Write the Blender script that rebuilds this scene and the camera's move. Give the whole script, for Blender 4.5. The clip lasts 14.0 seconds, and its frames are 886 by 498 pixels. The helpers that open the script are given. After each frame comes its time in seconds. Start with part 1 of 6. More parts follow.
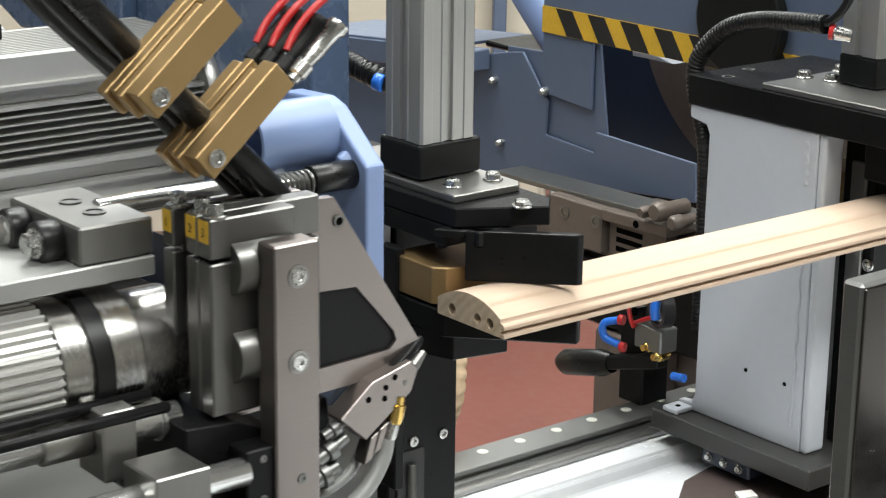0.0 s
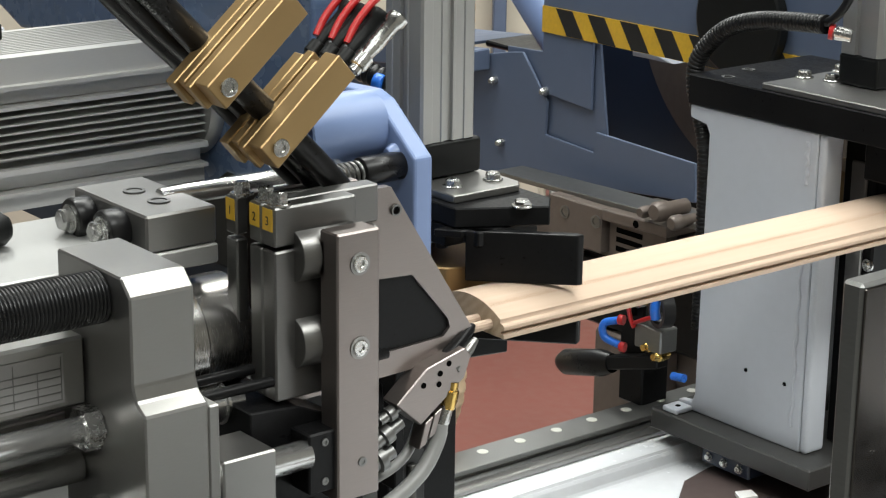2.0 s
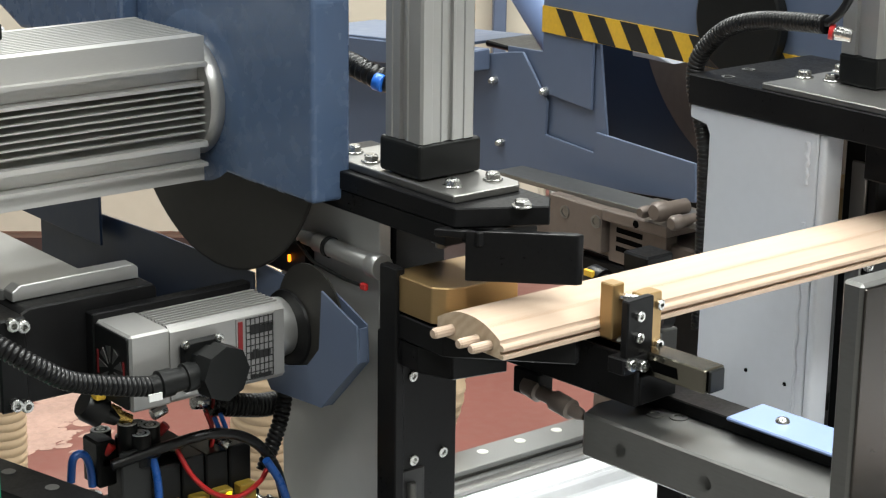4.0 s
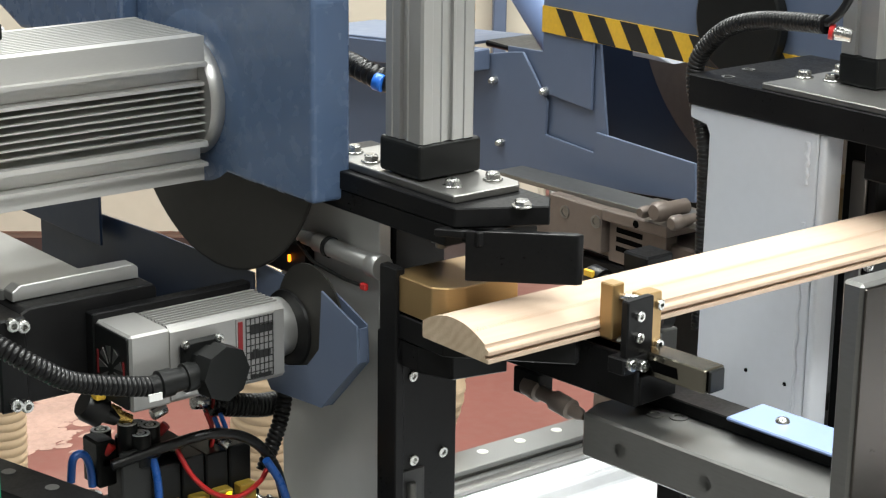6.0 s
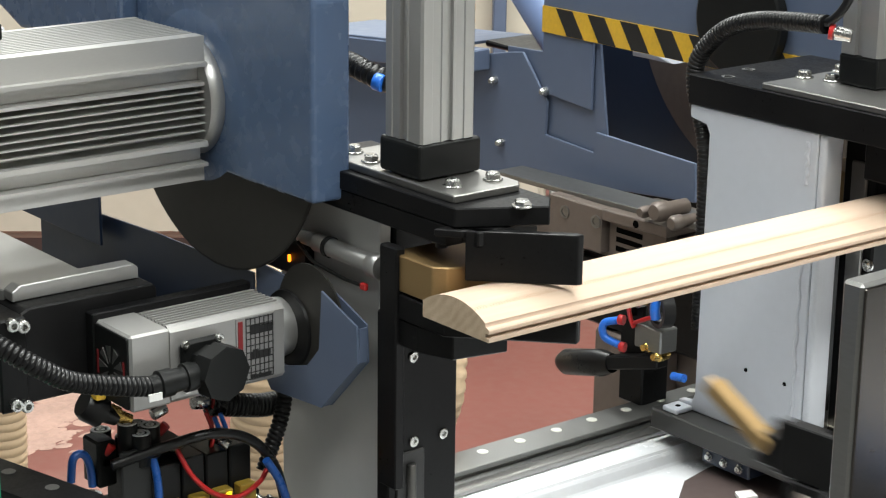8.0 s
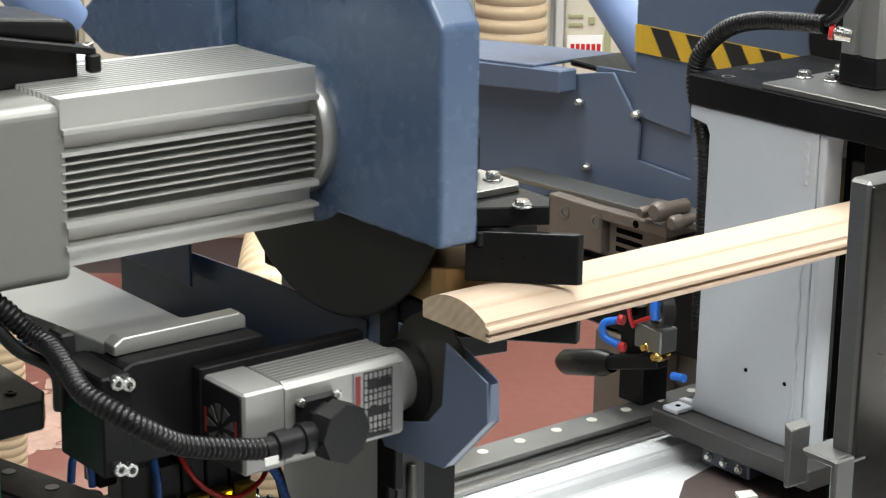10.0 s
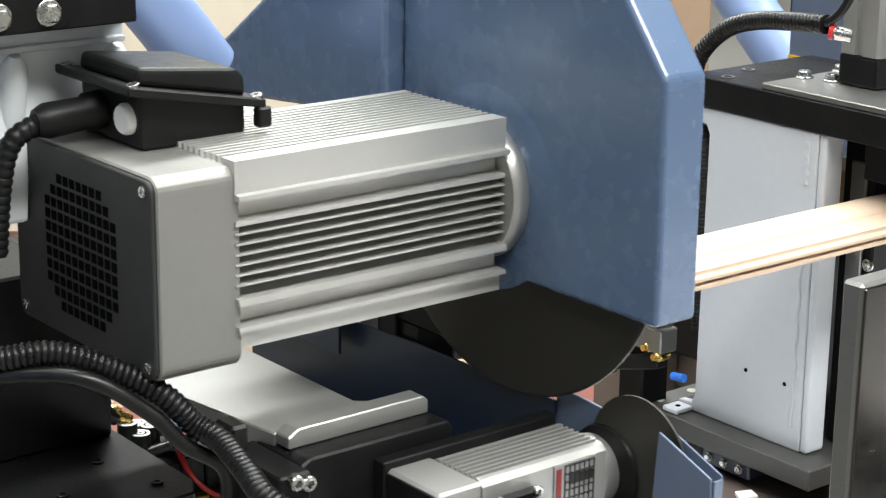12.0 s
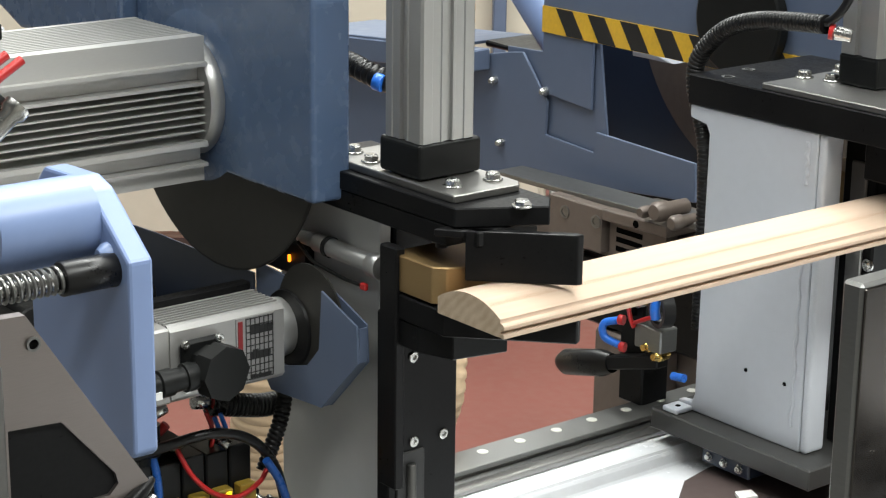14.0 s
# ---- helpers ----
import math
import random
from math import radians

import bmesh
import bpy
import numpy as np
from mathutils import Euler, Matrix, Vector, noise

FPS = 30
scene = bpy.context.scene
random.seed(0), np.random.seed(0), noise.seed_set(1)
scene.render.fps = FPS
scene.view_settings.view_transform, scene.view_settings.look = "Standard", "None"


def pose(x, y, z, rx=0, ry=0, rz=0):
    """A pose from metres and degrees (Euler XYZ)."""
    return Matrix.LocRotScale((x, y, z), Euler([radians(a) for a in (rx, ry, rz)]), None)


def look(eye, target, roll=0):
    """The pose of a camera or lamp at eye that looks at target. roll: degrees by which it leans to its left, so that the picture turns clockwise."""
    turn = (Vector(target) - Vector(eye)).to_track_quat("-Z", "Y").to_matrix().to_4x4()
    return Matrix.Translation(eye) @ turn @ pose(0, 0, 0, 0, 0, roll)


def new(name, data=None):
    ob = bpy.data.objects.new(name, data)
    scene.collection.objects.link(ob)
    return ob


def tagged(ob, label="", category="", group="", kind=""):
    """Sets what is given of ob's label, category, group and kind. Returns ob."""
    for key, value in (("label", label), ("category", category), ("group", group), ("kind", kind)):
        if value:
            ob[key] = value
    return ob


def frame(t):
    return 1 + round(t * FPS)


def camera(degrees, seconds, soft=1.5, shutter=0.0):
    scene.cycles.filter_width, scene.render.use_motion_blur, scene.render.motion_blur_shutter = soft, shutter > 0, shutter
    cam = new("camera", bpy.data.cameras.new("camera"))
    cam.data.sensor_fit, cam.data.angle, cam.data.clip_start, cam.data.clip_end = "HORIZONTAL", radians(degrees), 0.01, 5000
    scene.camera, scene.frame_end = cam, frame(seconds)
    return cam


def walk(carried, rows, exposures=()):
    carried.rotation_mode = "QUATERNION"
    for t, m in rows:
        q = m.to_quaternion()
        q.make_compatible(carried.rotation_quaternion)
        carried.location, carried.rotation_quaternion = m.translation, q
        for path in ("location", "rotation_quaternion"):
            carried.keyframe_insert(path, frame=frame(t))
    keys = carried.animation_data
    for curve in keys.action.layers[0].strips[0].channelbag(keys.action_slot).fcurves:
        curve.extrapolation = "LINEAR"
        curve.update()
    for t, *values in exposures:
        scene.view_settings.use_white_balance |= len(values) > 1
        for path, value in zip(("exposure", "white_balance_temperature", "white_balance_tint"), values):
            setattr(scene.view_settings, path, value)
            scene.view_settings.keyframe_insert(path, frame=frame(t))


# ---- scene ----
from math import cos, sin, pi, tau, sqrt

# ---- camera: a tripod, standing still ----
cam = camera(25.23, 14.0, soft=1.25, shutter=0.6)
EYE = Vector((-0.9001, -1.0524, 1.4195))
STAND = look(EYE, EYE + Vector((0.5999, 0.7502, -0.2780)), 0.69)
walk(cam, [(0.0, STAND), (14.0, STAND)], exposures=[(0.0, 0.03), (1.0, -0.08), (1.5, -0.22), (2.3, -0.16), (3.0, -0.04), (4.3, 0.25), (5.4, 0.52), (6.0, 0.3), (6.5, 0.22), (8.0, 0.18), (10.3, 0.12), (11.0, 0.2), (11.5, 0.32), (12.0, 0.6), (12.5, 0.68), (13.0, 0.32), (13.5, 0.2), (14.0, 0.12)])

# ---- light: a factory hall, its long ceiling lamps assumed and out of view ----
world = bpy.data.worlds.new("hall_air")
scene.world = world
world.use_nodes = True
world.node_tree.nodes["Background"].inputs[0].default_value = (0.75, 0.85, 1.0, 1)
world.node_tree.nodes["Background"].inputs[1].default_value = 0.25


def unseen_ceiling_lamp(x, y, sx, sy, watts, z=4.3, target=None):
    data = bpy.data.lights.new("unseen_ceiling_lamp", "AREA")
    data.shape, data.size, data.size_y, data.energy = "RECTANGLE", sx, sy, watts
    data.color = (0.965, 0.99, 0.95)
    ob = new("unseen_ceiling_lamp", data)
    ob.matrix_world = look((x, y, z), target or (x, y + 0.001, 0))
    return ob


unseen_ceiling_lamp(-0.2, -2.3, 3.2, 0.9, 205)
unseen_ceiling_lamp(1.9, -0.9, 0.9, 3.2, 125)
unseen_ceiling_lamp(-2.2, 0.4, 0.9, 3.2, 42)
unseen_ceiling_lamp(0.6, 1.3, 3.2, 0.9, 235)
# added far behind the machine to brighten the motor's top
unseen_ceiling_lamp(2.6, 4.2, 3.2, 0.9, 190)


# ---- materials ----
def surface(name, colour, rough=0.5, metal=0.0, vary=0.12, scale=40.0, stretch=(1, 1, 1), bump=0.05, rough_vary=0.12,
            stain=0.0, stain_colour=(0.1, 0.09, 0.08), coat=0.0, spread=0.0, spec=0.5):
    """A procedural surface: a coarse and a fine variation of colour, gloss and relief; stain adds patches of dirt."""
    m = bpy.data.materials.new(name)
    m.use_nodes = True
    nt = m.node_tree
    nd, ln = nt.nodes, nt.links
    bsdf = nd["Principled BSDF"]
    tc = nd.new("ShaderNodeTexCoord")
    mp = nd.new("ShaderNodeMapping")
    mp.inputs["Scale"].default_value = stretch
    ln.new(tc.outputs["Object"], mp.inputs["Vector"])
    fine = nd.new("ShaderNodeTexNoise")
    fine.inputs["Scale"].default_value, fine.inputs["Detail"].default_value = scale * 8, 4
    ln.new(mp.outputs[0], fine.inputs["Vector"])
    coarse = nd.new("ShaderNodeTexNoise")
    coarse.inputs["Scale"].default_value, coarse.inputs["Detail"].default_value = scale * 0.6, 5
    ln.new(tc.outputs["Object"], coarse.inputs["Vector"])
    both = nd.new("ShaderNodeMath")
    both.operation = "ADD"
    ln.new(fine.outputs["Fac"], both.inputs[0])
    ln.new(coarse.outputs["Fac"], both.inputs[1])
    rng = nd.new("ShaderNodeMapRange")
    rng.inputs["From Min"].default_value, rng.inputs["From Max"].default_value = 0.6, 1.4
    rng.inputs["To Min"].default_value, rng.inputs["To Max"].default_value = 1 - vary, 1 + vary
    ln.new(both.outputs[0], rng.inputs["Value"])
    mix = nd.new("ShaderNodeVectorMath")
    mix.operation = "MULTIPLY"
    mix.inputs[0].default_value = colour
    ln.new(rng.outputs[0], mix.inputs[1])
    out = mix.outputs[0]
    if spread:
        info = nd.new("ShaderNodeObjectInfo")
        r2 = nd.new("ShaderNodeMapRange")
        r2.inputs["To Min"].default_value, r2.inputs["To Max"].default_value = 1 - spread, 1 + spread
        ln.new(info.outputs["Random"], r2.inputs["Value"])
        m2 = nd.new("ShaderNodeVectorMath")
        m2.operation = "MULTIPLY"
        ln.new(out, m2.inputs[0])
        ln.new(r2.outputs[0], m2.inputs[1])
        out = m2.outputs[0]
    if stain:
        dirt = nd.new("ShaderNodeTexNoise")
        dirt.inputs["Scale"].default_value, dirt.inputs["Detail"].default_value = scale * 0.35, 8
        dirt.inputs["Distortion"].default_value = 0.7
        ln.new(tc.outputs["Object"], dirt.inputs["Vector"])
        r3 = nd.new("ShaderNodeMapRange")
        r3.inputs["From Min"].default_value, r3.inputs["From Max"].default_value = 0.52, 0.75
        r3.inputs["To Max"].default_value = stain
        ln.new(dirt.outputs["Fac"], r3.inputs["Value"])
        m3 = nd.new("ShaderNodeMix")
        m3.data_type = "RGBA"
        ln.new(r3.outputs[0], m3.inputs["Factor"])
        ln.new(out, m3.inputs["A"])
        m3.inputs["B"].default_value = (*stain_colour, 1)
        out = m3.outputs["Result"]
    ln.new(out, bsdf.inputs["Base Color"])
    rr = nd.new("ShaderNodeMapRange")
    rr.inputs["From Min"].default_value, rr.inputs["From Max"].default_value = 0.6, 1.4
    rr.inputs["To Min"].default_value, rr.inputs["To Max"].default_value = max(0.03, rough - rough_vary), min(1, rough + rough_vary)
    ln.new(both.outputs[0], rr.inputs["Value"])
    ln.new(rr.outputs[0], bsdf.inputs["Roughness"])
    bsdf.inputs["Metallic"].default_value = metal
    bsdf.inputs["Coat Weight"].default_value = coat
    bsdf.inputs["Specular IOR Level"].default_value = spec
    if bump:
        bp = nd.new("ShaderNodeBump")
        bp.inputs["Strength"].default_value, bp.inputs["Distance"].default_value = bump, 0.001
        ln.new(both.outputs[0], bp.inputs["Height"])
        ln.new(bp.outputs[0], bsdf.inputs["Normal"])
    return m


ALU = surface("anodised_aluminium", (0.42, 0.42, 0.41), 0.38, 0.75, 0.05, 30, (1, 1, 12), 0.008, 0.05)
CAST = surface("motor_aluminium", (0.52, 0.515, 0.50), 0.40, 0.6, 0.04, 25, (1, 6, 6), 0.008, 0.05)
FAN = surface("sand_cast_cover", (0.23, 0.225, 0.215), 0.5, 0.45, 0.07, 22, (1, 1, 1), 0.03)
STEEL = surface("ground_steel", (0.29, 0.285, 0.275), 0.36, 0.92, 0.06, 20, (1, 1, 30), 0.008, 0.05)
# brownish pink tint puts a reflection into the steel's colour
PLATE = surface("milled_steel_plate", (0.250, 0.220, 0.208), 0.36, 0.92, 0.07, 12, (1, 1, 20), 0.008, 0.06, stain=0.06)
GREYSTEEL = surface("dull_steel", (0.20, 0.20, 0.195), 0.40, 0.85, 0.10, 12, (1, 1, 6), 0.010, 0.07, stain=0.25)
CHROME = surface("polished_rod", (0.66, 0.66, 0.65), 0.24, 0.9, 0.03, 40, (6, 1, 1), 0.0, 0.04)
ZINC = surface("zinc_plated", (0.52, 0.52, 0.505), 0.26, 1.0, 0.08, 60, (1, 1, 1), 0.01, 0.06)
BLACK = surface("black_oxide", (0.007, 0.007, 0.0075), 0.36, 0.0, 0.25, 40, (1, 1, 1), 0.04, stain=0.10, stain_colour=(0.035, 0.035, 0.033), spec=0.14)
BLACKPL = surface("black_plastic", (0.008, 0.0085, 0.0085), 0.40, 0.0, 0.2, 120, (1, 1, 1), 0.10, spec=0.2)
RUBBER = surface("black_rubber", (0.006, 0.006, 0.0065), 0.34, 0.0, 0.2, 60, (1, 1, 1), 0.02, spec=0.35)
BLUE = surface("blue_paint", (0.077, 0.118, 0.205), 0.27, 0.0, 0.03, 7, (1, 1, 1), 0.004, 0.05, coat=0.15)
LIGHTBLUE = surface("light_blue_paint", (0.190, 0.262, 0.455), 0.36, 0.0, 0.03, 10, (1, 1, 1), 0.005, 0.05)
GREYBLUE = surface("grey_blue_paint", (0.096, 0.126, 0.195), 0.40, 0.0, 0.05, 7, (1, 1, 1), 0.006, 0.06, stain=0.12, stain_colour=(0.15, 0.17, 0.21))
# navy paint, drawn darker for the unlit trough under the motor
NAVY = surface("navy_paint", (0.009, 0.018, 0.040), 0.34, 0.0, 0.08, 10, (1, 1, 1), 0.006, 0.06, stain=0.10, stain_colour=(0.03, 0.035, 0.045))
WHITE = surface("grey_white_paint", (0.46, 0.485, 0.53), 0.42, 0.0, 0.03, 12, (1, 1, 1), 0.01, 0.06, stain=0.08, stain_colour=(0.40, 0.41, 0.42))
BEDWHITE = surface("white_bed_paint", (0.74, 0.76, 0.79), 0.25, 0.0, 0.04, 12, (1, 1, 1), 0.006, 0.06, stain=0.15, stain_colour=(0.42, 0.42, 0.43))
BRONZE = surface("gold_anodised", (0.36, 0.24, 0.11), 0.38, 0.75, 0.05, 30, (1, 1, 14), 0.010, 0.05)
BRONZE2 = surface("bronze_jaw", (0.36, 0.24, 0.11), 0.36, 0.75, 0.08, 30, (1, 1, 8), 0.010, 0.06, stain=0.12, stain_colour=(0.42, 0.33, 0.2))
YELLOW = surface("yellow_tape", (0.66, 0.40, 0.03), 0.5, 0.0, 0.12, 30, (1, 1, 1), 0.05, stain=0.15)
TAPEBLACK = surface("black_tape", (0.012, 0.012, 0.012), 0.5, 0.0, 0.2, 30)
RED = surface("red_plastic", (0.42, 0.016, 0.016), 0.35, 0.0, 0.08, 40, (1, 1, 1), 0.004, 0.05)
BLUETUBE = surface("blue_tube", (0.02, 0.14, 0.58), 0.3, 0.0, 0.06, 40, (1, 1, 1), 0.004, 0.05)
GREEN = surface("green_plastic", (0.01, 0.30, 0.16), 0.4, 0.0, 0.1, 30)
BRASS = surface("brass_fitting", (0.62, 0.42, 0.13), 0.25, 1.0, 0.12, 60)
FLOORM = surface("red_floor_paint", (0.170, 0.055, 0.043), 0.5, 0.0, 0.12, 5.0, (1, 1, 1), 0.02, stain=0.22, stain_colour=(0.62, 0.50, 0.42))
CONCRETE = surface("sealed_concrete", (0.20, 0.195, 0.185), 0.5, 0.0, 0.15, 2.0, (1, 1, 1), 0.03, stain=0.3, stain_colour=(0.12, 0.115, 0.11))
CREAM = surface("cream_paint", (0.52, 0.48, 0.395), 0.5, 0.0, 0.05, 4, (1, 1, 1), 0.02)
WALLM = surface("cream_wall", (0.36, 0.345, 0.31), 0.7, 0.0, 0.05, 1.5, (1, 1, 1), 0.03)
CEILM = surface("grey_ceiling", (0.36, 0.36, 0.35), 0.8, 0.0, 0.05, 1.5)
HOSE = surface("beige_hose", (0.62, 0.46, 0.30), 0.5, 0.0, 0.06, 30, (1, 1, 1), 0.01)
BROWN = surface("brown_bed_reflection", (0.10, 0.075, 0.07), 0.42, 0.2, 0.1, 12, (1, 1, 1), 0.03, stain=0.2, stain_colour=(0.2, 0.18, 0.17))
MACH = surface("grey_machine", (0.15, 0.122, 0.105), 0.45, 0.25, 0.15, 14, (1, 1, 1), 0.012, stain=0.35, stain_colour=(0.05, 0.042, 0.035))
BLADE = surface("blackened_blade", (0.045, 0.043, 0.038), 0.42, 0.6, 0.12, 10, (1, 1, 1), 0.0)
LABEL = surface("white_label", (0.75, 0.75, 0.74), 0.5, 0.0, 0.04, 60)
GREYHOSE = surface("grey_hose", (0.24, 0.24, 0.235), 0.38, 0.0, 0.08, 30)
DARKFACE = surface("dark_reflection_steel", (0.075, 0.068, 0.064), 0.24, 0.95, 0.10, 6, (1, 1, 3), 0.006, 0.06, stain=0.2)
TURNED = surface("turned_steel", (0.42, 0.41, 0.395), 0.26, 1.0, 0.05, 15, (20, 1, 1), 0.004, 0.05)
SUPPORT = surface("grey_support_steel", (0.55, 0.55, 0.535), 0.45, 0.3, 0.05, 8, (1, 1, 1), 0.008, stain=0.1)
FANPL = surface("grey_black_plastic", (0.030, 0.031, 0.031), 0.5, 0.0, 0.15, 120, (1, 1, 1), 0.08, spec=0.15)
RAILST = surface("worn_rail_steel", (0.22, 0.205, 0.17), 0.22, 1.0, 0.06, 14, (1, 1, 1), 0.004, 0.05, stain=0.25, stain_colour=(0.07, 0.06, 0.045))
# near-black inlays stand for the shade inside holes and slots
HOLESHADE = surface("painted_hole_shade", (0.0025, 0.0025, 0.0025), 0.9, 0.0, 0.1, 40, spec=0.02)
DUST = surface("pale_wood_dust", (0.37, 0.24, 0.195), 0.9, 0.0, 0.2, 12, (1, 1, 1), 0.1)
DARKWALL = surface("reflection_dimming_wall", (0.22, 0.22, 0.225), 0.7, 0.0, 0.05, 1.5, (1, 1, 1), 0.03)
# ground steel again, darkened for the shaded sides of blocks and columns
CARRIER = surface("shaded_ground_steel", (0.185, 0.182, 0.176), 0.38, 0.92, 0.07, 12, (1, 1, 20), 0.008, 0.06)
DULLYELLOW = surface("dull_yellow_plastic", (0.30, 0.20, 0.025), 0.5, 0.0, 0.15, 40)
# the blue tube again, darkened for tubes that lie in shadow
SHADETUBE = surface("shaded_blue_tube", (0.012, 0.075, 0.30), 0.3, 0.0, 0.06, 40, (1, 1, 1), 0.004, 0.05)
MOTORGREY = surface("grey_motor_aluminium", (0.37, 0.365, 0.355), 0.45, 0.55, 0.04, 25, (1, 6, 6), 0.008, 0.05)
DARKBASE = surface("dark_base_steel", (0.060, 0.060, 0.058), 0.42, 0.5, 0.08, 12, (1, 1, 4), 0.008, 0.06, stain=0.15)
TYPEPLATE = surface("printed_type_plate", (0.34, 0.335, 0.33), 0.4, 0.55, 0.05, 60, (1, 1, 1), 0.005)
DARKRED = surface("dark_red_print", (0.20, 0.016, 0.018), 0.4, 0.0, 0.10, 40)
CARTON = surface("brown_cardboard", (0.26, 0.185, 0.125), 0.8, 0.0, 0.06, 8)
PALEGREEN = surface("faded_green_print", (0.30, 0.30, 0.17), 0.6, 0.0, 0.1, 20)
PORCELAIN = surface("pale_nut", (0.55, 0.55, 0.5), 0.35, 0.3, 0.1, 50)


LED = surface("lit_orange", (0.8, 0.3, 0.02), 0.4)
LED.node_tree.nodes["Principled BSDF"].inputs["Emission Color"].default_value = (1.0, 0.25, 0.01, 1)
LED.node_tree.nodes["Principled BSDF"].inputs["Emission Strength"].default_value = 2.5
GLOW = surface("lit_yellow", (0.8, 0.6, 0.02), 0.4)
GLOW.node_tree.nodes["Principled BSDF"].inputs["Emission Color"].default_value = (1.0, 0.75, 0.02, 1)
GLOW.node_tree.nodes["Principled BSDF"].inputs["Emission Strength"].default_value = 1.2


def wood(name, base, dark, end=False):
    m = bpy.data.materials.new(name)
    m.use_nodes = True
    nt = m.node_tree
    nd, ln = nt.nodes, nt.links
    bsdf = nd["Principled BSDF"]
    tc = nd.new("ShaderNodeTexCoord")
    mp = nd.new("ShaderNodeMapping")
    mp.inputs["Scale"].default_value = (1, 1, 1) if end else (0.035, 1, 1)
    ln.new(tc.outputs["Object"], mp.inputs["Vector"])
    n1 = nd.new("ShaderNodeTexNoise")
    n1.inputs["Scale"].default_value, n1.inputs["Detail"].default_value = 900 if end else 420, 6
    ln.new(mp.outputs[0], n1.inputs["Vector"])
    n2 = nd.new("ShaderNodeTexNoise")
    n2.inputs["Scale"].default_value, n2.inputs["Detail"].default_value = 70, 4
    ln.new(mp.outputs[0], n2.inputs["Vector"])
    wv = nd.new("ShaderNodeTexWave")
    wv.bands_direction = "Y" if not end else "DIAGONAL"
    wv.inputs["Scale"].default_value, wv.inputs["Distortion"].default_value = 60, 3.5
    ln.new(mp.outputs[0], wv.inputs["Vector"])
    a = nd.new("ShaderNodeMath")
    a.operation = "ADD"
    ln.new(n1.outputs["Fac"], a.inputs[0])
    ln.new(n2.outputs["Fac"], a.inputs[1])
    b = nd.new("ShaderNodeMath")
    b.operation = "MULTIPLY_ADD"
    b.inputs[1].default_value = 0.35 if end else 0.05
    ln.new(wv.outputs["Fac"], b.inputs[0])
    ln.new(a.outputs[0], b.inputs[2])
    r = nd.new("ShaderNodeMapRange")
    r.inputs["From Min"].default_value, r.inputs["From Max"].default_value = 0.75, 1.55
    ln.new(b.outputs[0], r.inputs["Value"])
    mx = nd.new("ShaderNodeMix")
    mx.data_type = "RGBA"
    mx.inputs["A"].default_value, mx.inputs["B"].default_value = (*base, 1), (*dark, 1)
    ln.new(r.outputs[0], mx.inputs["Factor"])
    ln.new(mx.outputs["Result"], bsdf.inputs["Base Color"])
    bsdf.inputs["Roughness"].default_value = 0.75
    bsdf.inputs["Specular IOR Level"].default_value = 0.15
    bp = nd.new("ShaderNodeBump")
    bp.inputs["Strength"].default_value, bp.inputs["Distance"].default_value = 0.06, 0.0006
    ln.new(b.outputs[0], bp.inputs["Height"])
    ln.new(bp.outputs[0], bsdf.inputs["Normal"])
    return m


WOOD = wood("pale_beech", (0.500, 0.385, 0.298), (0.472, 0.352, 0.264))
ENDWOOD = wood("beech_end_grain", (0.56, 0.45, 0.33), (0.42, 0.32, 0.22), True)
GROOVEWOOD = wood("beech_marking", (0.36, 0.225, 0.135), (0.32, 0.195, 0.115))


# ---- mesh tools ----
def box(bm, x0, x1, y0, y1, z0, z1, bevel=0.0008, m=None, seg=1):
    mat4 = Matrix.Translation(((x0 + x1) / 2, (y0 + y1) / 2, (z0 + z1) / 2)) @ Matrix.Diagonal((x1 - x0, y1 - y0, z1 - z0, 1))
    g = bmesh.ops.create_cube(bm, size=1, matrix=(m or Matrix()) @ mat4)
    if bevel:
        vs = set(g["verts"])
        es = [e for e in bm.edges if e.verts[0] in vs and e.verts[1] in vs]
        bmesh.ops.bevel(bm, geom=es, offset=bevel, segments=seg, affect="EDGES", profile=0.5)
    return bm


def prism(bm, poly, axis, a, b, bevel=0.0008, seg=1, m=None):
    """A polygon in the plane across the axis (its two coordinates in x, y, z order), drawn out from a to b."""
    i = "xyz".index(axis)

    def at(p, h):
        q = list(p)
        q.insert(i, h)
        return (m @ Vector(q)) if m else Vector(q)
    lo, hi = [bm.verts.new(at(p, a)) for p in poly], [bm.verts.new(at(p, b)) for p in poly]
    n = len(poly)
    fs = [bm.faces.new(lo), bm.faces.new(hi)] + [bm.faces.new((lo[k], lo[(k + 1) % n], hi[(k + 1) % n], hi[k])) for k in range(n)]
    bmesh.ops.recalc_face_normals(bm, faces=fs)
    if bevel:
        es = list({e for f in fs for e in f.edges})
        bmesh.ops.bevel(bm, geom=es, offset=bevel, segments=seg, affect="EDGES", profile=0.5, clamp_overlap=True)
    return bm


def turn_to(d):
    return Vector(d).normalized().to_track_quat("Z", "Y").to_matrix().to_4x4()


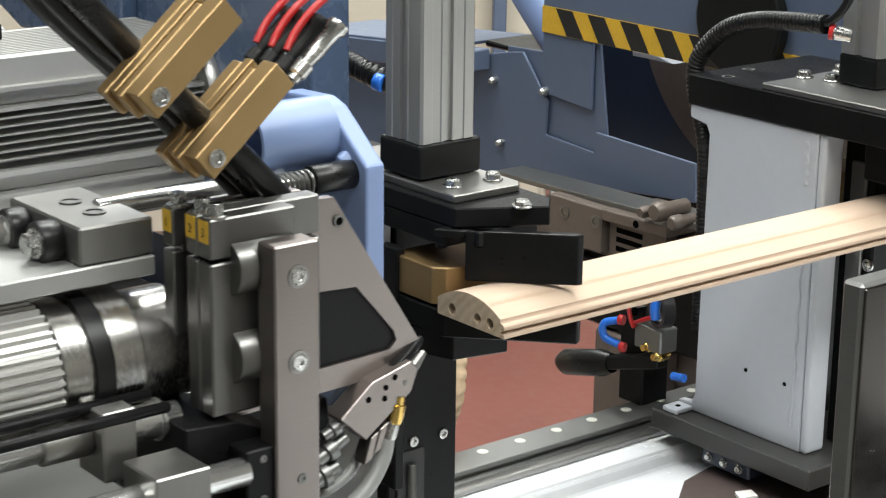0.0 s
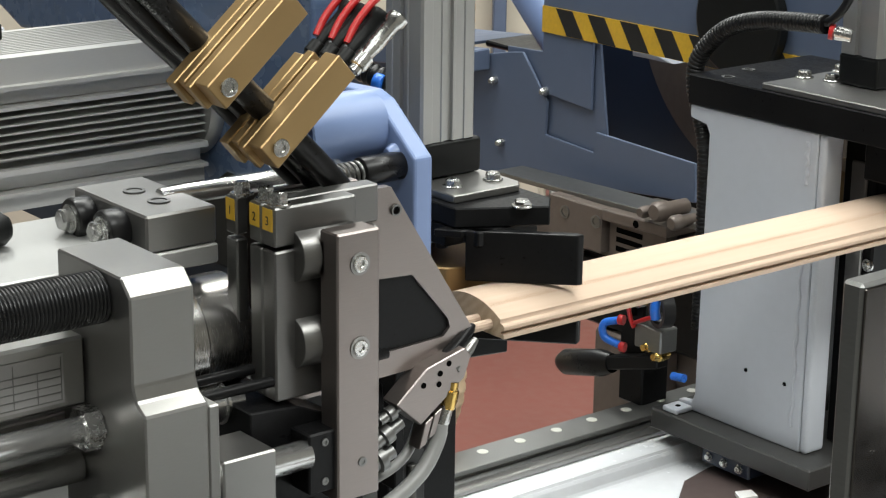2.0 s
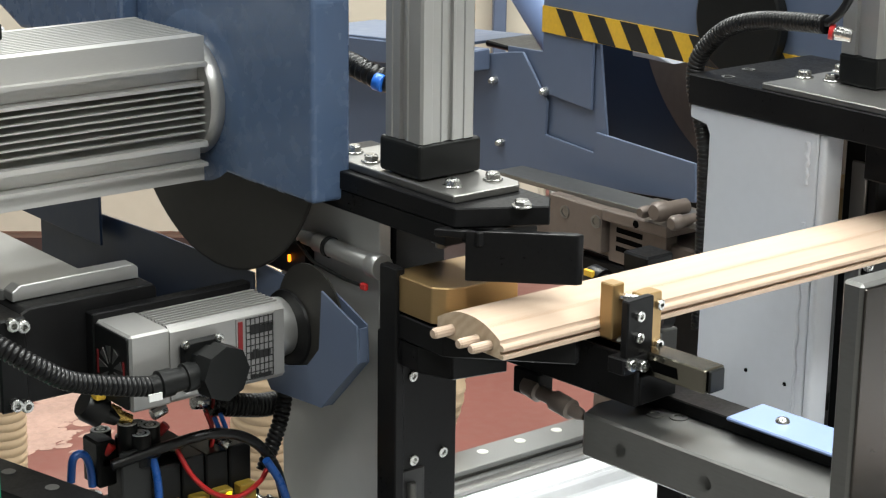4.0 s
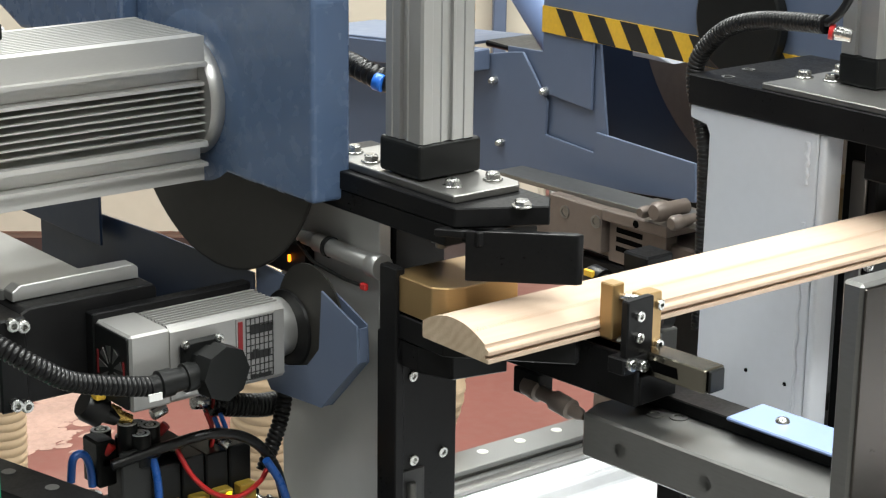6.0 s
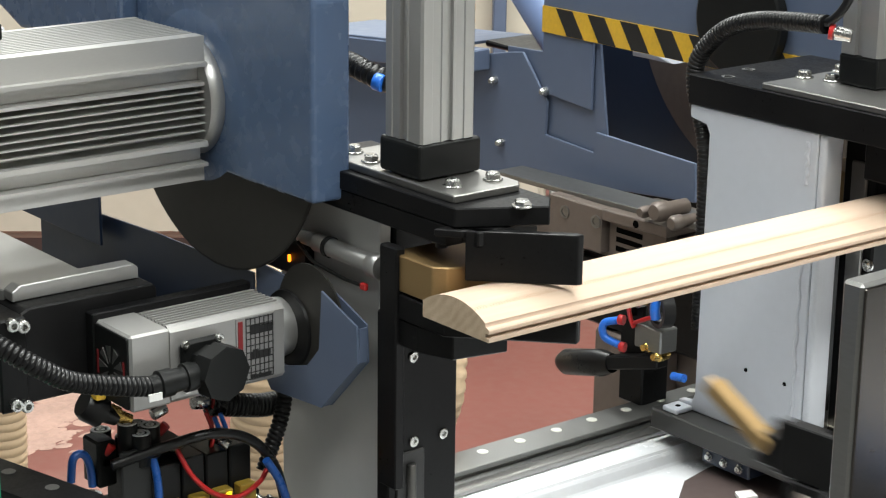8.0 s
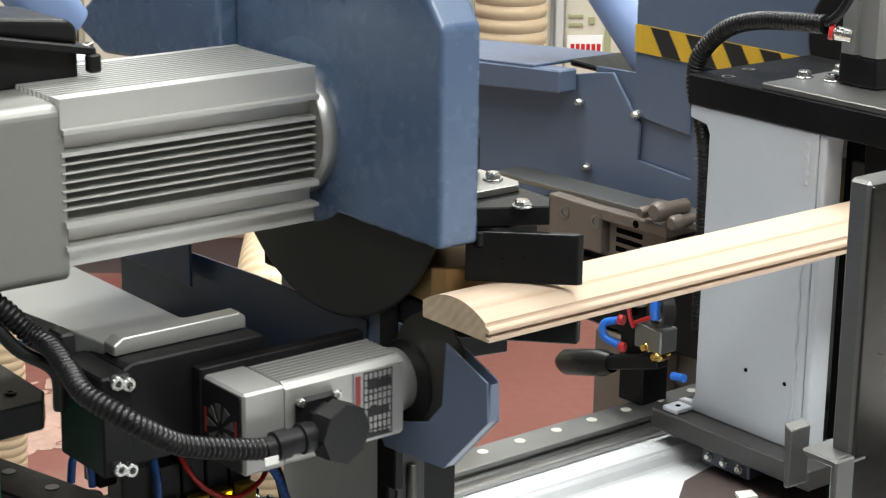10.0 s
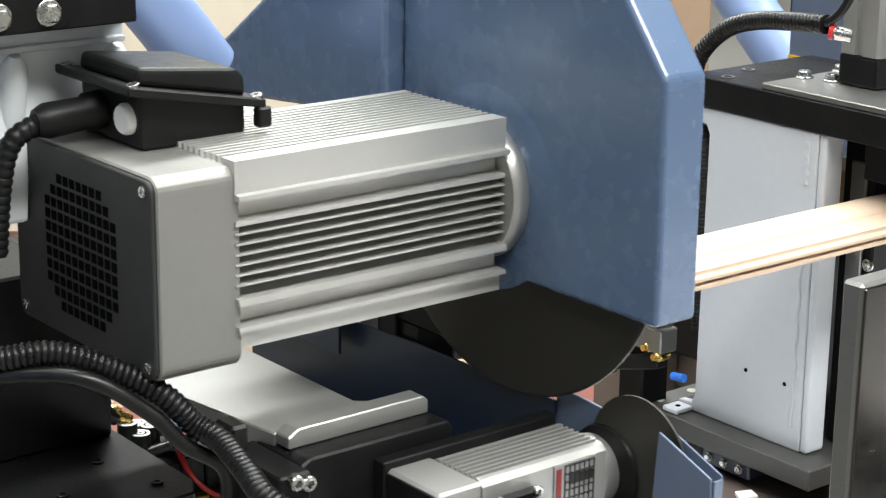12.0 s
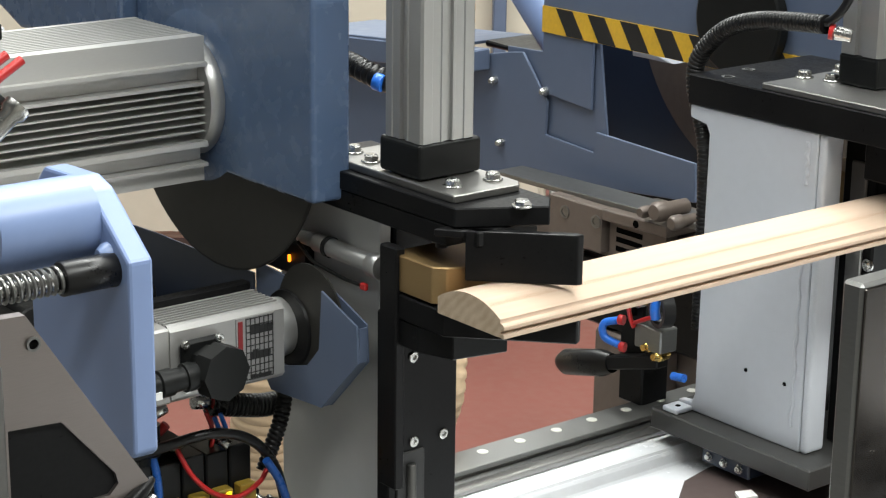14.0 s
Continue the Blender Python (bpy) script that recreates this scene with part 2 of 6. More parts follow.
def lathe(bm, p0, p1, rings, seg=24, smooth=True):
    """A turned body along p0 to p1: rings of (share of the way, radius)."""
    p0, p1 = Vector(p0), Vector(p1)
    t = turn_to(p1 - p0)
    loops = []
    for s, r in rings:
        c = p0.lerp(p1, s)
        loops.append([bm.verts.new(c + t @ Vector((r * cos(tau * k / seg), r * sin(tau * k / seg), 0))) for k in range(seg)])
    fs = []
    for a, b in zip(loops, loops[1:]):
        for k in range(seg):
            f = bm.faces.new((a[k], a[(k + 1) % seg], b[(k + 1) % seg], b[k]))
            f.smooth = smooth
            fs.append(f)
    fs += [bm.faces.new(loops[0]), bm.faces.new(loops[-1])]
    bmesh.ops.recalc_face_normals(bm, faces=fs)
    return bm


def rod(bm, p0, p1, r, seg=24, edge=0.0006):
    ln = (Vector(p1) - Vector(p0)).length
    e = min(edge / ln, 0.2)
    return lathe(bm, p0, p1, [(0, r - edge), (e, r), (1 - e, r), (1, r - edge)], seg)


def ring(bm, p0, p1, r_out, r_in, seg=32):
    """A short open tube."""
    p0, p1 = Vector(p0), Vector(p1)
    t = turn_to(p1 - p0)
    loops = [[bm.verts.new(c + t @ Vector((r * cos(tau * k / seg), r * sin(tau * k / seg), 0))) for k in range(seg)]
             for c, r in ((p0, r_out), (p1, r_out), (p1, r_in), (p0, r_in))]
    fs = []
    for a, b in zip(loops, loops[1:] + loops[:1]):
        for k in range(seg):
            fs.append(bm.faces.new((a[k], a[(k + 1) % seg], b[(k + 1) % seg], b[k])))
    for f in fs:
        f.smooth = True
    bmesh.ops.recalc_face_normals(bm, faces=fs)
    return bm


def curve_points(pts, step):
    """Points at even steps on a smooth line through pts."""
    pts = [Vector(p) for p in pts]
    ext = [2 * pts[0] - pts[1]] + pts + [2 * pts[-1] - pts[-2]]
    dense = []
    for i in range(1, len(ext) - 2):
        p0, p1, p2, p3 = ext[i - 1:i + 3]
        for k in range(40):
            t = k / 40
            dense.append(0.5 * (2 * p1 + (p2 - p0) * t + (2 * p0 - 5 * p1 + 4 * p2 - p3) * t * t + (3 * p1 - p0 - 3 * p2 + p3) * t ** 3))
    dense.append(pts[-1])
    out, left = [dense[0]], step
    for a, b in zip(dense, dense[1:]):
        d = (b - a).length
        pos = 0.0
        while d - pos >= left:
            pos += left
            out.append(a.lerp(b, pos / d))
            left = step
        left -= d - pos
    return out


def hose(bm, pts, r, step=0.004, seg=12, ribs=0.0):
    """A bent tube through pts; ribs: how far every second ring is drawn in, for a corrugated one."""
    line = curve_points(pts, step / 2 if ribs else step)
    up = Vector((0.13, 0.21, 0.97))
    loops = []
    for i, c in enumerate(line):
        d = (line[min(i + 1, len(line) - 1)] - line[max(i - 1, 0)]).normalized()
        side = d.cross(up).normalized()
        up = side.cross(d).normalized()
        rad = r - ribs * (0.0, 0.22, 1.0, 0.22)[i % 4]
        loops.append([bm.verts.new(c + rad * (cos(tau * k / seg) * side + sin(tau * k / seg) * up)) for k in range(seg)])
    fs = []
    for a, b in zip(loops, loops[1:]):
        for k in range(seg):
            f = bm.faces.new((a[k], a[(k + 1) % seg], b[(k + 1) % seg], b[k]))
            f.smooth = True
            fs.append(f)
    fs += [bm.faces.new(loops[0]), bm.faces.new(loops[-1])]
    bmesh.ops.recalc_face_normals(bm, faces=fs)
    return bm


def BM():
    return bmesh.new()


def crisp(bm):
    """Marks every edge that folds by more than about fifty degrees as sharp."""
    for e in bm.edges:
        if len(e.link_faces) == 2 and e.calc_face_angle(0.0) > 0.9:
            e.smooth = False


def part(name, bm, material, parent=None, label=""):
    """Links a bmesh, drawn in the coordinates of the whole place, as one mesh under a thing or part."""
    if parent is not None:
        base = Vector(parent["at"])
        bmesh.ops.translate(bm, verts=bm.verts, vec=-base)
    crisp(bm)
    me = bpy.data.meshes.new(name)
    bm.to_mesh(me)
    bm.free()
    for mm in (material if isinstance(material, (list, tuple)) else [material]):
        me.materials.append(mm)
    ob = new(name, me)
    if parent is not None:
        ob.parent = parent
        ob["at"] = parent["at"]
    if label:
        ob["label"] = label
    return ob


def thing(name, at, label, category, group="", kind=""):
    ob = new(name)
    ob.empty_display_size = 0.02
    ob.location = at
    ob["at"] = list(at)
    return tagged(ob, label, category, group, kind)


def solo(name, bm, material, at, label, category, group="", kind=""):
    """A thing of one mesh with its origin at the given place."""
    bmesh.ops.translate(bm, verts=bm.verts, vec=-Vector(at))
    crisp(bm)
    me = bpy.data.meshes.new(name)
    bm.to_mesh(me)
    bm.free()
    for mm in (material if isinstance(material, (list, tuple)) else [material]):
        me.materials.append(mm)
    ob = new(name, me)
    ob.location = at
    ob["at"] = list(at)
    return tagged(ob, label, category, group, kind)


def hex_bolt(parent, at, d, r=0.0065, h=0.006, washer=True, material=None, name="bolt"):
    """A hexagon head with a washer at a place, looking along d."""
    bm = BM()
    at, d = Vector(at), Vector(d).normalized()
    if washer:
        rod(bm, at - d * 0.0005, at + d * 0.0016, r * 1.45, 20)
    t = turn_to(d)
    lathe(bm, at + d * 0.0014, at + d * (0.0014 + h), [(0, r * 1.1), (0.75, r * 1.1), (1, r * 0.92)], 6, False)
    rod(bm, at + d * (0.0014 + h * 0.6), at + d * (0.0014 + h + 0.0002), r * 0.8, 16, 0.0003)
    return part(name, bm, material or ZINC, parent)


def socket_screw(parent, at, d, r=0.0055, h=0.004, material=None, name="screw", dark=None):
    """A cap screw with a hexagon socket."""
    bm = BM()
    at, d = Vector(at), Vector(d).normalized()
    t = turn_to(d)
    outer = []
    for c, rr, n in ((at - d * 0.001, r, 18), (at + d * h * 0.8, r, 18), (at + d * h, r * 0.86, 18), (at + d * h, r * 0.5, 18), (at + d * h * 0.25, r * 0.46, 18)):
        outer.append([bm.verts.new(c + t @ Vector((rr * cos(tau * k / n), rr * sin(tau * k / n), 0))) for k in range(n)])
    fs = []
    for a, b in zip(outer, outer[1:]):
        for k in range(18):
            fs.append(bm.faces.new((a[k], a[(k + 1) % 18], b[(k + 1) % 18], b[k])))
    fs.append(bm.faces.new(outer[-1]))
    bmesh.ops.recalc_face_normals(bm, faces=fs)
    return part(name, bm, material or ZINC, parent)


def rounded(y0, y1, z0, z1, r, n=4):
    """A rectangle with round corners, as a list of points."""
    out = []
    for cx, cz, a0 in ((y1 - r, z1 - r, 0), (y0 + r, z1 - r, 90), (y0 + r, z0 + r, 180), (y1 - r, z0 + r, 270)):
        for k in range(n + 1):
            a = radians(a0 + 90 * k / n)
            out.append((cx + r * cos(a), cz + r * sin(a)))
    return out


# ---- the hall ----
# grey floor is added around the red part to keep red bounce low
bm = BM()
box(bm, -5, 7, -5, 7, -0.12, 0.0, 0)
solo("floor", bm, CONCRETE, (0, 0, 0), "grey concrete floor added to limit red bounce", "floor", kind="structure")
bm = BM()
box(bm, 0.1, 3.6, 1.2, 5.2, 0.0, 0.004, 0)
solo("red_floor_area", bm, FLOORM, (0, 0, 0), "red painted floor with wood dust, laid only where seen", "floor lane", kind="structure")
# wood dust and chips lying on the red floor behind the saw
rnd = random.Random(11)
bm = BM()
for k in range(520):
    cx, cy = rnd.choice(((0.72, 2.42), (0.84, 2.30), (0.66, 2.20), (0.95, 2.45), (0.62, 2.34), (0.80, 2.36), (0.74, 2.28)))
    cx, cy = cx + rnd.gauss(0, 0.060), cy + rnd.gauss(0, 0.035)
    size, n, turn = rnd.choice((0.003, 0.006, 0.010, 0.018, 0.026)) * rnd.uniform(0.7, 1.3), rnd.randint(7, 11), rnd.uniform(0, tau)
    low = [bm.verts.new((cx + size * rnd.uniform(0.6, 1.2) * cos(turn + tau * j / n) * 1.6, cy + size * rnd.uniform(0.6, 1.2) * sin(turn + tau * j / n), 0.0045)) for j in range(n)]
    top = bm.verts.new((cx, cy, 0.0055 + size * 0.16))
    for j in range(n):
        bm.faces.new((low[j], low[(j + 1) % n], top))
solo("wood_dust", bm, DUST, (0.75, 2.3, 0.004), "pale wood dust and chips lying on the red floor", "wood dust", kind="stuff")
# south wall is out of view and only closes the hall
for nm, dims in (("wall_north", (-5, 7, 7, 7.2, 0, 5)), ("wall_south", (-5, 7, -5.2, -5, 0, 5)),
                 ("wall_east", (7, 7.2, -5, 7, 0, 5)), ("wall_west", (-5.2, -5, -5, 7, 0, 5))):
    bm = BM()
    box(bm, *dims, 0)
    # west wall is unseen and darker, so side faces reflect less light
    west = nm == "wall_west"
    solo(nm, bm, DARKWALL if west else WALLM, (dims[0], dims[2], 0), "unseen hall wall, darkened to dim metal reflections" if west else "plain cream painted hall wall", "wall", kind="structure")
# unseen ceiling, added to close the hall and bounce light
bm = BM()
box(bm, -5.2, 7.2, -5.2, 7.2, 5.0, 5.2, 0)
solo("ceiling", bm, CEILM, (0, 0, 5), "unseen grey ceiling added to close the hall", "ceiling", kind="structure")


# ---- machine bed with its guide rail ----
def machine_bed():
    t = thing("machine_bed", (0.4, 0.1, 0.0), "white painted machine bed with a brown painted reflection, on the floor", "machine bed")
    bm = BM()
    prism(bm, [(-1.25, 0.0), (0.335, 0.0), (0.335, 0.685), (0.235, 0.685), (0.225, 0.672), (0.11, 0.672), (0.06, 0.655), (-1.25, 0.655)], "x", -0.02, 1.3, 0.004, 2)
    part("bed_body", bm, BEDWHITE, t)
    # thin brown sheet paints the soft brown reflection on the white bed
    bm = BM()
    prism(bm, [(0.30, -0.35), (0.60, -0.35), (0.62, 0.17), (0.50, 0.185), (0.437, 0.196), (0.392, 0.186), (0.352, 0.155)], "z", 0.6725, 0.676, 0.0)
    part("reflection_sheet", bm, BROWN, t, "brown grey sheet painting a soft reflection")
    bm = BM()
    prism(bm, [(0.285, 0.685), (0.325, 0.685), (0.325, 0.688), (0.320, 0.692), (0.325, 0.697), (0.325, 0.702), (0.285, 0.702), (0.285, 0.697), (0.290, 0.692), (0.285, 0.688)], "x", 0.02, 1.25, 0.0006)
    r = part("guide_rail", bm, GREYSTEEL, t, "dark steel guide rail with capped screw holes")
    for k in range(22):
        bm = BM()
        x = 0.0995 + 0.0475 * k
        rod(bm, (x, 0.311, 0.7015), (x, 0.311, 0.7026), 0.0056, 20, 0.0003)
        part("rail_cap", bm, PORCELAIN, r)
    bm = BM()
    box(bm, 0.02, 1.25, 0.268, 0.283, 0.685, 0.691, 0.001)
    part("rail_strip", bm, STEEL, t, "narrow steel edge strip")
    bm = BM()
    box(bm, 0.03, 0.45, 0.236, 0.264, 0.680, 0.6865, 0.002)
    part("slide_cover", bm, BEDWHITE, t)
    bm = BM()
    prism(bm, [(0.397, 0.118), (0.415, 0.112), (0.421, 0.126), (0.405, 0.132)], "z", 0.6765, 0.680, 0.0)
    part("paper_scrap", bm, LABEL, t, "white paper scrap")
    return t


machine_bed()


# ---- clamping stations: column, arm, upper jaw (fixed), base plates ----
def clamp_station(dx, name_label, panel):
    t = thing("clamp_station", (dx + 0.05, 0.14, 0.69 if panel else 0.0), name_label, "clamp station", "clamp stations")
    # column of slotted aluminium profile
    bm = BM()
    x0, x1, y0, y1 = dx + 0.027, dx + 0.081, 0.136, 0.184
    prof = []
    def side(ax, ay, bx, by, nx, ny):
        for s, d in ((0.04, 0), (0.20, 0), (0.215, 0.0009), (0.36, 0.0009), (0.375, 0), (0.42, 0), (0.43, 0.003), (0.57, 0.003), (0.58, 0), (0.625, 0), (0.64, 0.0009), (0.785, 0.0009), (0.80, 0), (0.96, 0)):
            prof.append((ax + (bx - ax) * s + nx * d, ay + (by - ay) * s + ny * d))
    side(x0, y0, x1, y0, 0, 1)
    side(x1, y0, x1, y1, -1, 0)
    side(x1, y1, x0, y1, 0, -1)
    side(x0, y1, x0, y0, 1, 0)
    prism(bm, prof, "z", 1.0672, 1.46, 0.0)
    part("column", bm, ALU, t, "slotted aluminium profile column")
    bm = BM()
    box(bm, dx + 0.0255, dx + 0.0885, 0.1355, 0.1895, 1.038, 1.067, 0.0035, seg=3)
    part("collar", bm, BLACKPL, t, "black plastic collar")
    bm = BM()
    prism(bm, [(dx + 0.022, 0.088), (dx + 0.088, 0.088), (dx + 0.094, 0.096), (dx + 0.094, 0.26), (dx + 0.022, 0.26)], "z", 1.031, 1.0372, 0.0008)
    part("top_plate", bm, STEEL, t, "ground steel plate")
    for bx, by in ((0.040, 0.112), (0.079, 0.110), (0.037, 0.215), (0.079, 0.215), (0.045, 0.250)):
        hex_bolt(t, (dx + bx, by, 1.0372), (0, 0, 1), 0.0056, 0.0052)
    bm = BM()
    prism(bm, [(dx + 0.014, 0.077), (dx + 0.078, 0.040), (dx + 0.096, 0.060), (dx + 0.100, 0.30), (dx + 0.012, 0.30)], "z", 1.0155, 1.031, 0.001)
    box(bm, dx + 0.014, dx + 0.098, 0.088, 0.30, 0.998, 1.0152, 0.001)
    part("arm", bm, BLACK, t, "black oxide steel arm")
    hex_bolt(t, (dx + 0.060, 0.052, 1.031), (0, 0, 1), 0.0058, 0.004)
    # upper jaw, a folded black plate
    bm = BM()
    prism(bm, [(dx + 0.017, 0.068), (dx + 0.078, 0.007), (dx + 0.0835, 0.0065), (dx + 0.0835, 0.013), (dx + 0.026, 0.072)], "z", 0.9752, 1.0150, 0.0012, 2)
    prism(bm, [(dx + 0.002, 0.088), (dx + 0.016, 0.070), (dx + 0.060, 0.060), (dx + 0.060, 0.090)], "z", 1.0085, 1.0148, 0.001)
    box(bm, dx + 0.022, dx + 0.082, 0.058, 0.078, 1.003, 1.0150, 0.001)
    part("upper_jaw", bm, BLACK, t, "black folded steel clamping jaw")
    bm = BM()
    rod(bm, (dx + 0.040, 0.125, 0.985), (dx + 0.040, 0.125, 1.0155), 0.005, 20)
    lathe(bm, (dx + 0.040, 0.125, 0.990), (dx + 0.040, 0.125, 0.996), [(0, 0.0098), (1, 0.0098)], 6, False)
    part("guide_pin", bm, STEEL, t, "steel guide pin with nut")
    if not panel:
        # rear support plate and lower guide body
        bm = BM()
        box(bm, 0.030, 0.042, 0.194, 0.339, 0.0, 0.9975, 0.001)
        part("support_plate", bm, SUPPORT, t, "dull grey steel support plate")
        bm = BM()
        box(bm, 0.044, 0.075, 0.1685, 0.1895, 0.0, 0.93, 0.002)
        part("slide_guide", bm, BLACK, t)
        # added black box stands for the dark behind the bronze jaw
        bm = BM()
        box(bm, 0.044, 0.098, 0.192, 0.30, 0.662, 0.9975, 0.002)
        part("rear_body", bm, BLACK, t, "black filler for the dark behind the jaw")
        bm = BM()
        box(bm, 0.044, 0.12, 0.19, 0.30, 0.0, 0.66, 0.002)
        part("foot", bm, GREYSTEEL, t)
        # proximity sensor on the support plate
        bm = BM()
        rod(bm, (0.020, 0.268, 0.9595), (0.020, 0.186, 0.9590), 0.0080, 20)
        rod(bm, (0.020, 0.292, 0.9600), (0.020, 0.266, 0.9595), 0.0062, 16)
        rod(bm, (0.020, 0.190, 0.9590), (0.020, 0.176, 0.9590), 0.0108, 20)
        s = part("air_cylinder", bm, ALU, t, "small round steel air cylinder")
        bm = BM()
        box(bm, 0.0180, 0.0204, 0.3080, 0.3106, 0.9325, 0.9390, 0.0004)
        part("signal_lamp", bm, LED, s, "small lit orange lamp")
        bm = BM()
        box(bm, 0.0205, 0.0299, 0.285, 0.352, 0.920, 0.9515, 0.002)
        part("sensor", bm, BLACKPL, s, "black sensor head")
        bm = BM()
        ring(bm, (0.020, 0.252, 0.9594), (0.020, 0.247, 0.9594), 0.0090, 0.007)
        part("clip", bm, BLACKPL, s)
        bm = BM()
        hose(bm, [(0.014, 0.288, 0.956), (0.010, 0.262, 0.947), (0.010, 0.240, 0.944), (0.010, 0.215, 0.942), (0.010, 0.192, 0.942)], 0.0016, 0.003, 8)
        part("sensor_cable", bm, BLACKPL, s)
        bm = BM()
        box(bm, 0.008, 0.012, 0.184, 0.192, 0.939, 0.945, 0.001)
        part("plug", bm, RED, s, "dark red cable plug")
    return t


clamp_station(0.0, "black clamp station with aluminium column, on the floor", False)


def far_clamp_station():
    t = thing("clamp_station", (0.50, 0.15, 0.70), "black clamp station with white side panel, on the guide rail", "clamp station", "clamp stations")
    px = 0.446
    bm = BM()
    prism(bm, [(0.093, 0.722), (0.252, 0.722), (0.252, 0.729), (0.234, 0.731), (0.230, 0.740), (0.2275, 1.004), (0.232, 1.012), (0.2535, 1.016), (0.2535, 1.0288), (0.093, 1.0288)], "x", px, px + 0.009, 0.0015, 2)
    p = part("side_panel", bm, WHITE, t, "grey white painted steel side panel")
    bm = BM()
    box(bm, px + 0.0002, px + 0.026, 0.0840, 0.0929, 0.722, 1.0285, 0.0035, seg=3)
    part("front_flange", bm, WHITE, t)
    bm = BM()
    line = [(px + 0.0002, 0.104 + 0.0010 * sin(k * 1.7) + 0.0005 * sin(k * 4.1), 0.98 + 0.04 * k / 12) for k in range(13)]
    hose(bm, line, 0.0026, 0.005, 8, 0.0009)
    line = [(px - 0.0002, 0.104 + 0.0010 * sin(k * 1.7), 0.745 + 0.2 * k / 22) for k in range(23)]
    hose(bm, line, 0.0022, 0.006, 8, 0.0007)
    part("weld_seam", bm, WHITE, p)
    # flat black discs paint the dark of two holes
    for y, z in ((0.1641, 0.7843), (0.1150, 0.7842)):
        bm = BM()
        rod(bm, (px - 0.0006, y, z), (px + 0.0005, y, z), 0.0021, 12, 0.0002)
        part("bolt_hole_shade", bm, HOLESHADE, p, "small black disc for the shade of a hole")
    bm = BM()
    box(bm, px - 0.022, px + 0.0, 0.2315, 0.252, 0.722, 0.727, 0.001)
    f = part("foot_tab", bm, WHITE, t)
    bm = BM()
    rod(bm, (px - 0.011, 0.241, 0.7266), (px - 0.011, 0.241, 0.7276), 0.0028, 12, 0.0002)
    part("tab_hole_shade", bm, HOLESHADE, f)
    bm = BM()
    box(bm, px - 0.026, px + 0.16, 0.056, 0.264, 0.701, 0.7218, 0.0015)
    part("base_plate", bm, DARKBASE, t, "dark grey steel base plate")
    bm = BM()
    box(bm, px - 0.020, px + 0.13, 0.135, 0.198, 0.684, 0.7005, 0.002)
    part("carriage", bm, NAVY, t, "dark blue guide carriage")
    for k in range(3):
        hex_bolt(t, (px - 0.020, 0.147 + 0.02 * k, 0.6925), (-1, 0, 0), 0.0032, 0.003)
    # heavy top beam, column on a bolted plate
    bm = BM()
    box(bm, px - 0.002, px + 0.17, -0.03, 0.256, 1.0292, 1.0580, 0.0012)
    part("top_beam", bm, BLACK, t, "heavy black top beam")
    bm = BM()
    box(bm, px + 0.0, px + 0.16, -0.02, 0.165, 1.0582, 1.0640, 0.0008)
    part("top_plate", bm, STEEL, t, "ground steel plate")
    for x, y in ((0.497, 0.158), (0.548, 0.158), (0.505, 0.132)):
        hex_bolt(t, (x, y, 1.064), (0, 0, 1), 0.0058, 0.0055)
    for x, y in ((0.462, 0.222), (0.505, 0.236)):
        bm = BM()
        ring(bm, (x, y, 1.058), (x, y, 1.0588), 0.0065, 0.004, 18)
        part("screw_recess", bm, GREYSTEEL, t)
    x0, x1, y0, y1 = 0.500, 0.560, 0.076, 0.122
    bm = BM()
    box(bm, x0, x1, y0, y1, 1.0642, 1.0930, 0.003, seg=2)
    part("collar", bm, BLACKPL, t, "black plastic collar")
    bm = BM()
    prof = []
    for ax, ay, bx, by, nx, ny in ((x0, y0, x1, y0, 0, 1), (x1, y0, x1, y1, -1, 0), (x1, y1, x0, y1, 0, -1), (x0, y1, x0, y0, 1, 0)):
        for s, d in ((0.06, 0), (0.40, 0), (0.42, 0.0035), (0.58, 0.0035), (0.60, 0), (0.94, 0)):
            prof.append((ax + (bx - ax) * s + nx * d, ay + (by - ay) * s + ny * d))
    prism(bm, prof, "z", 1.0932, 1.46, 0)
    part("column", bm, ALU, t, "slotted aluminium profile column")
    # guide body with washers, behind the flange
    bm = BM()
    box(bm, 0.492, 0.56, 0.060, 0.10, 0.7222, 1.0288, 0.002)
    g = part("slide_guide", bm, BLACK, t, "black guide body")
    bm = BM()
    box(bm, 0.488, 0.4918, 0.070, 0.088, 0.80, 1.0, 0.001)
    part("guide_strip", bm, STEEL, g)
    for z in (0.938, 0.905, 0.872, 0.842, 0.812, 0.783, 0.748):
        bm = BM()
        lathe(bm, (0.4925, 0.064, z), (0.4870, 0.064, z), [(0, 0.006), (0.4, 0.006), (0.45, 0.004), (1, 0.003)], 16)
        part("screw", bm, ZINC, g)
    bm = BM()
    box(bm, 0.470, 0.55, -0.01, 0.060, 0.990, 1.0288, 0.002)
    part("upper_jaw", bm, BLACK, t)
    # compressed air fitting near the column
    bm = BM()
    lathe(bm, (0.470, 0.030, 1.072), (0.500, 0.030, 1.072), [(0, 0.005), (0.2, 0.005), (0.22, 0.008), (0.5, 0.008), (0.52, 0.0105), (1, 0.0105)], 14)
    part("air_fitting", bm, ZINC, t, "nickel air fitting")
    bm = BM()
    hose(bm, [(0.490, 0.022, 1.055), (0.486, 0.022, 1.09), (0.486, 0.020, 1.13), (0.49, 0.02, 1.2)], 0.0085, 0.004, 14)
    hose(bm, [(0.468, 0.010, 1.058), (0.478, 0.012, 1.064), (0.484, 0.020, 1.075)], 0.013, 0.004, 14)
    part("air_pipe", bm, RUBBER, t, "dark air pipe")
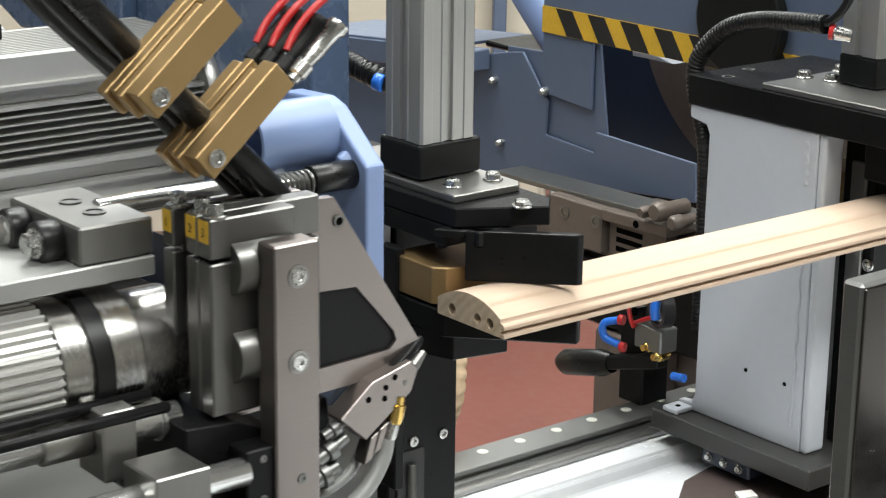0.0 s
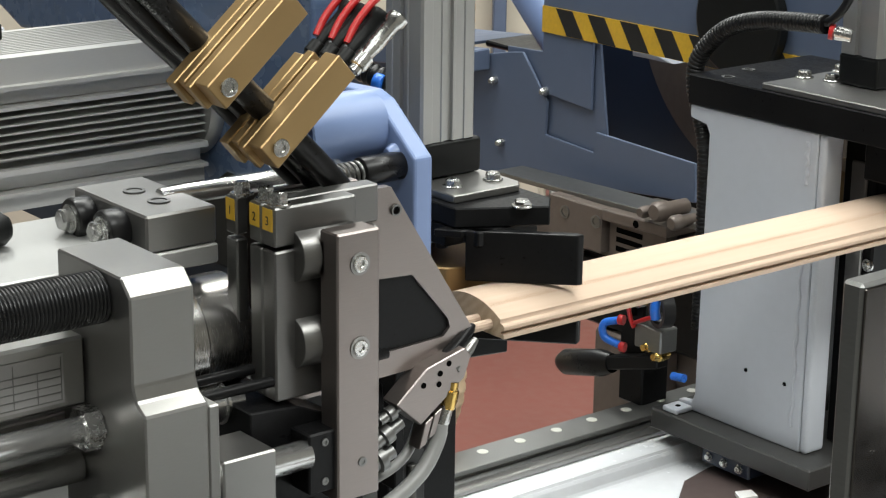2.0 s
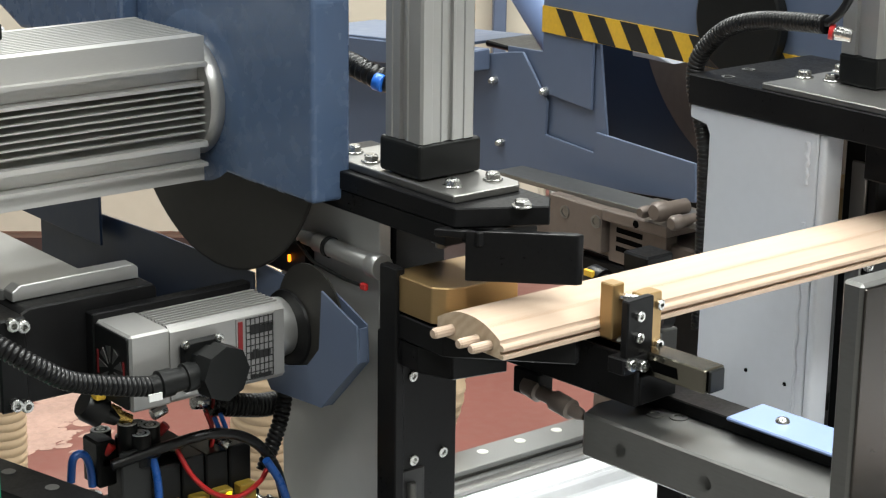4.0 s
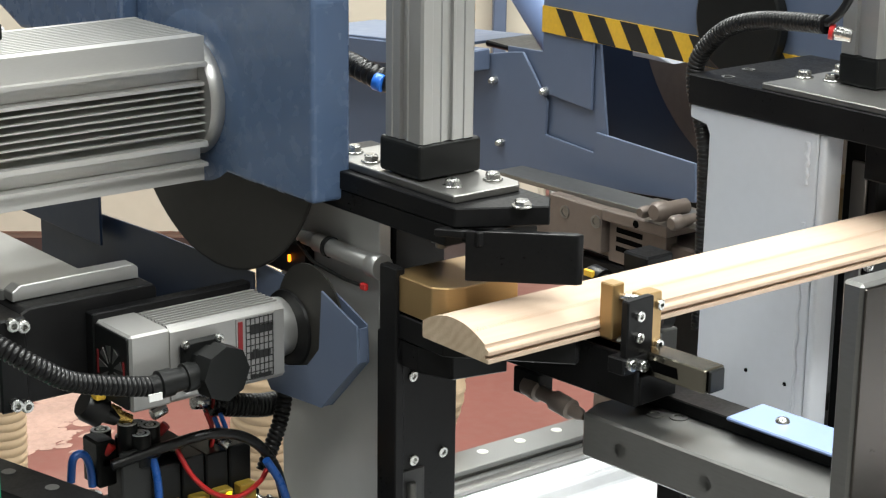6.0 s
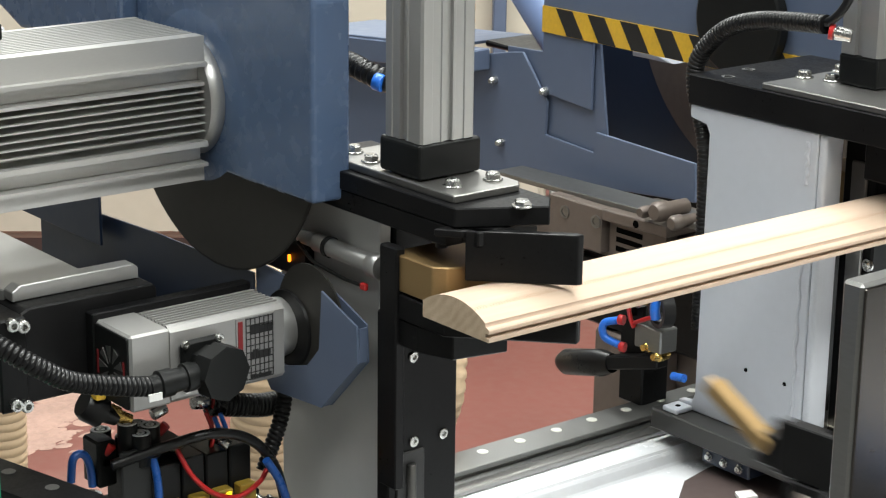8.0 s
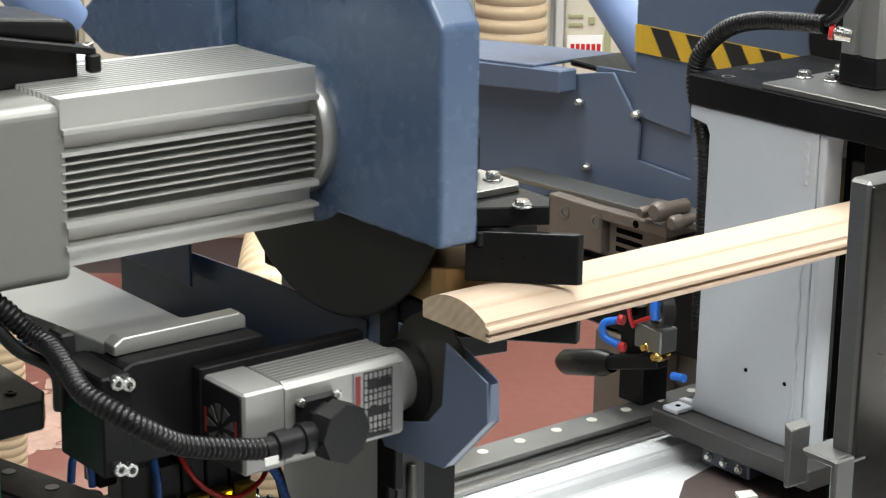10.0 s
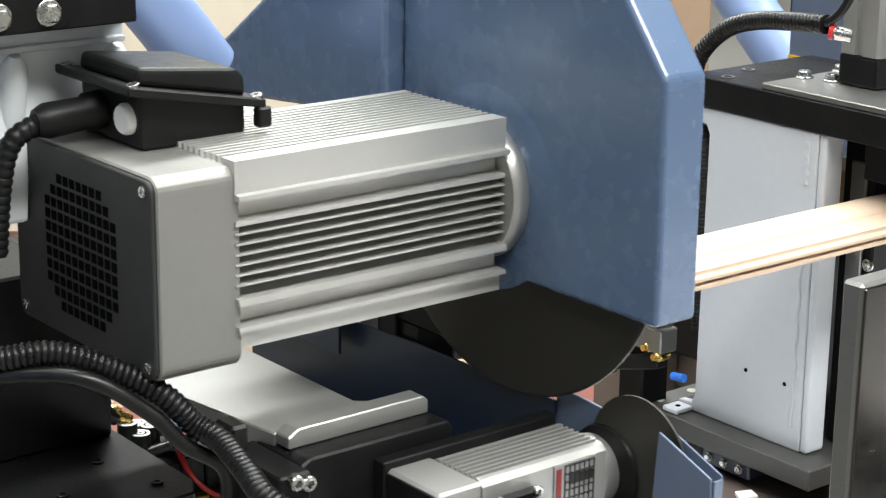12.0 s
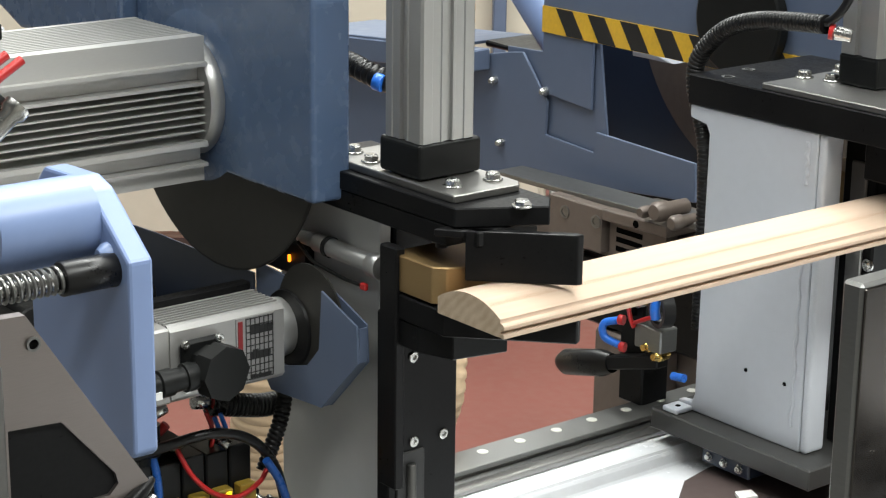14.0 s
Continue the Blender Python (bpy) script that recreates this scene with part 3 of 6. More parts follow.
    # corrugated cable over the beam
    bm = BM()
    hose(bm, [(px + 0.020, 0.246, 0.80), (px + 0.020, 0.248, 0.96), (px + 0.020, 0.258, 1.01), (px + 0.018, 0.2665, 1.040), (px + 0.018, 0.265, 1.066), (px + 0.020, 0.250, 1.088), (px + 0.020, 0.224, 1.106), (px + 0.020, 0.190, 1.116), (px + 0.018, 0.150, 1.121), (px + 0.018, 0.108, 1.124)], 0.0090, 0.0021, 14, 0.0012)
    part("conduit", bm, RUBBER, t, "black corrugated cable conduit")
    bm = BM()
    hose(bm, [(px + 0.018, 0.112, 1.124), (px + 0.02, 0.100, 1.131), (px + 0.025, 0.092, 1.145), (px + 0.03, 0.085, 1.17)], 0.0042, 0.003, 10)
    part("cable", bm, RUBBER, t)
    bm = BM()
    lathe(bm, (px + 0.02, 0.106, 1.118), (px + 0.03, 0.088, 1.115), [(0, 0.004), (0.3, 0.004), (0.32, 0.0065), (1, 0.006)], 14)
    part("plated_connector", bm, ZINC, t)
    bm = BM()
    ring(bm, (px + 0.02, 0.1055, 1.118), (px + 0.022, 0.102, 1.1175), 0.0072, 0.004, 14)
    part("red_ring", bm, RED, t)
    return t


far_clamp_station()


# ---- the far saw station behind: blue sheet covers, striped tape ----
def far_station():
    X = 0.70
    t = thing("far_saw_station", (X, 0.7, 0.0), "grey blue sheet metal saw station with striped warning tape", "machine")
    bm = BM()
    prism(bm, [(0.486, 0.841), (0.653, 0.826), (0.884, 0.788), (1.25, 0.745), (1.25, 0.93), (0.86, 0.958), (0.816, 0.967), (0.794, 0.970), (0.746, 0.915), (0.748, 0.873), (0.660, 0.867), (0.656, 0.893), (0.489, 0.887)], "x", X, X + 0.004, 0.0008)
    part("lower_cover", bm, GREYBLUE, t)
    bm = BM()
    prism(bm, [(0.637, 0.85), (0.83, 0.85), (0.83, 0.972), (0.757, 0.975), (0.757, 1.0), (0.660, 1.0)], "x", X + 0.006, X + 0.010, 0.0006)
    part("side_cover", bm, GREYBLUE, t)
    bm = BM()
    prism(bm, [(0.667, 0.918), (0.757, 0.926), (0.757, 1.01), (0.667, 1.01)], "x", X + 0.0005, X + 0.005, 0.0006)
    part("access_cover", bm, GREYBLUE, t)
    bm = BM()
    prism(bm, [(0.855, 0.938), (1.25, 0.900), (1.25, 0.935), (0.855, 0.966)], "x", X - 0.03, X - 0.001, 0.002)
    part("ledge", bm, GREYBLUE, t)
    bm = BM()
    prism(bm, [(0.25, 1.002), (0.757, 1.002), (0.757, 1.30), (0.25, 1.30)], "x", X, X + 0.004, 0.0006)
    u = part("upper_cover", bm, GREYBLUE, t)
    # dark sheet puts the shade of the station's open inside into colour
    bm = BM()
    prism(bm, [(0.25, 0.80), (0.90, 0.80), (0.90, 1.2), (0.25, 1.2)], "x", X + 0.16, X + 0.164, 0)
    part("inner_dark_sheet", bm, NAVY, t, "dark sheet standing for the shaded inside")
    bm = BM()
    lathe(bm, (X + 0.11, 0.478, 1.062), (X + 0.118, 0.478, 1.062), [(0, 0.223), (0.02, 0.226), (0.98, 0.226), (1, 0.223)], 96)
    part("far_blade", bm, MACH, t, "dull grey saw disc")
    bm = BM()
    lathe(bm, (X - 0.016, 0.4215, 1.062), (X - 0.003, 0.4215, 1.062), [(0, 0.060), (0.15, 0.063), (1, 0.063)], 64)
    part("hub_cover", bm, BLACKPL, t, "round black cover")
    # warning tape: yellow band with slanting black bars
    bm = BM()
    prism(bm, [(0.250, 1.0015), (0.757, 1.0015), (0.757, 1.034), (0.250, 1.034)], "x", X - 0.0016, X - 0.0004, 0)
    tape = part("warning_tape", bm, YELLOW, t, "yellow and black warning tape")
    for k in range(9):
        y = 0.7165 - k * 0.0563
        bm = BM()
        prism(bm, [(y - 0.0350, 1.002), (y - 0.0055, 1.002), (y + 0.0155, 1.0335), (y - 0.0140, 1.0335)], "x", X - 0.0022, X - 0.0014, 0)
        part("black_bar", bm, TAPEBLACK, tape)
    for y, z in ((0.846, 0.926), (0.830, 0.848), (0.748, 0.928)):
        bm = BM()
        lathe(bm, (X - 0.010, y, z), (X, y, z), [(0, 0.003), (0.4, 0.0055), (1, 0.0055)], 16)
        part("screw", bm, ZINC, t)
    bm = BM()
    prism(bm, [(0.570, 0.985), (0.64, 0.985), (0.64, 0.991), (0.60, 0.992)], "x", X + 0.04, X + 0.10, 0.001)
    part("ledge_strip", bm, WHITE, t, "white edge strip")
    bm = BM()
    prism(bm, [(0.905, 0.9615), (1.25, 0.9335), (1.25, 0.9375), (0.905, 0.9655)], "x", X - 0.028, X + 0.11, 0.001)
    part("ledge_top", bm, GREYBLUE, t, "folded grey blue top sheet")
    bm = BM()
    prism(bm, [(0.80, 0.958), (0.904, 0.958), (0.904, 0.966), (0.80, 0.963)], "x", X + 0.03, X + 0.12, 0.002)
    part("dark_strip", bm, RUBBER, t, "black strip on top of the cover")
    bm = BM()
    hose(bm, [(0.95, 1.279, 0.80), (0.95, 1.278, 0.95), (0.95, 1.275, 1.2), (0.95, 1.28, 1.6)], 0.056, 0.010, 36, 0.004)
    part("suction_hose", bm, HOSE, t, "wide beige ribbed suction hose")
    bm = BM()
    hose(bm, [(0.748, 0.98, 1.172), (0.748, 0.90, 1.099), (0.748, 0.83, 1.036), (0.748, 0.765, 0.978)], 0.030, 0.008, 28)
    part("suction_pipe", bm, LIGHTBLUE, t, "slanting light blue suction pipe")
    return t


far_saw = far_station()


def far_frame():
    t = thing("rear_machine", (0.72, 0.5, 0.0), "oily grey brown rear machine with guide blocks", "machine")
    bm = BM()
    box(bm, 0.64, 0.86, 0.28, 0.568, 0.0, 0.765, 0.004)
    part("frame_body", bm, MACH, t)
    bm = BM()
    prism(bm, [(0.34, 0.772), (0.70, 0.772), (0.70, 0.812), (0.34, 0.812)], "x", 0.63, 0.695, 0.003)
    r = part("cross_beam", bm, MACH, t)
    bm = BM()
    prism(bm, [(0.36, 0.838), (0.76, 0.829), (0.76, 0.835), (0.36, 0.846)], "x", 0.628, 0.675, 0.001)
    part("guide_bar", bm, GREYSTEEL, t, "dusty steel guide bar")
    bm = BM()
    box(bm, 0.612, 0.640, 0.548, 0.640, 0.781, 0.834, 0.0012)
    b = part("guide_block", bm, MACH, t, "brown grey guide block with two screws")
    for y in (0.6102, 0.5566):
        bm = BM()
        ring(bm, (0.613, y, 0.8178), (0.6105, y, 0.8178), 0.0078, 0.0046, 20)
        rod(bm, (0.613, y, 0.8178), (0.6112, y, 0.8178), 0.0042, 14, 0.0002)
        part("screw", bm, GREYSTEEL, b)
    bm = BM()
    prism(bm, [(0.442, 0.8235), (0.5475, 0.8215), (0.5475, 0.8345), (0.442, 0.8365)], "x", 0.612, 0.70, 0.001)
    b = part("clamp_bar", bm, MACH, t, "brown grey clamping bar")
    bm = BM()
    rod(bm, (0.6125, 0.4913, 0.829), (0.6112, 0.4913, 0.829), 0.0045, 16, 0.0002)
    part("bolt_hole_shade", bm, HOLESHADE, b)
    bm = BM()
    box(bm, 0.622, 0.640, 0.452, 0.545, 0.772, 0.8205, 0.001)
    b = part("slotted_block", bm, MACH, t)
    # black bars paint the shade inside three slots
    for z in (0.790, 0.801, 0.812):
        bm = BM()
        box(bm, 0.6212, 0.6225, 0.490, 0.532, z - 0.003, z + 0.003, 0)
        part("slot", bm, HOLESHADE, b)
    for y, z, r in ((0.452, 0.853, 0.012), (0.425, 0.846, 0.009), (0.474, 0.848, 0.007)):
        bm = BM()
        lathe(bm, (0.600, y, z), (0.650, y, z), [(0, r * 0.7), (0.1, r), (0.3, r), (0.32, r * 0.75), (1, r * 0.75)], 18)
        part("roller", bm, MACH, t, "oily brown roller")
    bm = BM()
    prism(bm, [(0.28, 0.690), (0.60, 0.690), (0.60, 0.770), (0.28, 0.770)], "x", 0.622, 0.638, 0.003)
    part("lower_beam", bm, BLACK, t)
    bm = BM()
    box(bm, 0.618, 0.6385, 0.44, 0.560, 0.30, 0.688, 0.003)
    part("door_panel", bm, MACH, t, "grey brown door panel")
    # added black sheet stands for the dark between covers and guide blocks
    bm = BM()
    box(bm, 0.868, 0.88, 0.28, 0.86, 0.60, 0.86, 0.002)
    part("back_dark_sheet", bm, BLACK, t, "black sheet added for the dark behind the guide blocks")
    return t


far_frame()


# ---- air valve with coloured tubes under the board ----
def air_valve():
    t = thing("air_valve", (0.42, 0.21, 0.69), "grey air valve block with red and blue tubes", "air valve")
    D = 0.44

    def q(y, z):
        return (D, y, z)
    bm = BM()
    box(bm, D - 0.012, D + 0.012, 0.262, 0.300, 0.775, 0.800, 0.0015)
    b = part("valve_body", bm, GREYSTEEL, t)
    bm = BM()
    prism(bm, [(0.270, 0.757), (0.345, 0.735), (0.345, 0.750), (0.270, 0.772)], "x", D - 0.008, D + 0.008, 0.0015)
    part("lower_body", bm, BLACK, t)
    bm = BM()
    lathe(bm, (D, 0.420, 0.722), (D, 0.342, 0.742), [(0, 0.009), (0.12, 0.014), (0.8, 0.0145), (1, 0.010)], 20)
    part("silencer", bm, RUBBER, t, "black rubber silencer")
    bm = BM()
    box(bm, D + 0.012, D + 0.05, 0.31, 0.345, 0.70, 0.86, 0.002)
    part("bracket", bm, BLACK, t)
    bm = BM()
    box(bm, D + 0.0, D + 0.03, 0.322, 0.338, 0.795, 0.842, 0.002)
    part("coil", bm, BLACKPL, t)
    for y, z in ((0.318, 0.835), (0.300, 0.820), (0.286, 0.826), (0.268, 0.772), (0.283, 0.778)):
        bm = BM()
        lathe(bm, (D - 0.016, y, z), (D + 0.004, y, z), [(0, 0.0035), (0.3, 0.0045), (0.35, 0.006), (0.7, 0.006), (1, 0.005)], 14)
        part("fitting", bm, BRASS if y < 0.29 else ZINC, t)
    bm = BM()
    lathe(bm, (D, 0.3800, 0.827), (D, 0.3440, 0.824), [(0, 0.011), (0.12, 0.0135), (0.6, 0.0135), (0.62, 0.009), (1, 0.008)], 20)
    rg = part("regulator", bm, RUBBER, t, "black regulator knob with yellow mark")
    bm = BM()
    box(bm, D - 0.0142, D - 0.0100, 0.362, 0.375, 0.831, 0.838, 0.0006)
    part("yellow_mark", bm, YELLOW, rg)
    bm = BM()
    lathe(bm, (D, 0.344, 0.824), (D, 0.322, 0.818), [(0, 0.005), (0.3, 0.005), (0.32, 0.0072), (0.7, 0.0072), (0.72, 0.005), (1, 0.005)], 14)
    part("plated_fitting", bm, ZINC, t)
    bm = BM()
    lathe(bm, (D, 0.304, 0.843), (D, 0.284, 0.838), [(0, 0.006), (0.4, 0.006), (0.42, 0.008), (1, 0.007)], 14)
    part("brass_fitting", bm, BRASS, t, "brass tube fitting")
    bm = BM()
    hose(bm, [(D - 0.012, 0.320, 0.797), (D - 0.02, 0.335, 0.791), (D - 0.02, 0.334, 0.777), (D - 0.012, 0.317, 0.770)], 0.0042, 0.003, 10)
    part("blue_tube", bm, BLUETUBE, t, "bent blue air tube")
    for y, z in ((0.3195, 0.7975), (0.3165, 0.7695)):
        bm = BM()
        rod(bm, (D - 0.013, y + 0.002, z), (D - 0.011, y - 0.004, z), 0.0052, 14)
        part("release_ring", bm, RED, t)
    bm = BM()
    hose(bm, [(D - 0.014, 0.268, 0.838), (D - 0.03, 0.285, 0.84), (D - 0.02, 0.302, 0.825), (D - 0.016, 0.302, 0.805), (D - 0.014, 0.298, 0.795)], 0.0023, 0.003, 8)
    hose(bm, [(D - 0.014, 0.298, 0.800), (D - 0.018, 0.282, 0.808), (D - 0.015, 0.262, 0.818)], 0.0023, 0.003, 8)
    part("red_tube", bm, RED, t, "thin red air tube")
    bm = BM()
    ring(bm, (D - 0.02, 0.262, 0.824), (D - 0.008, 0.258, 0.824), 0.0185, 0.0145)
    part("coiled_cable", bm, RUBBER, t)
    bm = BM()
    hose(bm, [(D - 0.02, 0.263, 0.833), (D - 0.022, 0.262, 0.824), (D - 0.02, 0.262, 0.814)], 0.005, 0.003, 10)
    part("blue_loop", bm, BLUETUBE, t)
    bm = BM()
    hose(bm, [(D - 0.005, 0.2500, 0.7555), (D - 0.005, 0.241, 0.7565), (D - 0.005, 0.2315, 0.7580)], 0.0042, 0.004, 12)
    part("tube_end", bm, BLUETUBE, t)
    return t


air_valve()
# ---- lower clamping slides: guide, black jaw and bronze stop ----
def clamp_slide(dx):
    t = thing("clamp_slide", (dx + 0.04, 0.15, 0.45), "black clamping slide with a bronze stop block", "clamp slide", "clamp slides")
    bm = BM()
    prism(bm, [(dx + 0.006, 0.079), (dx + 0.077, 0.004), (dx + 0.084, 0.008), (dx + 0.084, 0.15), (dx + 0.006, 0.15)], "z", 0.9290, 0.9495, 0.0010)
    part("lower_jaw", bm, BLACK, t, "black steel lower jaw")
    bm = BM()
    prism(bm, [(dx + 0.007, 0.150), (dx + 0.007, 0.112), (dx + 0.018, 0.082), (dx + 0.066, 0.072), (dx + 0.066, 0.150)], "z", 0.9065, 0.9288, 0.0010)
    part("jaw_carrier", bm, BLACK, t)
    bm = BM()
    prism(bm, [(dx + 0.0065, 0.095), (dx + 0.0150, 0.0860), (dx + 0.0290, 0.0805), (dx + 0.083, 0.0805), (dx + 0.083, 0.149), (dx + 0.0065, 0.149)], "z", 0.9515, 0.9815, 0.0010)
    s = part("stop_block", bm, BRONZE2, t, "bronze coloured stop block")
    # red disc stands for the red floor showing through the bore
    bm = BM()
    lathe(bm, (dx + 0.0233, 0.0815, 0.9590), (dx + 0.0275, 0.090, 0.9590), [(0, 0.0030), (0.5, 0.0030), (1, 0.002)], 20)
    part("plug", bm, RED, s, "red disc for the red floor seen through a bore")
    bm = BM()
    ring(bm, (dx + 0.0230, 0.0818, 0.9590), (dx + 0.0255, 0.087, 0.9590), 0.0042, 0.0030, 24)
    part("bore_rim", bm, BRONZE2, s)
    bm = BM()
    box(bm, dx + 0.008, dx + 0.080, 0.152, 0.168, 0.45, 0.9285, 0.0015)
    b = part("slide_body", bm, BLACK, t)
    bm = BM()
    box(bm, dx + 0.003, dx + 0.0125, 0.136, 0.158, 0.782, 0.987, 0.0012)
    part("side_strip", bm, BLACK, t)
    # dark strip laid on the body stands for a slot's shade
    bm = BM()
    box(bm, dx + 0.016, dx + 0.045, 0.1500, 0.1523, 0.55, 0.806, 0.001)
    part("slot_cover", bm, TAPEBLACK, b, "black strip standing for a slot in shade")
    bm = BM()
    rod(bm, (dx + 0.030, 0.1490, 0.60), (dx + 0.030, 0.1490, 0.795), 0.0042, 16)
    part("spindle", bm, GREYSTEEL, b)
    for x, z in ((0.034, 0.813), (0.065, 0.813), (0.033, 0.887)):
        socket_screw(t, (dx + x, 0.152, z), (0, -1, 0), 0.0046, 0.002)
    return t


slide_near = clamp_slide(0.0)
slide_far = clamp_slide(0.50)


# ---- wooden boards: moulded rail with a grooved edge ----
def board_profile():
    pts = [(0.0, 0.0), (0.0, 0.0030), (0.0042, 0.0034), (0.0042, 0.0062), (0.0, 0.0066), (0.0, 0.0092), (0.0012, 0.0104), (0.0040, 0.0112), (0.0046, 0.0124)]
    for k in range(19):
        s = k / 18
        y = 0.0046 + s * (0.0789 - 0.0046)
        u = (y - 0.041) / 0.0375
        pts.append((y, 0.0250 - 0.0115 * abs(u) ** 2.1))
    pts += [(0.0789, 0.0010), (0.0779, 0.0)]
    return pts


def board_mesh(name, x0, x1, holes, at):
    """A length of the moulding; holes: (y, z, radius, depth) bored into its end at x0."""
    bm = BM()
    prof = board_profile()
    n = len(prof)
    lo = [bm.verts.new((x0, y, z)) for y, z in prof]
    hi = [bm.verts.new((x1, y, z)) for y, z in prof]
    for k in range(n):
        f = bm.faces.new((lo[k], lo[(k + 1) % n], hi[(k + 1) % n], hi[k]))
        f.smooth = 9 <= k < 27
    bm.faces.new(hi).material_index = 1
    if holes:
        edges = [bm.edges.get((lo[k], lo[(k + 1) % n])) for k in range(n)]
        rims = []
        for y, z, r, d in holes:
            rim = [bm.verts.new((x0, y + r * cos(tau * k / 20), z + r * sin(tau * k / 20))) for k in range(20)]
            edges += [bm.edges.new((rim[k], rim[(k + 1) % 20])) for k in range(20)]
            rims.append((rim, d))
        g = bmesh.ops.triangle_fill(bm, use_beauty=True, edges=edges, normal=(-1, 0, 0))
        for f in [x for x in g["geom"] if isinstance(x, bmesh.types.BMFace)]:
            f.material_index = 1
        for rim, d in rims:
            deep = [bm.verts.new((x0 + d, v.co.y, v.co.z)) for v in rim]
            for k in range(20):
                f = bm.faces.new((rim[k], rim[(k + 1) % 20], deep[(k + 1) % 20], deep[k]))
                f.material_index, f.smooth = 1, True
            bm.faces.new(deep).material_index = 1
    else:
        bm.faces.new(lo).material_index = 1
    bmesh.ops.recalc_face_normals(bm, faces=bm.faces)
    for e in bm.edges:
        e.smooth = len(e.link_faces) == 2 and all(f.smooth for f in e.link_faces)
    bmesh.ops.translate(bm, verts=bm.verts, vec=Vector((0, 0, 0.95)))
    return bm


def tooth_line(bm, x0, x1, y=0.0185):
    """The rolled row of small notches along the moulding."""
    u = (y - 0.041) / 0.0375
    z = 0.95 + 0.0250 - 0.0115 * abs(u) ** 2.1
    slope = 0.0115 * 2.1 * abs(u) ** 1.1 / 0.0375
    x = x0
    w = 0.0019
    while x < x1:
        vs = []
        for a, b in ((0, -w), (0.0010, -w * 0.3), (0.0010, w * 0.3), (0, w), (0.0004, w), (0.0015, w * 0.3), (0.0015, -w * 0.3), (0.0004, -w)):
            vs.append(bm.verts.new((x + a, y + b, z + b * slope + 0.0004)))
        bm.faces.new(vs)
        x += 0.0027
    return bm


HOLES = [(0.0615, 0.0078, 0.0046, 0.03), (0.0311, 0.0080, 0.0042, 0.03), (0.0165, 0.0078, 0.0042, 0.03)]


def wooden_board(x0, x1, holes, label):
    t = thing("wooden_board", (0.0, 0.0, 0.95), label, "wooden board", "boards")
    part("moulding", board_mesh("moulding", x0, x1, holes, (0, 0, 0.95)), [WOOD, ENDWOOD], t)
    bm = BM()
    tooth_line(bm, x0 + 0.001, min(x1, x0 + 0.9))
    part("notch_strip", bm, GROOVEWOOD, t, "strip of small rolled notches")
    return t


board_old = wooden_board(0.0, 0.655, HOLES, "pale beech moulding with three drilled holes, held in the clamps")
board_new = wooden_board(0.0, 0.655, [], "pale beech moulding with a plain cut end, held in the clamps")
offcut = thing("offcut", (0.0, 0.0, 0.95), "thin sawn slice of pale beech moulding", "offcut")
part("slice", board_mesh("slice", -0.0145, -0.00002, [], (0, 0, 0.95)), [WOOD, ENDWOOD], offcut)
bm = BM()
tooth_line(bm, -0.0143, -0.0008)
part("notch_strip", bm, GROOVEWOOD, offcut)

dowels = []
for y, z, r, d in HOLES:
    bm = BM()
    seg = 24
    loops = []
    for x, rr in ((-0.0185, r * 0.72), (-0.0165, r * 0.93), (0.0270, r * 0.93), (0.0285, r * 0.7)):
        loops.append([bm.verts.new((x, y + rr * (1 - 0.06 * (k % 2)) * cos(tau * k / seg), 0.95 + z + rr * (1 - 0.06 * (k % 2)) * sin(tau * k / seg))) for k in range(seg)])
    for a, b in zip(loops, loops[1:]):
        for k in range(seg):
            bm.faces.new((a[k], a[(k + 1) % seg], b[(k + 1) % seg], b[k]))
    bm.faces.new(loops[0]), bm.faces.new(loops[-1])
    bmesh.ops.recalc_face_normals(bm, faces=bm.faces)
    dowels.append(solo("dowel", bm, WOOD, (0, y, 0.95 + z), "fluted beech dowel pin", "dowel", "dowels"))


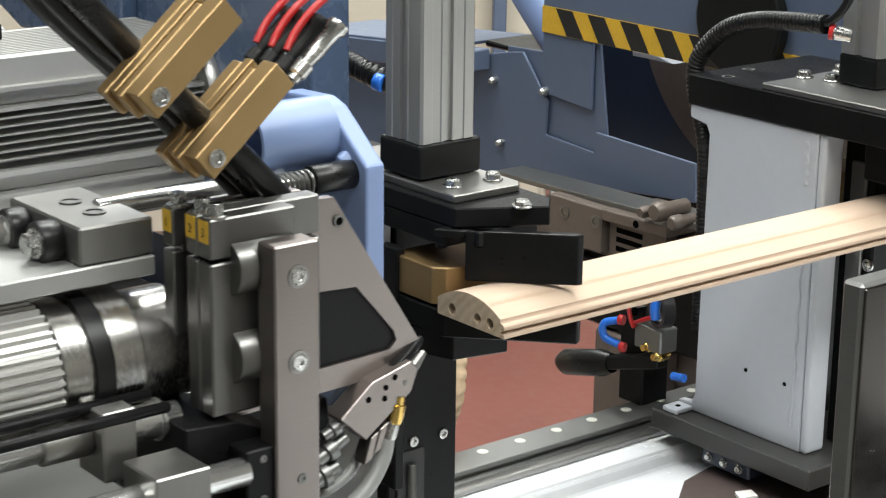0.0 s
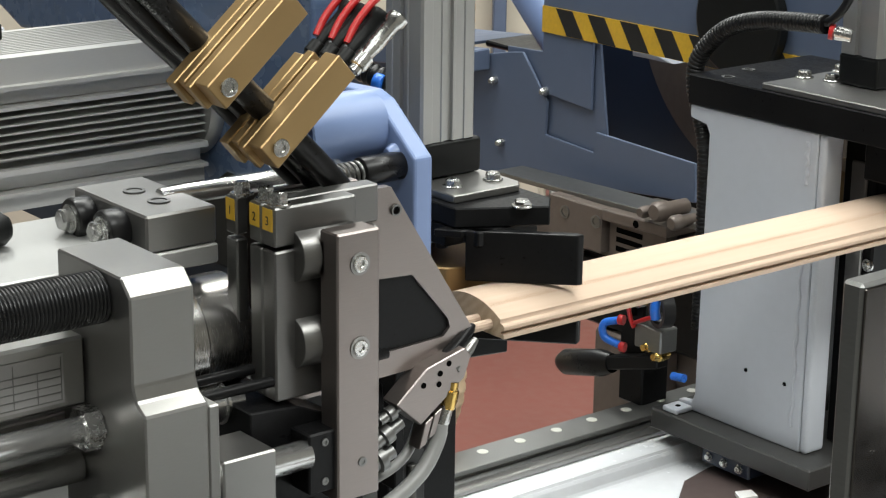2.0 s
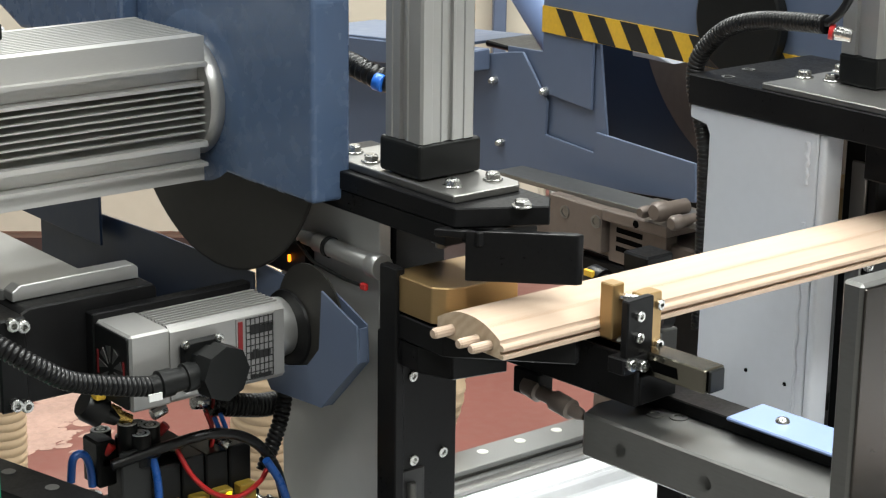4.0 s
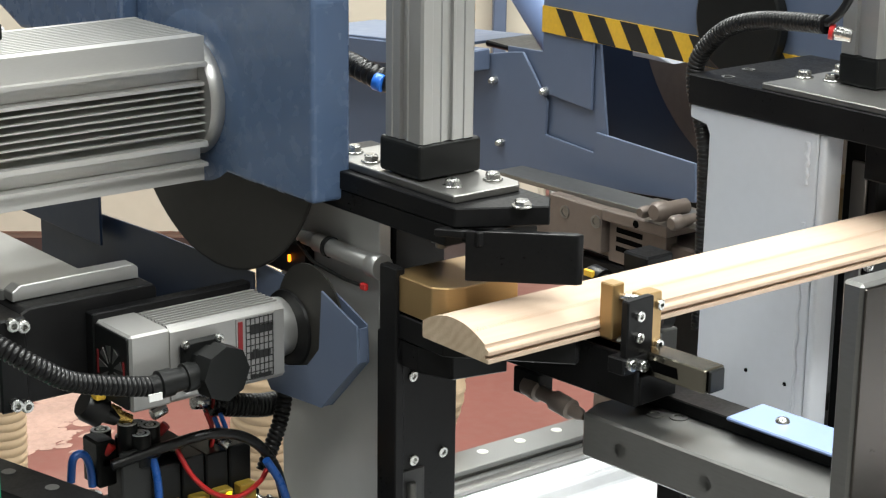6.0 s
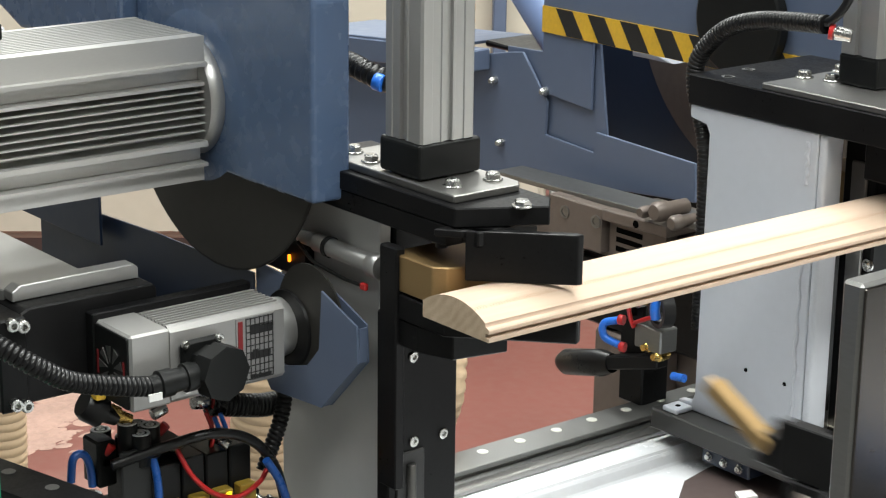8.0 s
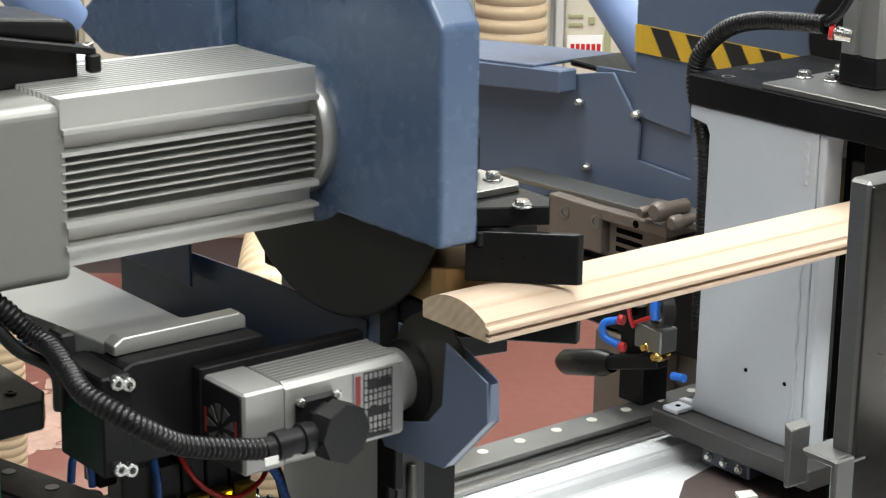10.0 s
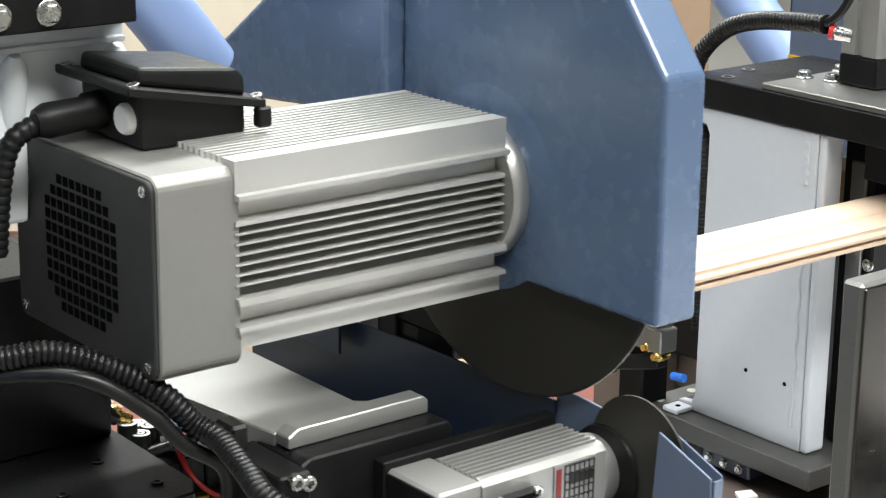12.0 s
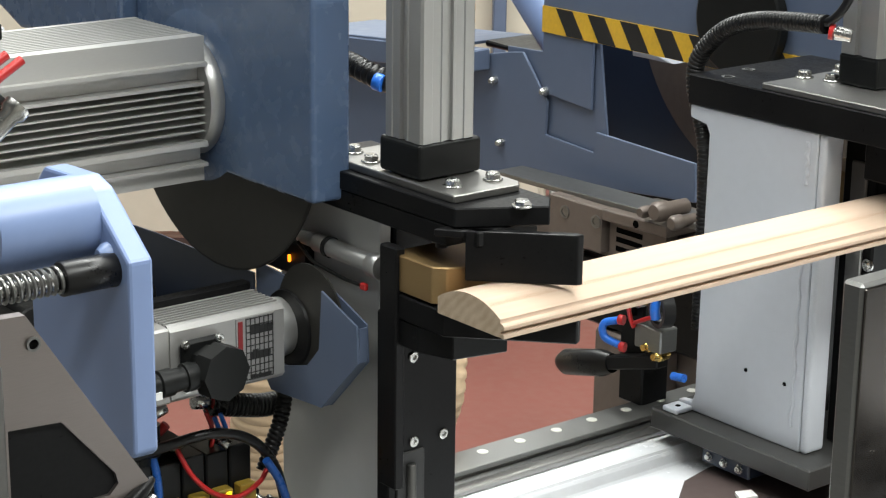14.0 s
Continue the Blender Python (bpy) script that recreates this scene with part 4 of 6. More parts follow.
# ---- saw unit, drawn at its rest place ----
def saw_unit():
    t = thing("saw_unit", (-0.1, 0.42, 0.86), "blue guarded circular saw unit with finned aluminium motors", "saw unit")
    # main motor body: finned square extrusion along x
    YF, YB, Z0, Z1 = 0.366, 0.486, 1.000, 1.126
    bm = BM()
    pr = [(YF + 0.004, Z0), (YB - 0.004, Z0)]
    pr += [(YB, Z0 + 0.004), (YB, Z1 - 0.004), (YB - 0.004, Z1)]
    k = YB - 0.012
    while k > YF + 0.014:        # cooling fins of the top
        pr += [(k, Z1), (k, Z1 - 0.008), (k - 0.0042, Z1 - 0.008), (k - 0.0042, Z1)]
        k -= 0.0068
    pr += [(YF + 0.002, Z1)]
    # front side from top to bottom: broad flange, rib, thin fins, rib, foot
    for z, out in ((1.126, 0), (1.1045, 0.0), (1.1040, -0.005), (1.1005, -0.005), (1.1000, 0.010), (1.0870, 0.010), (1.0865, -0.001), (1.0835, -0.001), (1.0830, 0.024)):
        pr.append((YF + out, z))
    z = 1.0790
    for k in range(6):
        pr += [(YF + 0.024, z), (YF - 0.0005, z - 0.0003), (YF - 0.0005, z - 0.0016), (YF + 0.024, z - 0.002)]
        z -= 0.0068
    for z, out in ((1.0360, 0.024), (1.0355, -0.003), (1.0310, -0.004), (1.0305, 0.010), (1.0170, 0.010), (1.0165, -0.003), (1.0135, -0.003), (1.0130, 0.004), (1.0020, 0.004)):
        pr.append((YF + out, z))
    prism(bm, pr, "x", -0.250, -0.027, 0.0)
    motor = part("motor_body", bm, CAST, t, "finned cast aluminium motor body")
    bm = BM()
    lathe(bm, (-0.028, 0.404, 1.068), (-0.0150, 0.404, 1.068), [(0, 0.049), (0.25, 0.0515), (0.9, 0.0520), (1, 0.051)], 72)
    part("flange", bm, ALU, t, "round aluminium flange")
    # fan housing with black grille cover
    bm = BM()
    prism(bm, rounded(YF + 0.001, 0.552, 0.989, 1.122, 0.010, 5), "x", -0.306, -0.246, 0.0012)
    part("fan_housing", bm, FAN, t, "grey cast fan housing")
    bm = BM()
    prism(bm, rounded(YF + 0.0025, 0.551, 0.9905, 1.120, 0.008, 5), "x", -0.3095, -0.3060, 0.0008)
    g = part("fan_cover", bm, FANPL, t, "black plastic fan cover with square grille")
    # black squares laid on the cover paint the dark of its openings
    yc, zc, hole = 0.460, 1.055, None
    for iy in range(-6, 7):
        for iz in range(-6, 7):
            y, z = yc + iy * 0.0088, zc + iz * 0.0088
            if math.hypot(y - yc, z - zc) < 0.0515:
                if hole is None:
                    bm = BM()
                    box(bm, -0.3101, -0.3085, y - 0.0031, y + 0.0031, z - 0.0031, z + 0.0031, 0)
                    hole, y_first, z_first = part("grille_hole_shade", bm, HOLESHADE, g), y, z
                else:
                    twin = new("grille_hole_shade", hole.data)
                    twin.parent = g
                    twin["at"] = g["at"]
                    twin.location = (0, y - y_first, z - z_first)
    for y, z in ((0.377, 1.113), (0.377, 0.998), (0.543, 1.113), (0.543, 0.998)):
        socket_screw(g, (-0.3095, y, z), (-1, 0, 0), 0.0038, 0.0016)
    # terminal box on the motor
    bm = BM()
    prism(bm, [(-0.276, 1.1225), (-0.278, 1.163), (-0.197, 1.1475), (-0.197, 1.1225)], "y", 0.434, 0.512, 0.003, 2)
    tb = part("terminal_box", bm, BLACKPL, t, "black plastic terminal box")
    bm = BM()
    prism(bm, [(-0.292, 1.1625), (-0.292, 1.1690), (-0.188, 1.1490), (-0.188, 1.1425)], "y", 0.422, 0.520, 0.0012)
    prism(bm, [(-0.280, 1.1660), (-0.278, 1.1780), (-0.205, 1.1700), (-0.198, 1.1640), (-0.197, 1.150)], "y", 0.432, 0.510, 0.004, 3)
    box(bm, -0.1955, -0.1850, 0.4195, 0.4285, 1.1300, 1.1440, 0.0015)
    part("lid", bm, BLACKPL, tb)
    for x, y, z in ((-0.286, 0.427, 1.1675), (-0.193, 0.427, 1.150), (-0.286, 0.514, 1.1675)):
        socket_screw(tb, (x, y, z), (-0.2, 0, 1), 0.0046, 0.0022)
    bm = BM()
    lathe(bm, (-0.2765, 0.450, 1.142), (-0.2825, 0.450, 1.142), [(0, 0.0105), (0.6, 0.0105), (1, 0.009)], 28)
    part("plug", bm, LABEL, tb, "round white blanking plug")
    bm = BM()
    lathe(bm, (-0.276, 0.486, 1.142), (-0.322, 0.492, 1.137), [(0, 0.013), (0.25, 0.013), (0.3, 0.011), (0.85, 0.012), (1, 0.009)], 24)
    hose(bm, [(-0.320, 0.492, 1.137), (-0.338, 0.494, 1.126), (-0.346, 0.496, 1.10), (-0.350, 0.50, 1.05)], 0.0075, 0.003, 12, 0.001)
    part("cable_gland", bm, BLACKPL, tb)
    # saw guard: sheet box, open below
    bm = BM()
    gp = [(0.225, 1.006), (0.225, 1.173), (0.345, 1.325), (0.502, 1.325), (0.502, 1.006), (0.36, 1.006)]
    prism(bm, gp, "x", -0.014, 0.024, 0.004, 3)
    sg = part("saw_guard", bm, BLUE, t, "blue painted sheet steel saw guard")
    bm = BM()
    lathe(bm, (-0.0138, 0.402, 1.068), (-0.0152, 0.402, 1.068), [(0, 0.076), (0.4, 0.071), (0.8, 0.064), (1, 0.058)], 72)
    part("pressed_ring", bm, BLUE, sg)
    bm = BM()
    prism(bm, [(0.5035, 1.10), (0.5035, 1.28), (0.55, 1.255), (0.67, 1.168), (0.758, 1.107), (0.70, 1.085)], "x", -0.030, 0.05, 0.004, 2)
    part("dust_chute", bm, BLUE, t, "blue painted dust chute")
    bm = BM()
    lathe(bm, (-0.0016, 0.3895, 1.0725), (0.0016, 0.3895, 1.0725), [(0, 0.157), (0.2, 0.159), (0.8, 0.159), (1, 0.157)], 128, False)
    part("saw_blade", bm, BLADE, t, "dark spinning saw blade")
    # carriage below: cast arm, upright block
    bm = BM()
    prism(bm, [(-0.222, 0.3665), (-0.118, 0.3665), (-0.143, 0.386), (-0.143, 0.60), (-0.262, 0.60), (-0.240, 0.50)], "z", 0.916, 0.937, 0.001)
    part("saddle", bm, ALU, t, "machined aluminium saddle")
    bm = BM()
    prism(bm, [(-0.222, 0.9305), (-0.222, 0.9385), (-0.214, 0.9435), (-0.110, 0.9435), (-0.106, 0.940), (-0.106, 0.9305)], "y", 0.350, 0.366, 0.0008)
    part("saddle_lip", bm, ALU, t)
    bm = BM()
    prism(bm, [(-0.226, 0.850), (-0.226, 0.926), (-0.218, 0.9302), (-0.104, 0.9302), (-0.100, 0.926), (-0.100, 0.86), (-0.16, 0.85)], "y", 0.330, 0.385, 0.0015)
    part("upright_block", bm, BLACK, t, "black steel upright block")
    bm = BM()
    box(bm, -0.251, -0.2265, 0.318, 0.385, 0.850, 0.928, 0.0015)
    cb = part("clamp_plate", bm, BLACK, t)
    for z in (0.924, 0.857):
        for dx in (0.0, 0.009):
            socket_screw(cb, (-0.240 + dx, 0.318, z - dx * 0.3), (0, -1, 0), 0.0055, 0.006)
    bm = BM()
    box(bm, -0.168, -0.015, 0.318, 0.330, 0.862, 0.9185, 0.001)
    part("motor_plate", bm, BLACK, t)
    # small scoring motor
    bm = BM()
    pr = [(0.264, 0.852), (0.268, 0.848), (0.318, 0.848), (0.318, 0.911), (0.312, 0.914)]
    y = 0.3085
    while y > 0.272:
        pr += [(y, 0.914), (y - 0.0004, 0.9065), (y - 0.0034, 0.9065), (y - 0.0038, 0.914)]
        y -= 0.0056
    pr += [(0.268, 0.913), (0.264, 0.909)]
    prism(bm, pr, "x", -0.128, -0.0175, 0.0)
    box(bm, -0.1645, -0.1275, 0.264, 0.320, 0.848, 0.913, 0.002)
    sm = part("scoring_motor", bm, MOTORGREY, t, "small finned aluminium motor")
    bm = BM()
    prism(bm, rounded(0.266, 0.319, 0.850, 0.911, 0.003, 3), "x", -0.1665, -0.1646, 0.0005)
    ec = part("end_cover", bm, BLACKPL, sm)
    for k in range(9):
        a = tau * k / 9
        bm = BM()
        prism(bm, [(0.2925 + 0.005 * cos(a), 0.879 + 0.005 * sin(a)), (0.2925 + 0.019 * cos(a - 0.2), 0.879 + 0.019 * sin(a - 0.2)), (0.2925 + 0.019 * cos(a + 0.2), 0.879 + 0.019 * sin(a + 0.2))], "x", -0.1672, -0.1660, 0)
        part("fan_slot", bm, GREYSTEEL, ec)
    for y in (0.2705, 0.3125):
        bm = BM()
        box(bm, -0.1671, -0.1660, y, y + 0.0022, 0.870, 0.890, 0)
        part("red_mark", bm, DARKRED, ec)
    bm = BM()
    lathe(bm, (-0.019, 0.290, 0.884), (0.000, 0.290, 0.884), [(0, 0.026), (0.2, 0.027), (0.95, 0.025), (1, 0.022)], 36)
    part("nose", bm, ALU, sm)
    bm = BM()
    box(bm, -0.0355, -0.0165, 0.2655, 0.317, 0.852, 0.9085, 0.002)
    part("end_flange", bm, MOTORGREY, sm)
    # nameplate with rows of fields
    bm = BM()
    box(bm, -0.0655, -0.0275, 0.2628, 0.2641, 0.852, 0.9085, 0)
    npl = part("nameplate", bm, TYPEPLATE, sm, "grey nameplate with dark fields and a red bar")
    bm = BM()
    box(bm, -0.0640, -0.0595, 0.2622, 0.2629, 0.873, 0.9060, 0)
    part("red_bar", bm, DARKRED, npl)
    bm = BM()
    rnd = random.Random(5)
    for k in range(7):       # ruled columns
        x = -0.0565 + k * 0.0044
        box(bm, x, x + 0.0007, 0.2622, 0.2629, 0.8535, 0.9075, 0)
    for k in range(10):      # ruled rows
        z = 0.8535 + k * 0.0059
        box(bm, -0.0565, -0.0294, 0.2620, 0.2628, z, z + 0.0007, 0)
    for z, h in ((0.893, 0.0085), (0.871, 0.0085), (0.8545, 0.0035)):
        x = -0.0525
        while x < -0.0325:
            w = rnd.choice((0.0020, 0.0030, 0.0042))
            box(bm, x, x + w, 0.2617, 0.2626, z, z + h * rnd.choice((0.8, 1.0)), 0)
            x += w + 0.0005
    part("print_block", bm, TAPEBLACK, npl)
    # cable socket on the scoring motor
    bm = BM()
    box(bm, -0.1205, -0.0825, 0.258, 0.2641, 0.858, 0.901, 0.003)
    lathe(bm, (-0.098, 0.264, 0.876), (-0.094, 0.232, 0.876), [(0, 0.019), (0.45, 0.019), (0.5, 0.024), (1, 0.0235)], 8, False)
    cs = part("cable_socket", bm, BLACKPL, sm, "octagonal black cable socket")
    for x, z in ((-0.1175, 0.8985), (-0.0855, 0.8985), (-0.1175, 0.8605)):
        socket_screw(cs, (x, 0.258, z), (0, -1, 0), 0.0036, 0.003)
    bm = BM()
    lathe(bm, (-0.113, 0.246, 0.876), (-0.158, 0.248, 0.874), [(0, 0.010), (0.15, 0.012), (0.3, 0.012), (0.31, 0.0098), (0.55, 0.0098), (0.56, 0.0115), (0.8, 0.0115), (0.82, 0.009), (1, 0.009)], 20)
    part("cable_plug", bm, BLACKPL, cs)
    bm = BM()
    hose(bm, [(-0.152, 0.248, 0.874), (-0.1746, 0.248, 0.8785), (-0.2227, 0.250, 0.8920), (-0.250, 0.250, 0.9085), (-0.2689, 0.260, 0.9225), (-0.2820, 0.285, 0.9340), (-0.2782, 0.315, 0.9419), (-0.2735, 0.350, 0.9490),
               (-0.2806, 0.370, 0.9560), (-0.2989, 0.380, 0.9779), (-0.3236, 0.400, 0.9945), (-0.3524, 0.420, 1.0051), (-0.3816, 0.440, 1.0011), (-0.43, 0.48, 0.99)], 0.0085, 0.0022, 14, 0.0016)
    part("conduit", bm, RUBBER, t, "black corrugated cable conduit")
    bm = BM()
    prism(bm, [(-0.1635, 0.8655), (-0.1515, 0.8655), (-0.1515, 0.8715), (-0.1635, 0.8715)], "y", 0.2375, 0.2392, 0)
    part("cable_tag", bm, LABEL, cs, "small white cable tag")
    # scoring blade and its small blue guard
    bm = BM()
    lathe(bm, (-0.0006, 0.2500, 0.9000), (0.0012, 0.2500, 0.9000), [(0, 0.0475), (1, 0.0475)], 72, False)
    part("scoring_blade", bm, BLADE, t, "small dark scoring blade")
    bm = BM()
    lathe(bm, (0.000, 0.282, 0.884), (-0.003, 0.282, 0.884), [(0, 0.034), (1, 0.033)], 36)
    part("blade_washer", bm, BLACK, t)
    bm = BM()
    gp2 = [(0.225, 0.932), (0.176, 0.914), (0.174, 0.882), (0.226, 0.829), (0.302, 0.823), (0.318, 0.842), (0.29, 0.848), (0.247, 0.861), (0.229, 0.880)]
    prism(bm, gp2, "x", -0.0065, -0.0045, 0.0003)
    prism(bm, [(0.1765, 0.9115), (0.1775, 0.8835), (0.2265, 0.8325), (0.2255, 0.8298), (0.1745, 0.8825), (0.1735, 0.9125)], "x", -0.0045, 0.0038, 0.0003)
    prism(bm, gp2, "x", 0.0038, 0.0055, 0.0003)
    part("scoring_guard", bm, GREYBLUE, t, "folded blue sheet guard")
    bm = BM()
    prism(bm, [(0.2945, 0.875), (0.2945, 0.9255), (0.342, 0.9285), (0.342, 0.875)], "x", 0.0056, 0.0080, 0.0005)
    part("guard_flap", bm, GREYBLUE, t)
    # navy dust trough under the blade
    bm = BM()
    prism(bm, [(0.340, 0.832), (0.340, 0.9180), (0.50, 0.9165), (0.74, 0.9060), (0.74, 0.815)], "x", 0.0026, 0.0046, 0.0004)
    tr = part("trough_side", bm, NAVY, t, "dark navy sheet trough side")
    bm = BM()
    prism(bm, [(0.345, 0.829), (0.74, 0.812), (0.74, 0.815), (0.345, 0.832)], "x", -0.11, 0.0025, 0.0004)
    part("trough_floor", bm, NAVY, t)
    bm = BM()
    prism(bm, [(0.588, 0.887), (0.588, 0.985), (0.78, 0.985), (0.78, 0.887)], "x", -0.012, -0.009, 0.0005)
    part("trough_screen", bm, NAVY, t)
    # dark carriage plate with bolts, and cable bundle
    bm = BM()
    prism(bm, [(-0.222, 0.470), (-0.210, 0.49), (-0.206, 0.68), (-0.42, 0.70), (-0.42, 0.46)], "z", 0.835, 0.860, 0.0015)
    cp = part("carriage_plate", bm, BLACK, t, "black steel carriage plate")
    for x, y in ((-0.235, 0.50), (-0.25, 0.56), (-0.232, 0.63), (-0.29, 0.60), (-0.31, 0.67), (-0.30, 0.52)):
        socket_screw(cp, (x, y, 0.860), (0, 0, 1), 0.0048, 0.0015, BLACK)
    # block drawn large as black fill for the dark behind the fan
    bm = BM()
    box(bm, -0.42, -0.215, 0.60, 0.70, 0.8602, 1.0, 0.002)
    part("rear_block", bm, BLACK, cp)
    bm = BM()
    hose(bm, [(-0.262, 0.362, 0.895), (-0.2662, 0.360, 0.9261), (-0.2892, 0.370, 0.9441), (-0.3075, 0.380, 0.9664), (-0.3438, 0.400, 0.9924), (-0.3821, 0.440, 0.9901), (-0.43, 0.48, 0.98)], 0.0052, 0.004, 12)
    part("cable", bm, RUBBER, t, "thin black cable")
    bm = BM()
    box(bm, -0.2655, -0.2525, 0.350, 0.372, 0.9365, 0.9560, 0.002)
    part("cable_holder", bm, BLACKPL, t)
    # upper carrier seen past the terminal box
    # profile and bracket are coloured whiter to make up for weak light
    bm = BM()
    prism(bm, [(0.515, 1.1795), (0.515, 1.1835), (0.518, 1.1835), (0.518, 1.1935), (0.515, 1.1935), (0.515, 1.1962), (0.56, 1.1962), (0.56, 1.1795)], "x", -0.46, -0.2405, 0.0005)
    part("top_carrier", bm, WHITE, t, "pale slotted carrier profile")
    bm = BM()
    prism(bm, [(-0.60, 1.060), (-0.60, 1.179), (-0.236, 1.179), (-0.236, 1.160), (-0.205, 1.1235), (-0.3065, 1.1235), (-0.3105, 1.060)], "y", 0.530, 0.545, 0.003, 2)
    br = part("carrier_bracket", bm, BEDWHITE, t, "pale cast bracket, whitened against weak light")
    for x in (-0.318, -0.242):
        bm = BM()
        lathe(bm, (x, 0.540, 1.124), (x, 0.524, 1.176), [(0, 0.011), (0.7, 0.010), (0.9, 0.008), (1, 0.004)], 16)
        part("rib", bm, BEDWHITE, br)
    bm = BM()
    box(bm, -0.40, -0.19, 0.532, 0.60, 1.125, 1.14, 0.001)
    part("carrier_shelf", bm, WHITE, t)
    bm = BM()
    box(bm, -0.185, -0.150, 0.487, 0.60, 1.118, 1.128, 0.001)
    part("carrier_foot", bm, WHITE, t)
    bm = BM()
    hose(bm, [(-0.26, 0.63, 1.312), (-0.215, 0.63, 1.257), (-0.177, 0.63, 1.212), (-0.142, 0.63, 1.171), (-0.104, 0.63, 1.123)], 0.026, 0.01, 28)
    part("suction_pipe", bm, LIGHTBLUE, t, "light blue suction pipe")
    bm = BM()
    box(bm, -0.48, -0.245, 0.49, 0.53, 1.1965, 1.25, 0.001)
    tc = part("top_bar", bm, BLACK, t)
    for x in (-0.345, -0.310):
        hex_bolt(tc, (x, 0.49, 1.2085), (0, -1, 0), 0.0062, 0.005)
    return t


saw = saw_unit()
# ---- valve island and hoses under the saw ----
def valve_island():
    t = thing("valve_island", (-0.09, 0.33, 0.0), "black pneumatic valve island with coloured tubes and yellow lamps", "valve island")
    bm = BM()
    box(bm, -0.155, -0.02, 0.30, 0.37, 0.0, 0.735, 0.002)
    part("manifold", bm, BLACKPL, t)
    for k in range(5):
        x = -0.146 + k * 0.0235
        bm = BM()
        box(bm, x, x + 0.0215, 0.298, 0.345, 0.735, 0.782 - 0.002 * (k % 2), 0.0012)
        c = part("valve_coil", bm, BLACKPL, t)
        bm = BM()
        box(bm, x + 0.003, x + 0.019, 0.286, 0.2978, 0.732, 0.749, 0.001)
        part("plug_cap", bm, DULLYELLOW if k else BLACKPL, c, "dark yellow plug cap")
    for x, z in ((-0.088, 0.7465), (-0.064, 0.747)):
        bm = BM()
        box(bm, x, x + 0.005, 0.2842, 0.2862, z - 0.004, z, 0.0005)
        part("signal_lamp", bm, GLOW, t, "small lit yellow lamp")
    # round fittings with pale rings on top
    for x, y, z, r in ((-0.150, 0.345, 0.806, 0.009), (-0.135, 0.330, 0.802, 0.009), (-0.118, 0.340, 0.806, 0.009), (-0.176, 0.320, 0.762, 0.011)):
        bm = BM()
        rod(bm, (x, y, z - 0.03), (x, y, z), r, 20)
        f = part("push_fitting", bm, BLACKPL, t)
        bm = BM()
        ring(bm, (x, y, z - 0.0004), (x, y, z + 0.0006), r * 0.92, r * 0.66, 24)
        ring(bm, (x, y, z - 0.0004), (x, y, z + 0.0007), r * 0.42, r * 0.2, 16)
        part("pale_ring", bm, LABEL, f)
    bm = BM()
    lathe(bm, (-0.180, 0.318, 0.845), (-0.152, 0.313, 0.826), [(0, 0.0115), (0.15, 0.0140), (0.55, 0.0140), (0.56, 0.007), (0.75, 0.0075), (1, 0.006)], 20)
    rg = part("regulator", bm, RUBBER, t, "black regulator knob with yellow mark")
    bm = BM()
    box(bm, -0.176, -0.167, 0.301, 0.312, 0.850, 0.857, 0.001)
    part("yellow_mark", bm, YELLOW, rg)
    bm = BM()
    box(bm, -0.168, -0.15, 0.318, 0.345, 0.765, 0.806, 0.002)
    part("rear_body", bm, BLACKPL, t)
    bm = BM()
    box(bm, -0.165, -0.085, 0.318, 0.350, 0.782, 0.792, 0.002)
    part("top_bar", bm, BLACKPL, t)
    for x, z in ((-0.160, 0.800), (-0.108, 0.806)):
        bm = BM()
        rod(bm, (x, 0.322, z - 0.006), (x + 0.006, 0.318, z + 0.002), 0.0042, 14)
        part("red_fitting", bm, RED, t)
    for x, y, z, r in ((-0.1439, 0.310, 0.8215, 0.0085), (-0.1226, 0.310, 0.8150, 0.0085), (-0.1362, 0.302, 0.8130, 0.0085)):
        bm = BM()
        rod(bm, (x, y, z - 0.028), (x, y, z), r, 20)
        f = part("push_fitting", bm, BLACKPL, t)
        bm = BM()
        ring(bm, (x, y, z - 0.0004), (x, y, z + 0.0006), r * 0.95, r * 0.66, 24)
        ring(bm, (x, y, z - 0.0004), (x, y, z + 0.0007), r * 0.42, r * 0.2, 16)
        part("pale_ring", bm, LABEL, f)
    bm = BM()
    lathe(bm, (-0.160, 0.318, 0.834), (-0.140, 0.312, 0.822), [(0, 0.005), (0.2, 0.0075), (0.5, 0.0075), (0.52, 0.0055), (1, 0.0055)], 14)
    part("brass_fitting", bm, BRASS, t, "brass tube fitting")
    bm = BM()
    box(bm, -0.158, -0.130, 0.296, 0.3005, 0.700, 0.802, 0.0012)
    part("end_block", bm, FANPL, t, "grey black end block")
    for p, q, r in (((-0.119, 0.312, 0.822), (-0.106, 0.312, 0.826), 0.0052), ((-0.110, 0.300, 0.795), (-0.098, 0.300, 0.796), 0.0046), ((-0.062, 0.300, 0.792), (-0.056, 0.292, 0.786), 0.0048)):
        bm = BM()
        rod(bm, p, q, r, 14)
        part("plated_fitting", bm, ZINC, t, "small plated tube fitting")
    for x0, z0 in ((-0.066, 0.812), (-0.058, 0.806), (-0.052, 0.808)):
        bm = BM()
        hose(bm, [(x0, 0.312, z0), (x0 + 0.006, 0.312, z0 - 0.020), (x0 + 0.002, 0.312, z0 - 0.045), (x0 + 0.004, 0.312, z0 - 0.07)], 0.0021, 0.003, 8)
        part("thin_tube", bm, RED if x0 < -0.06 else BLUETUBE, t)
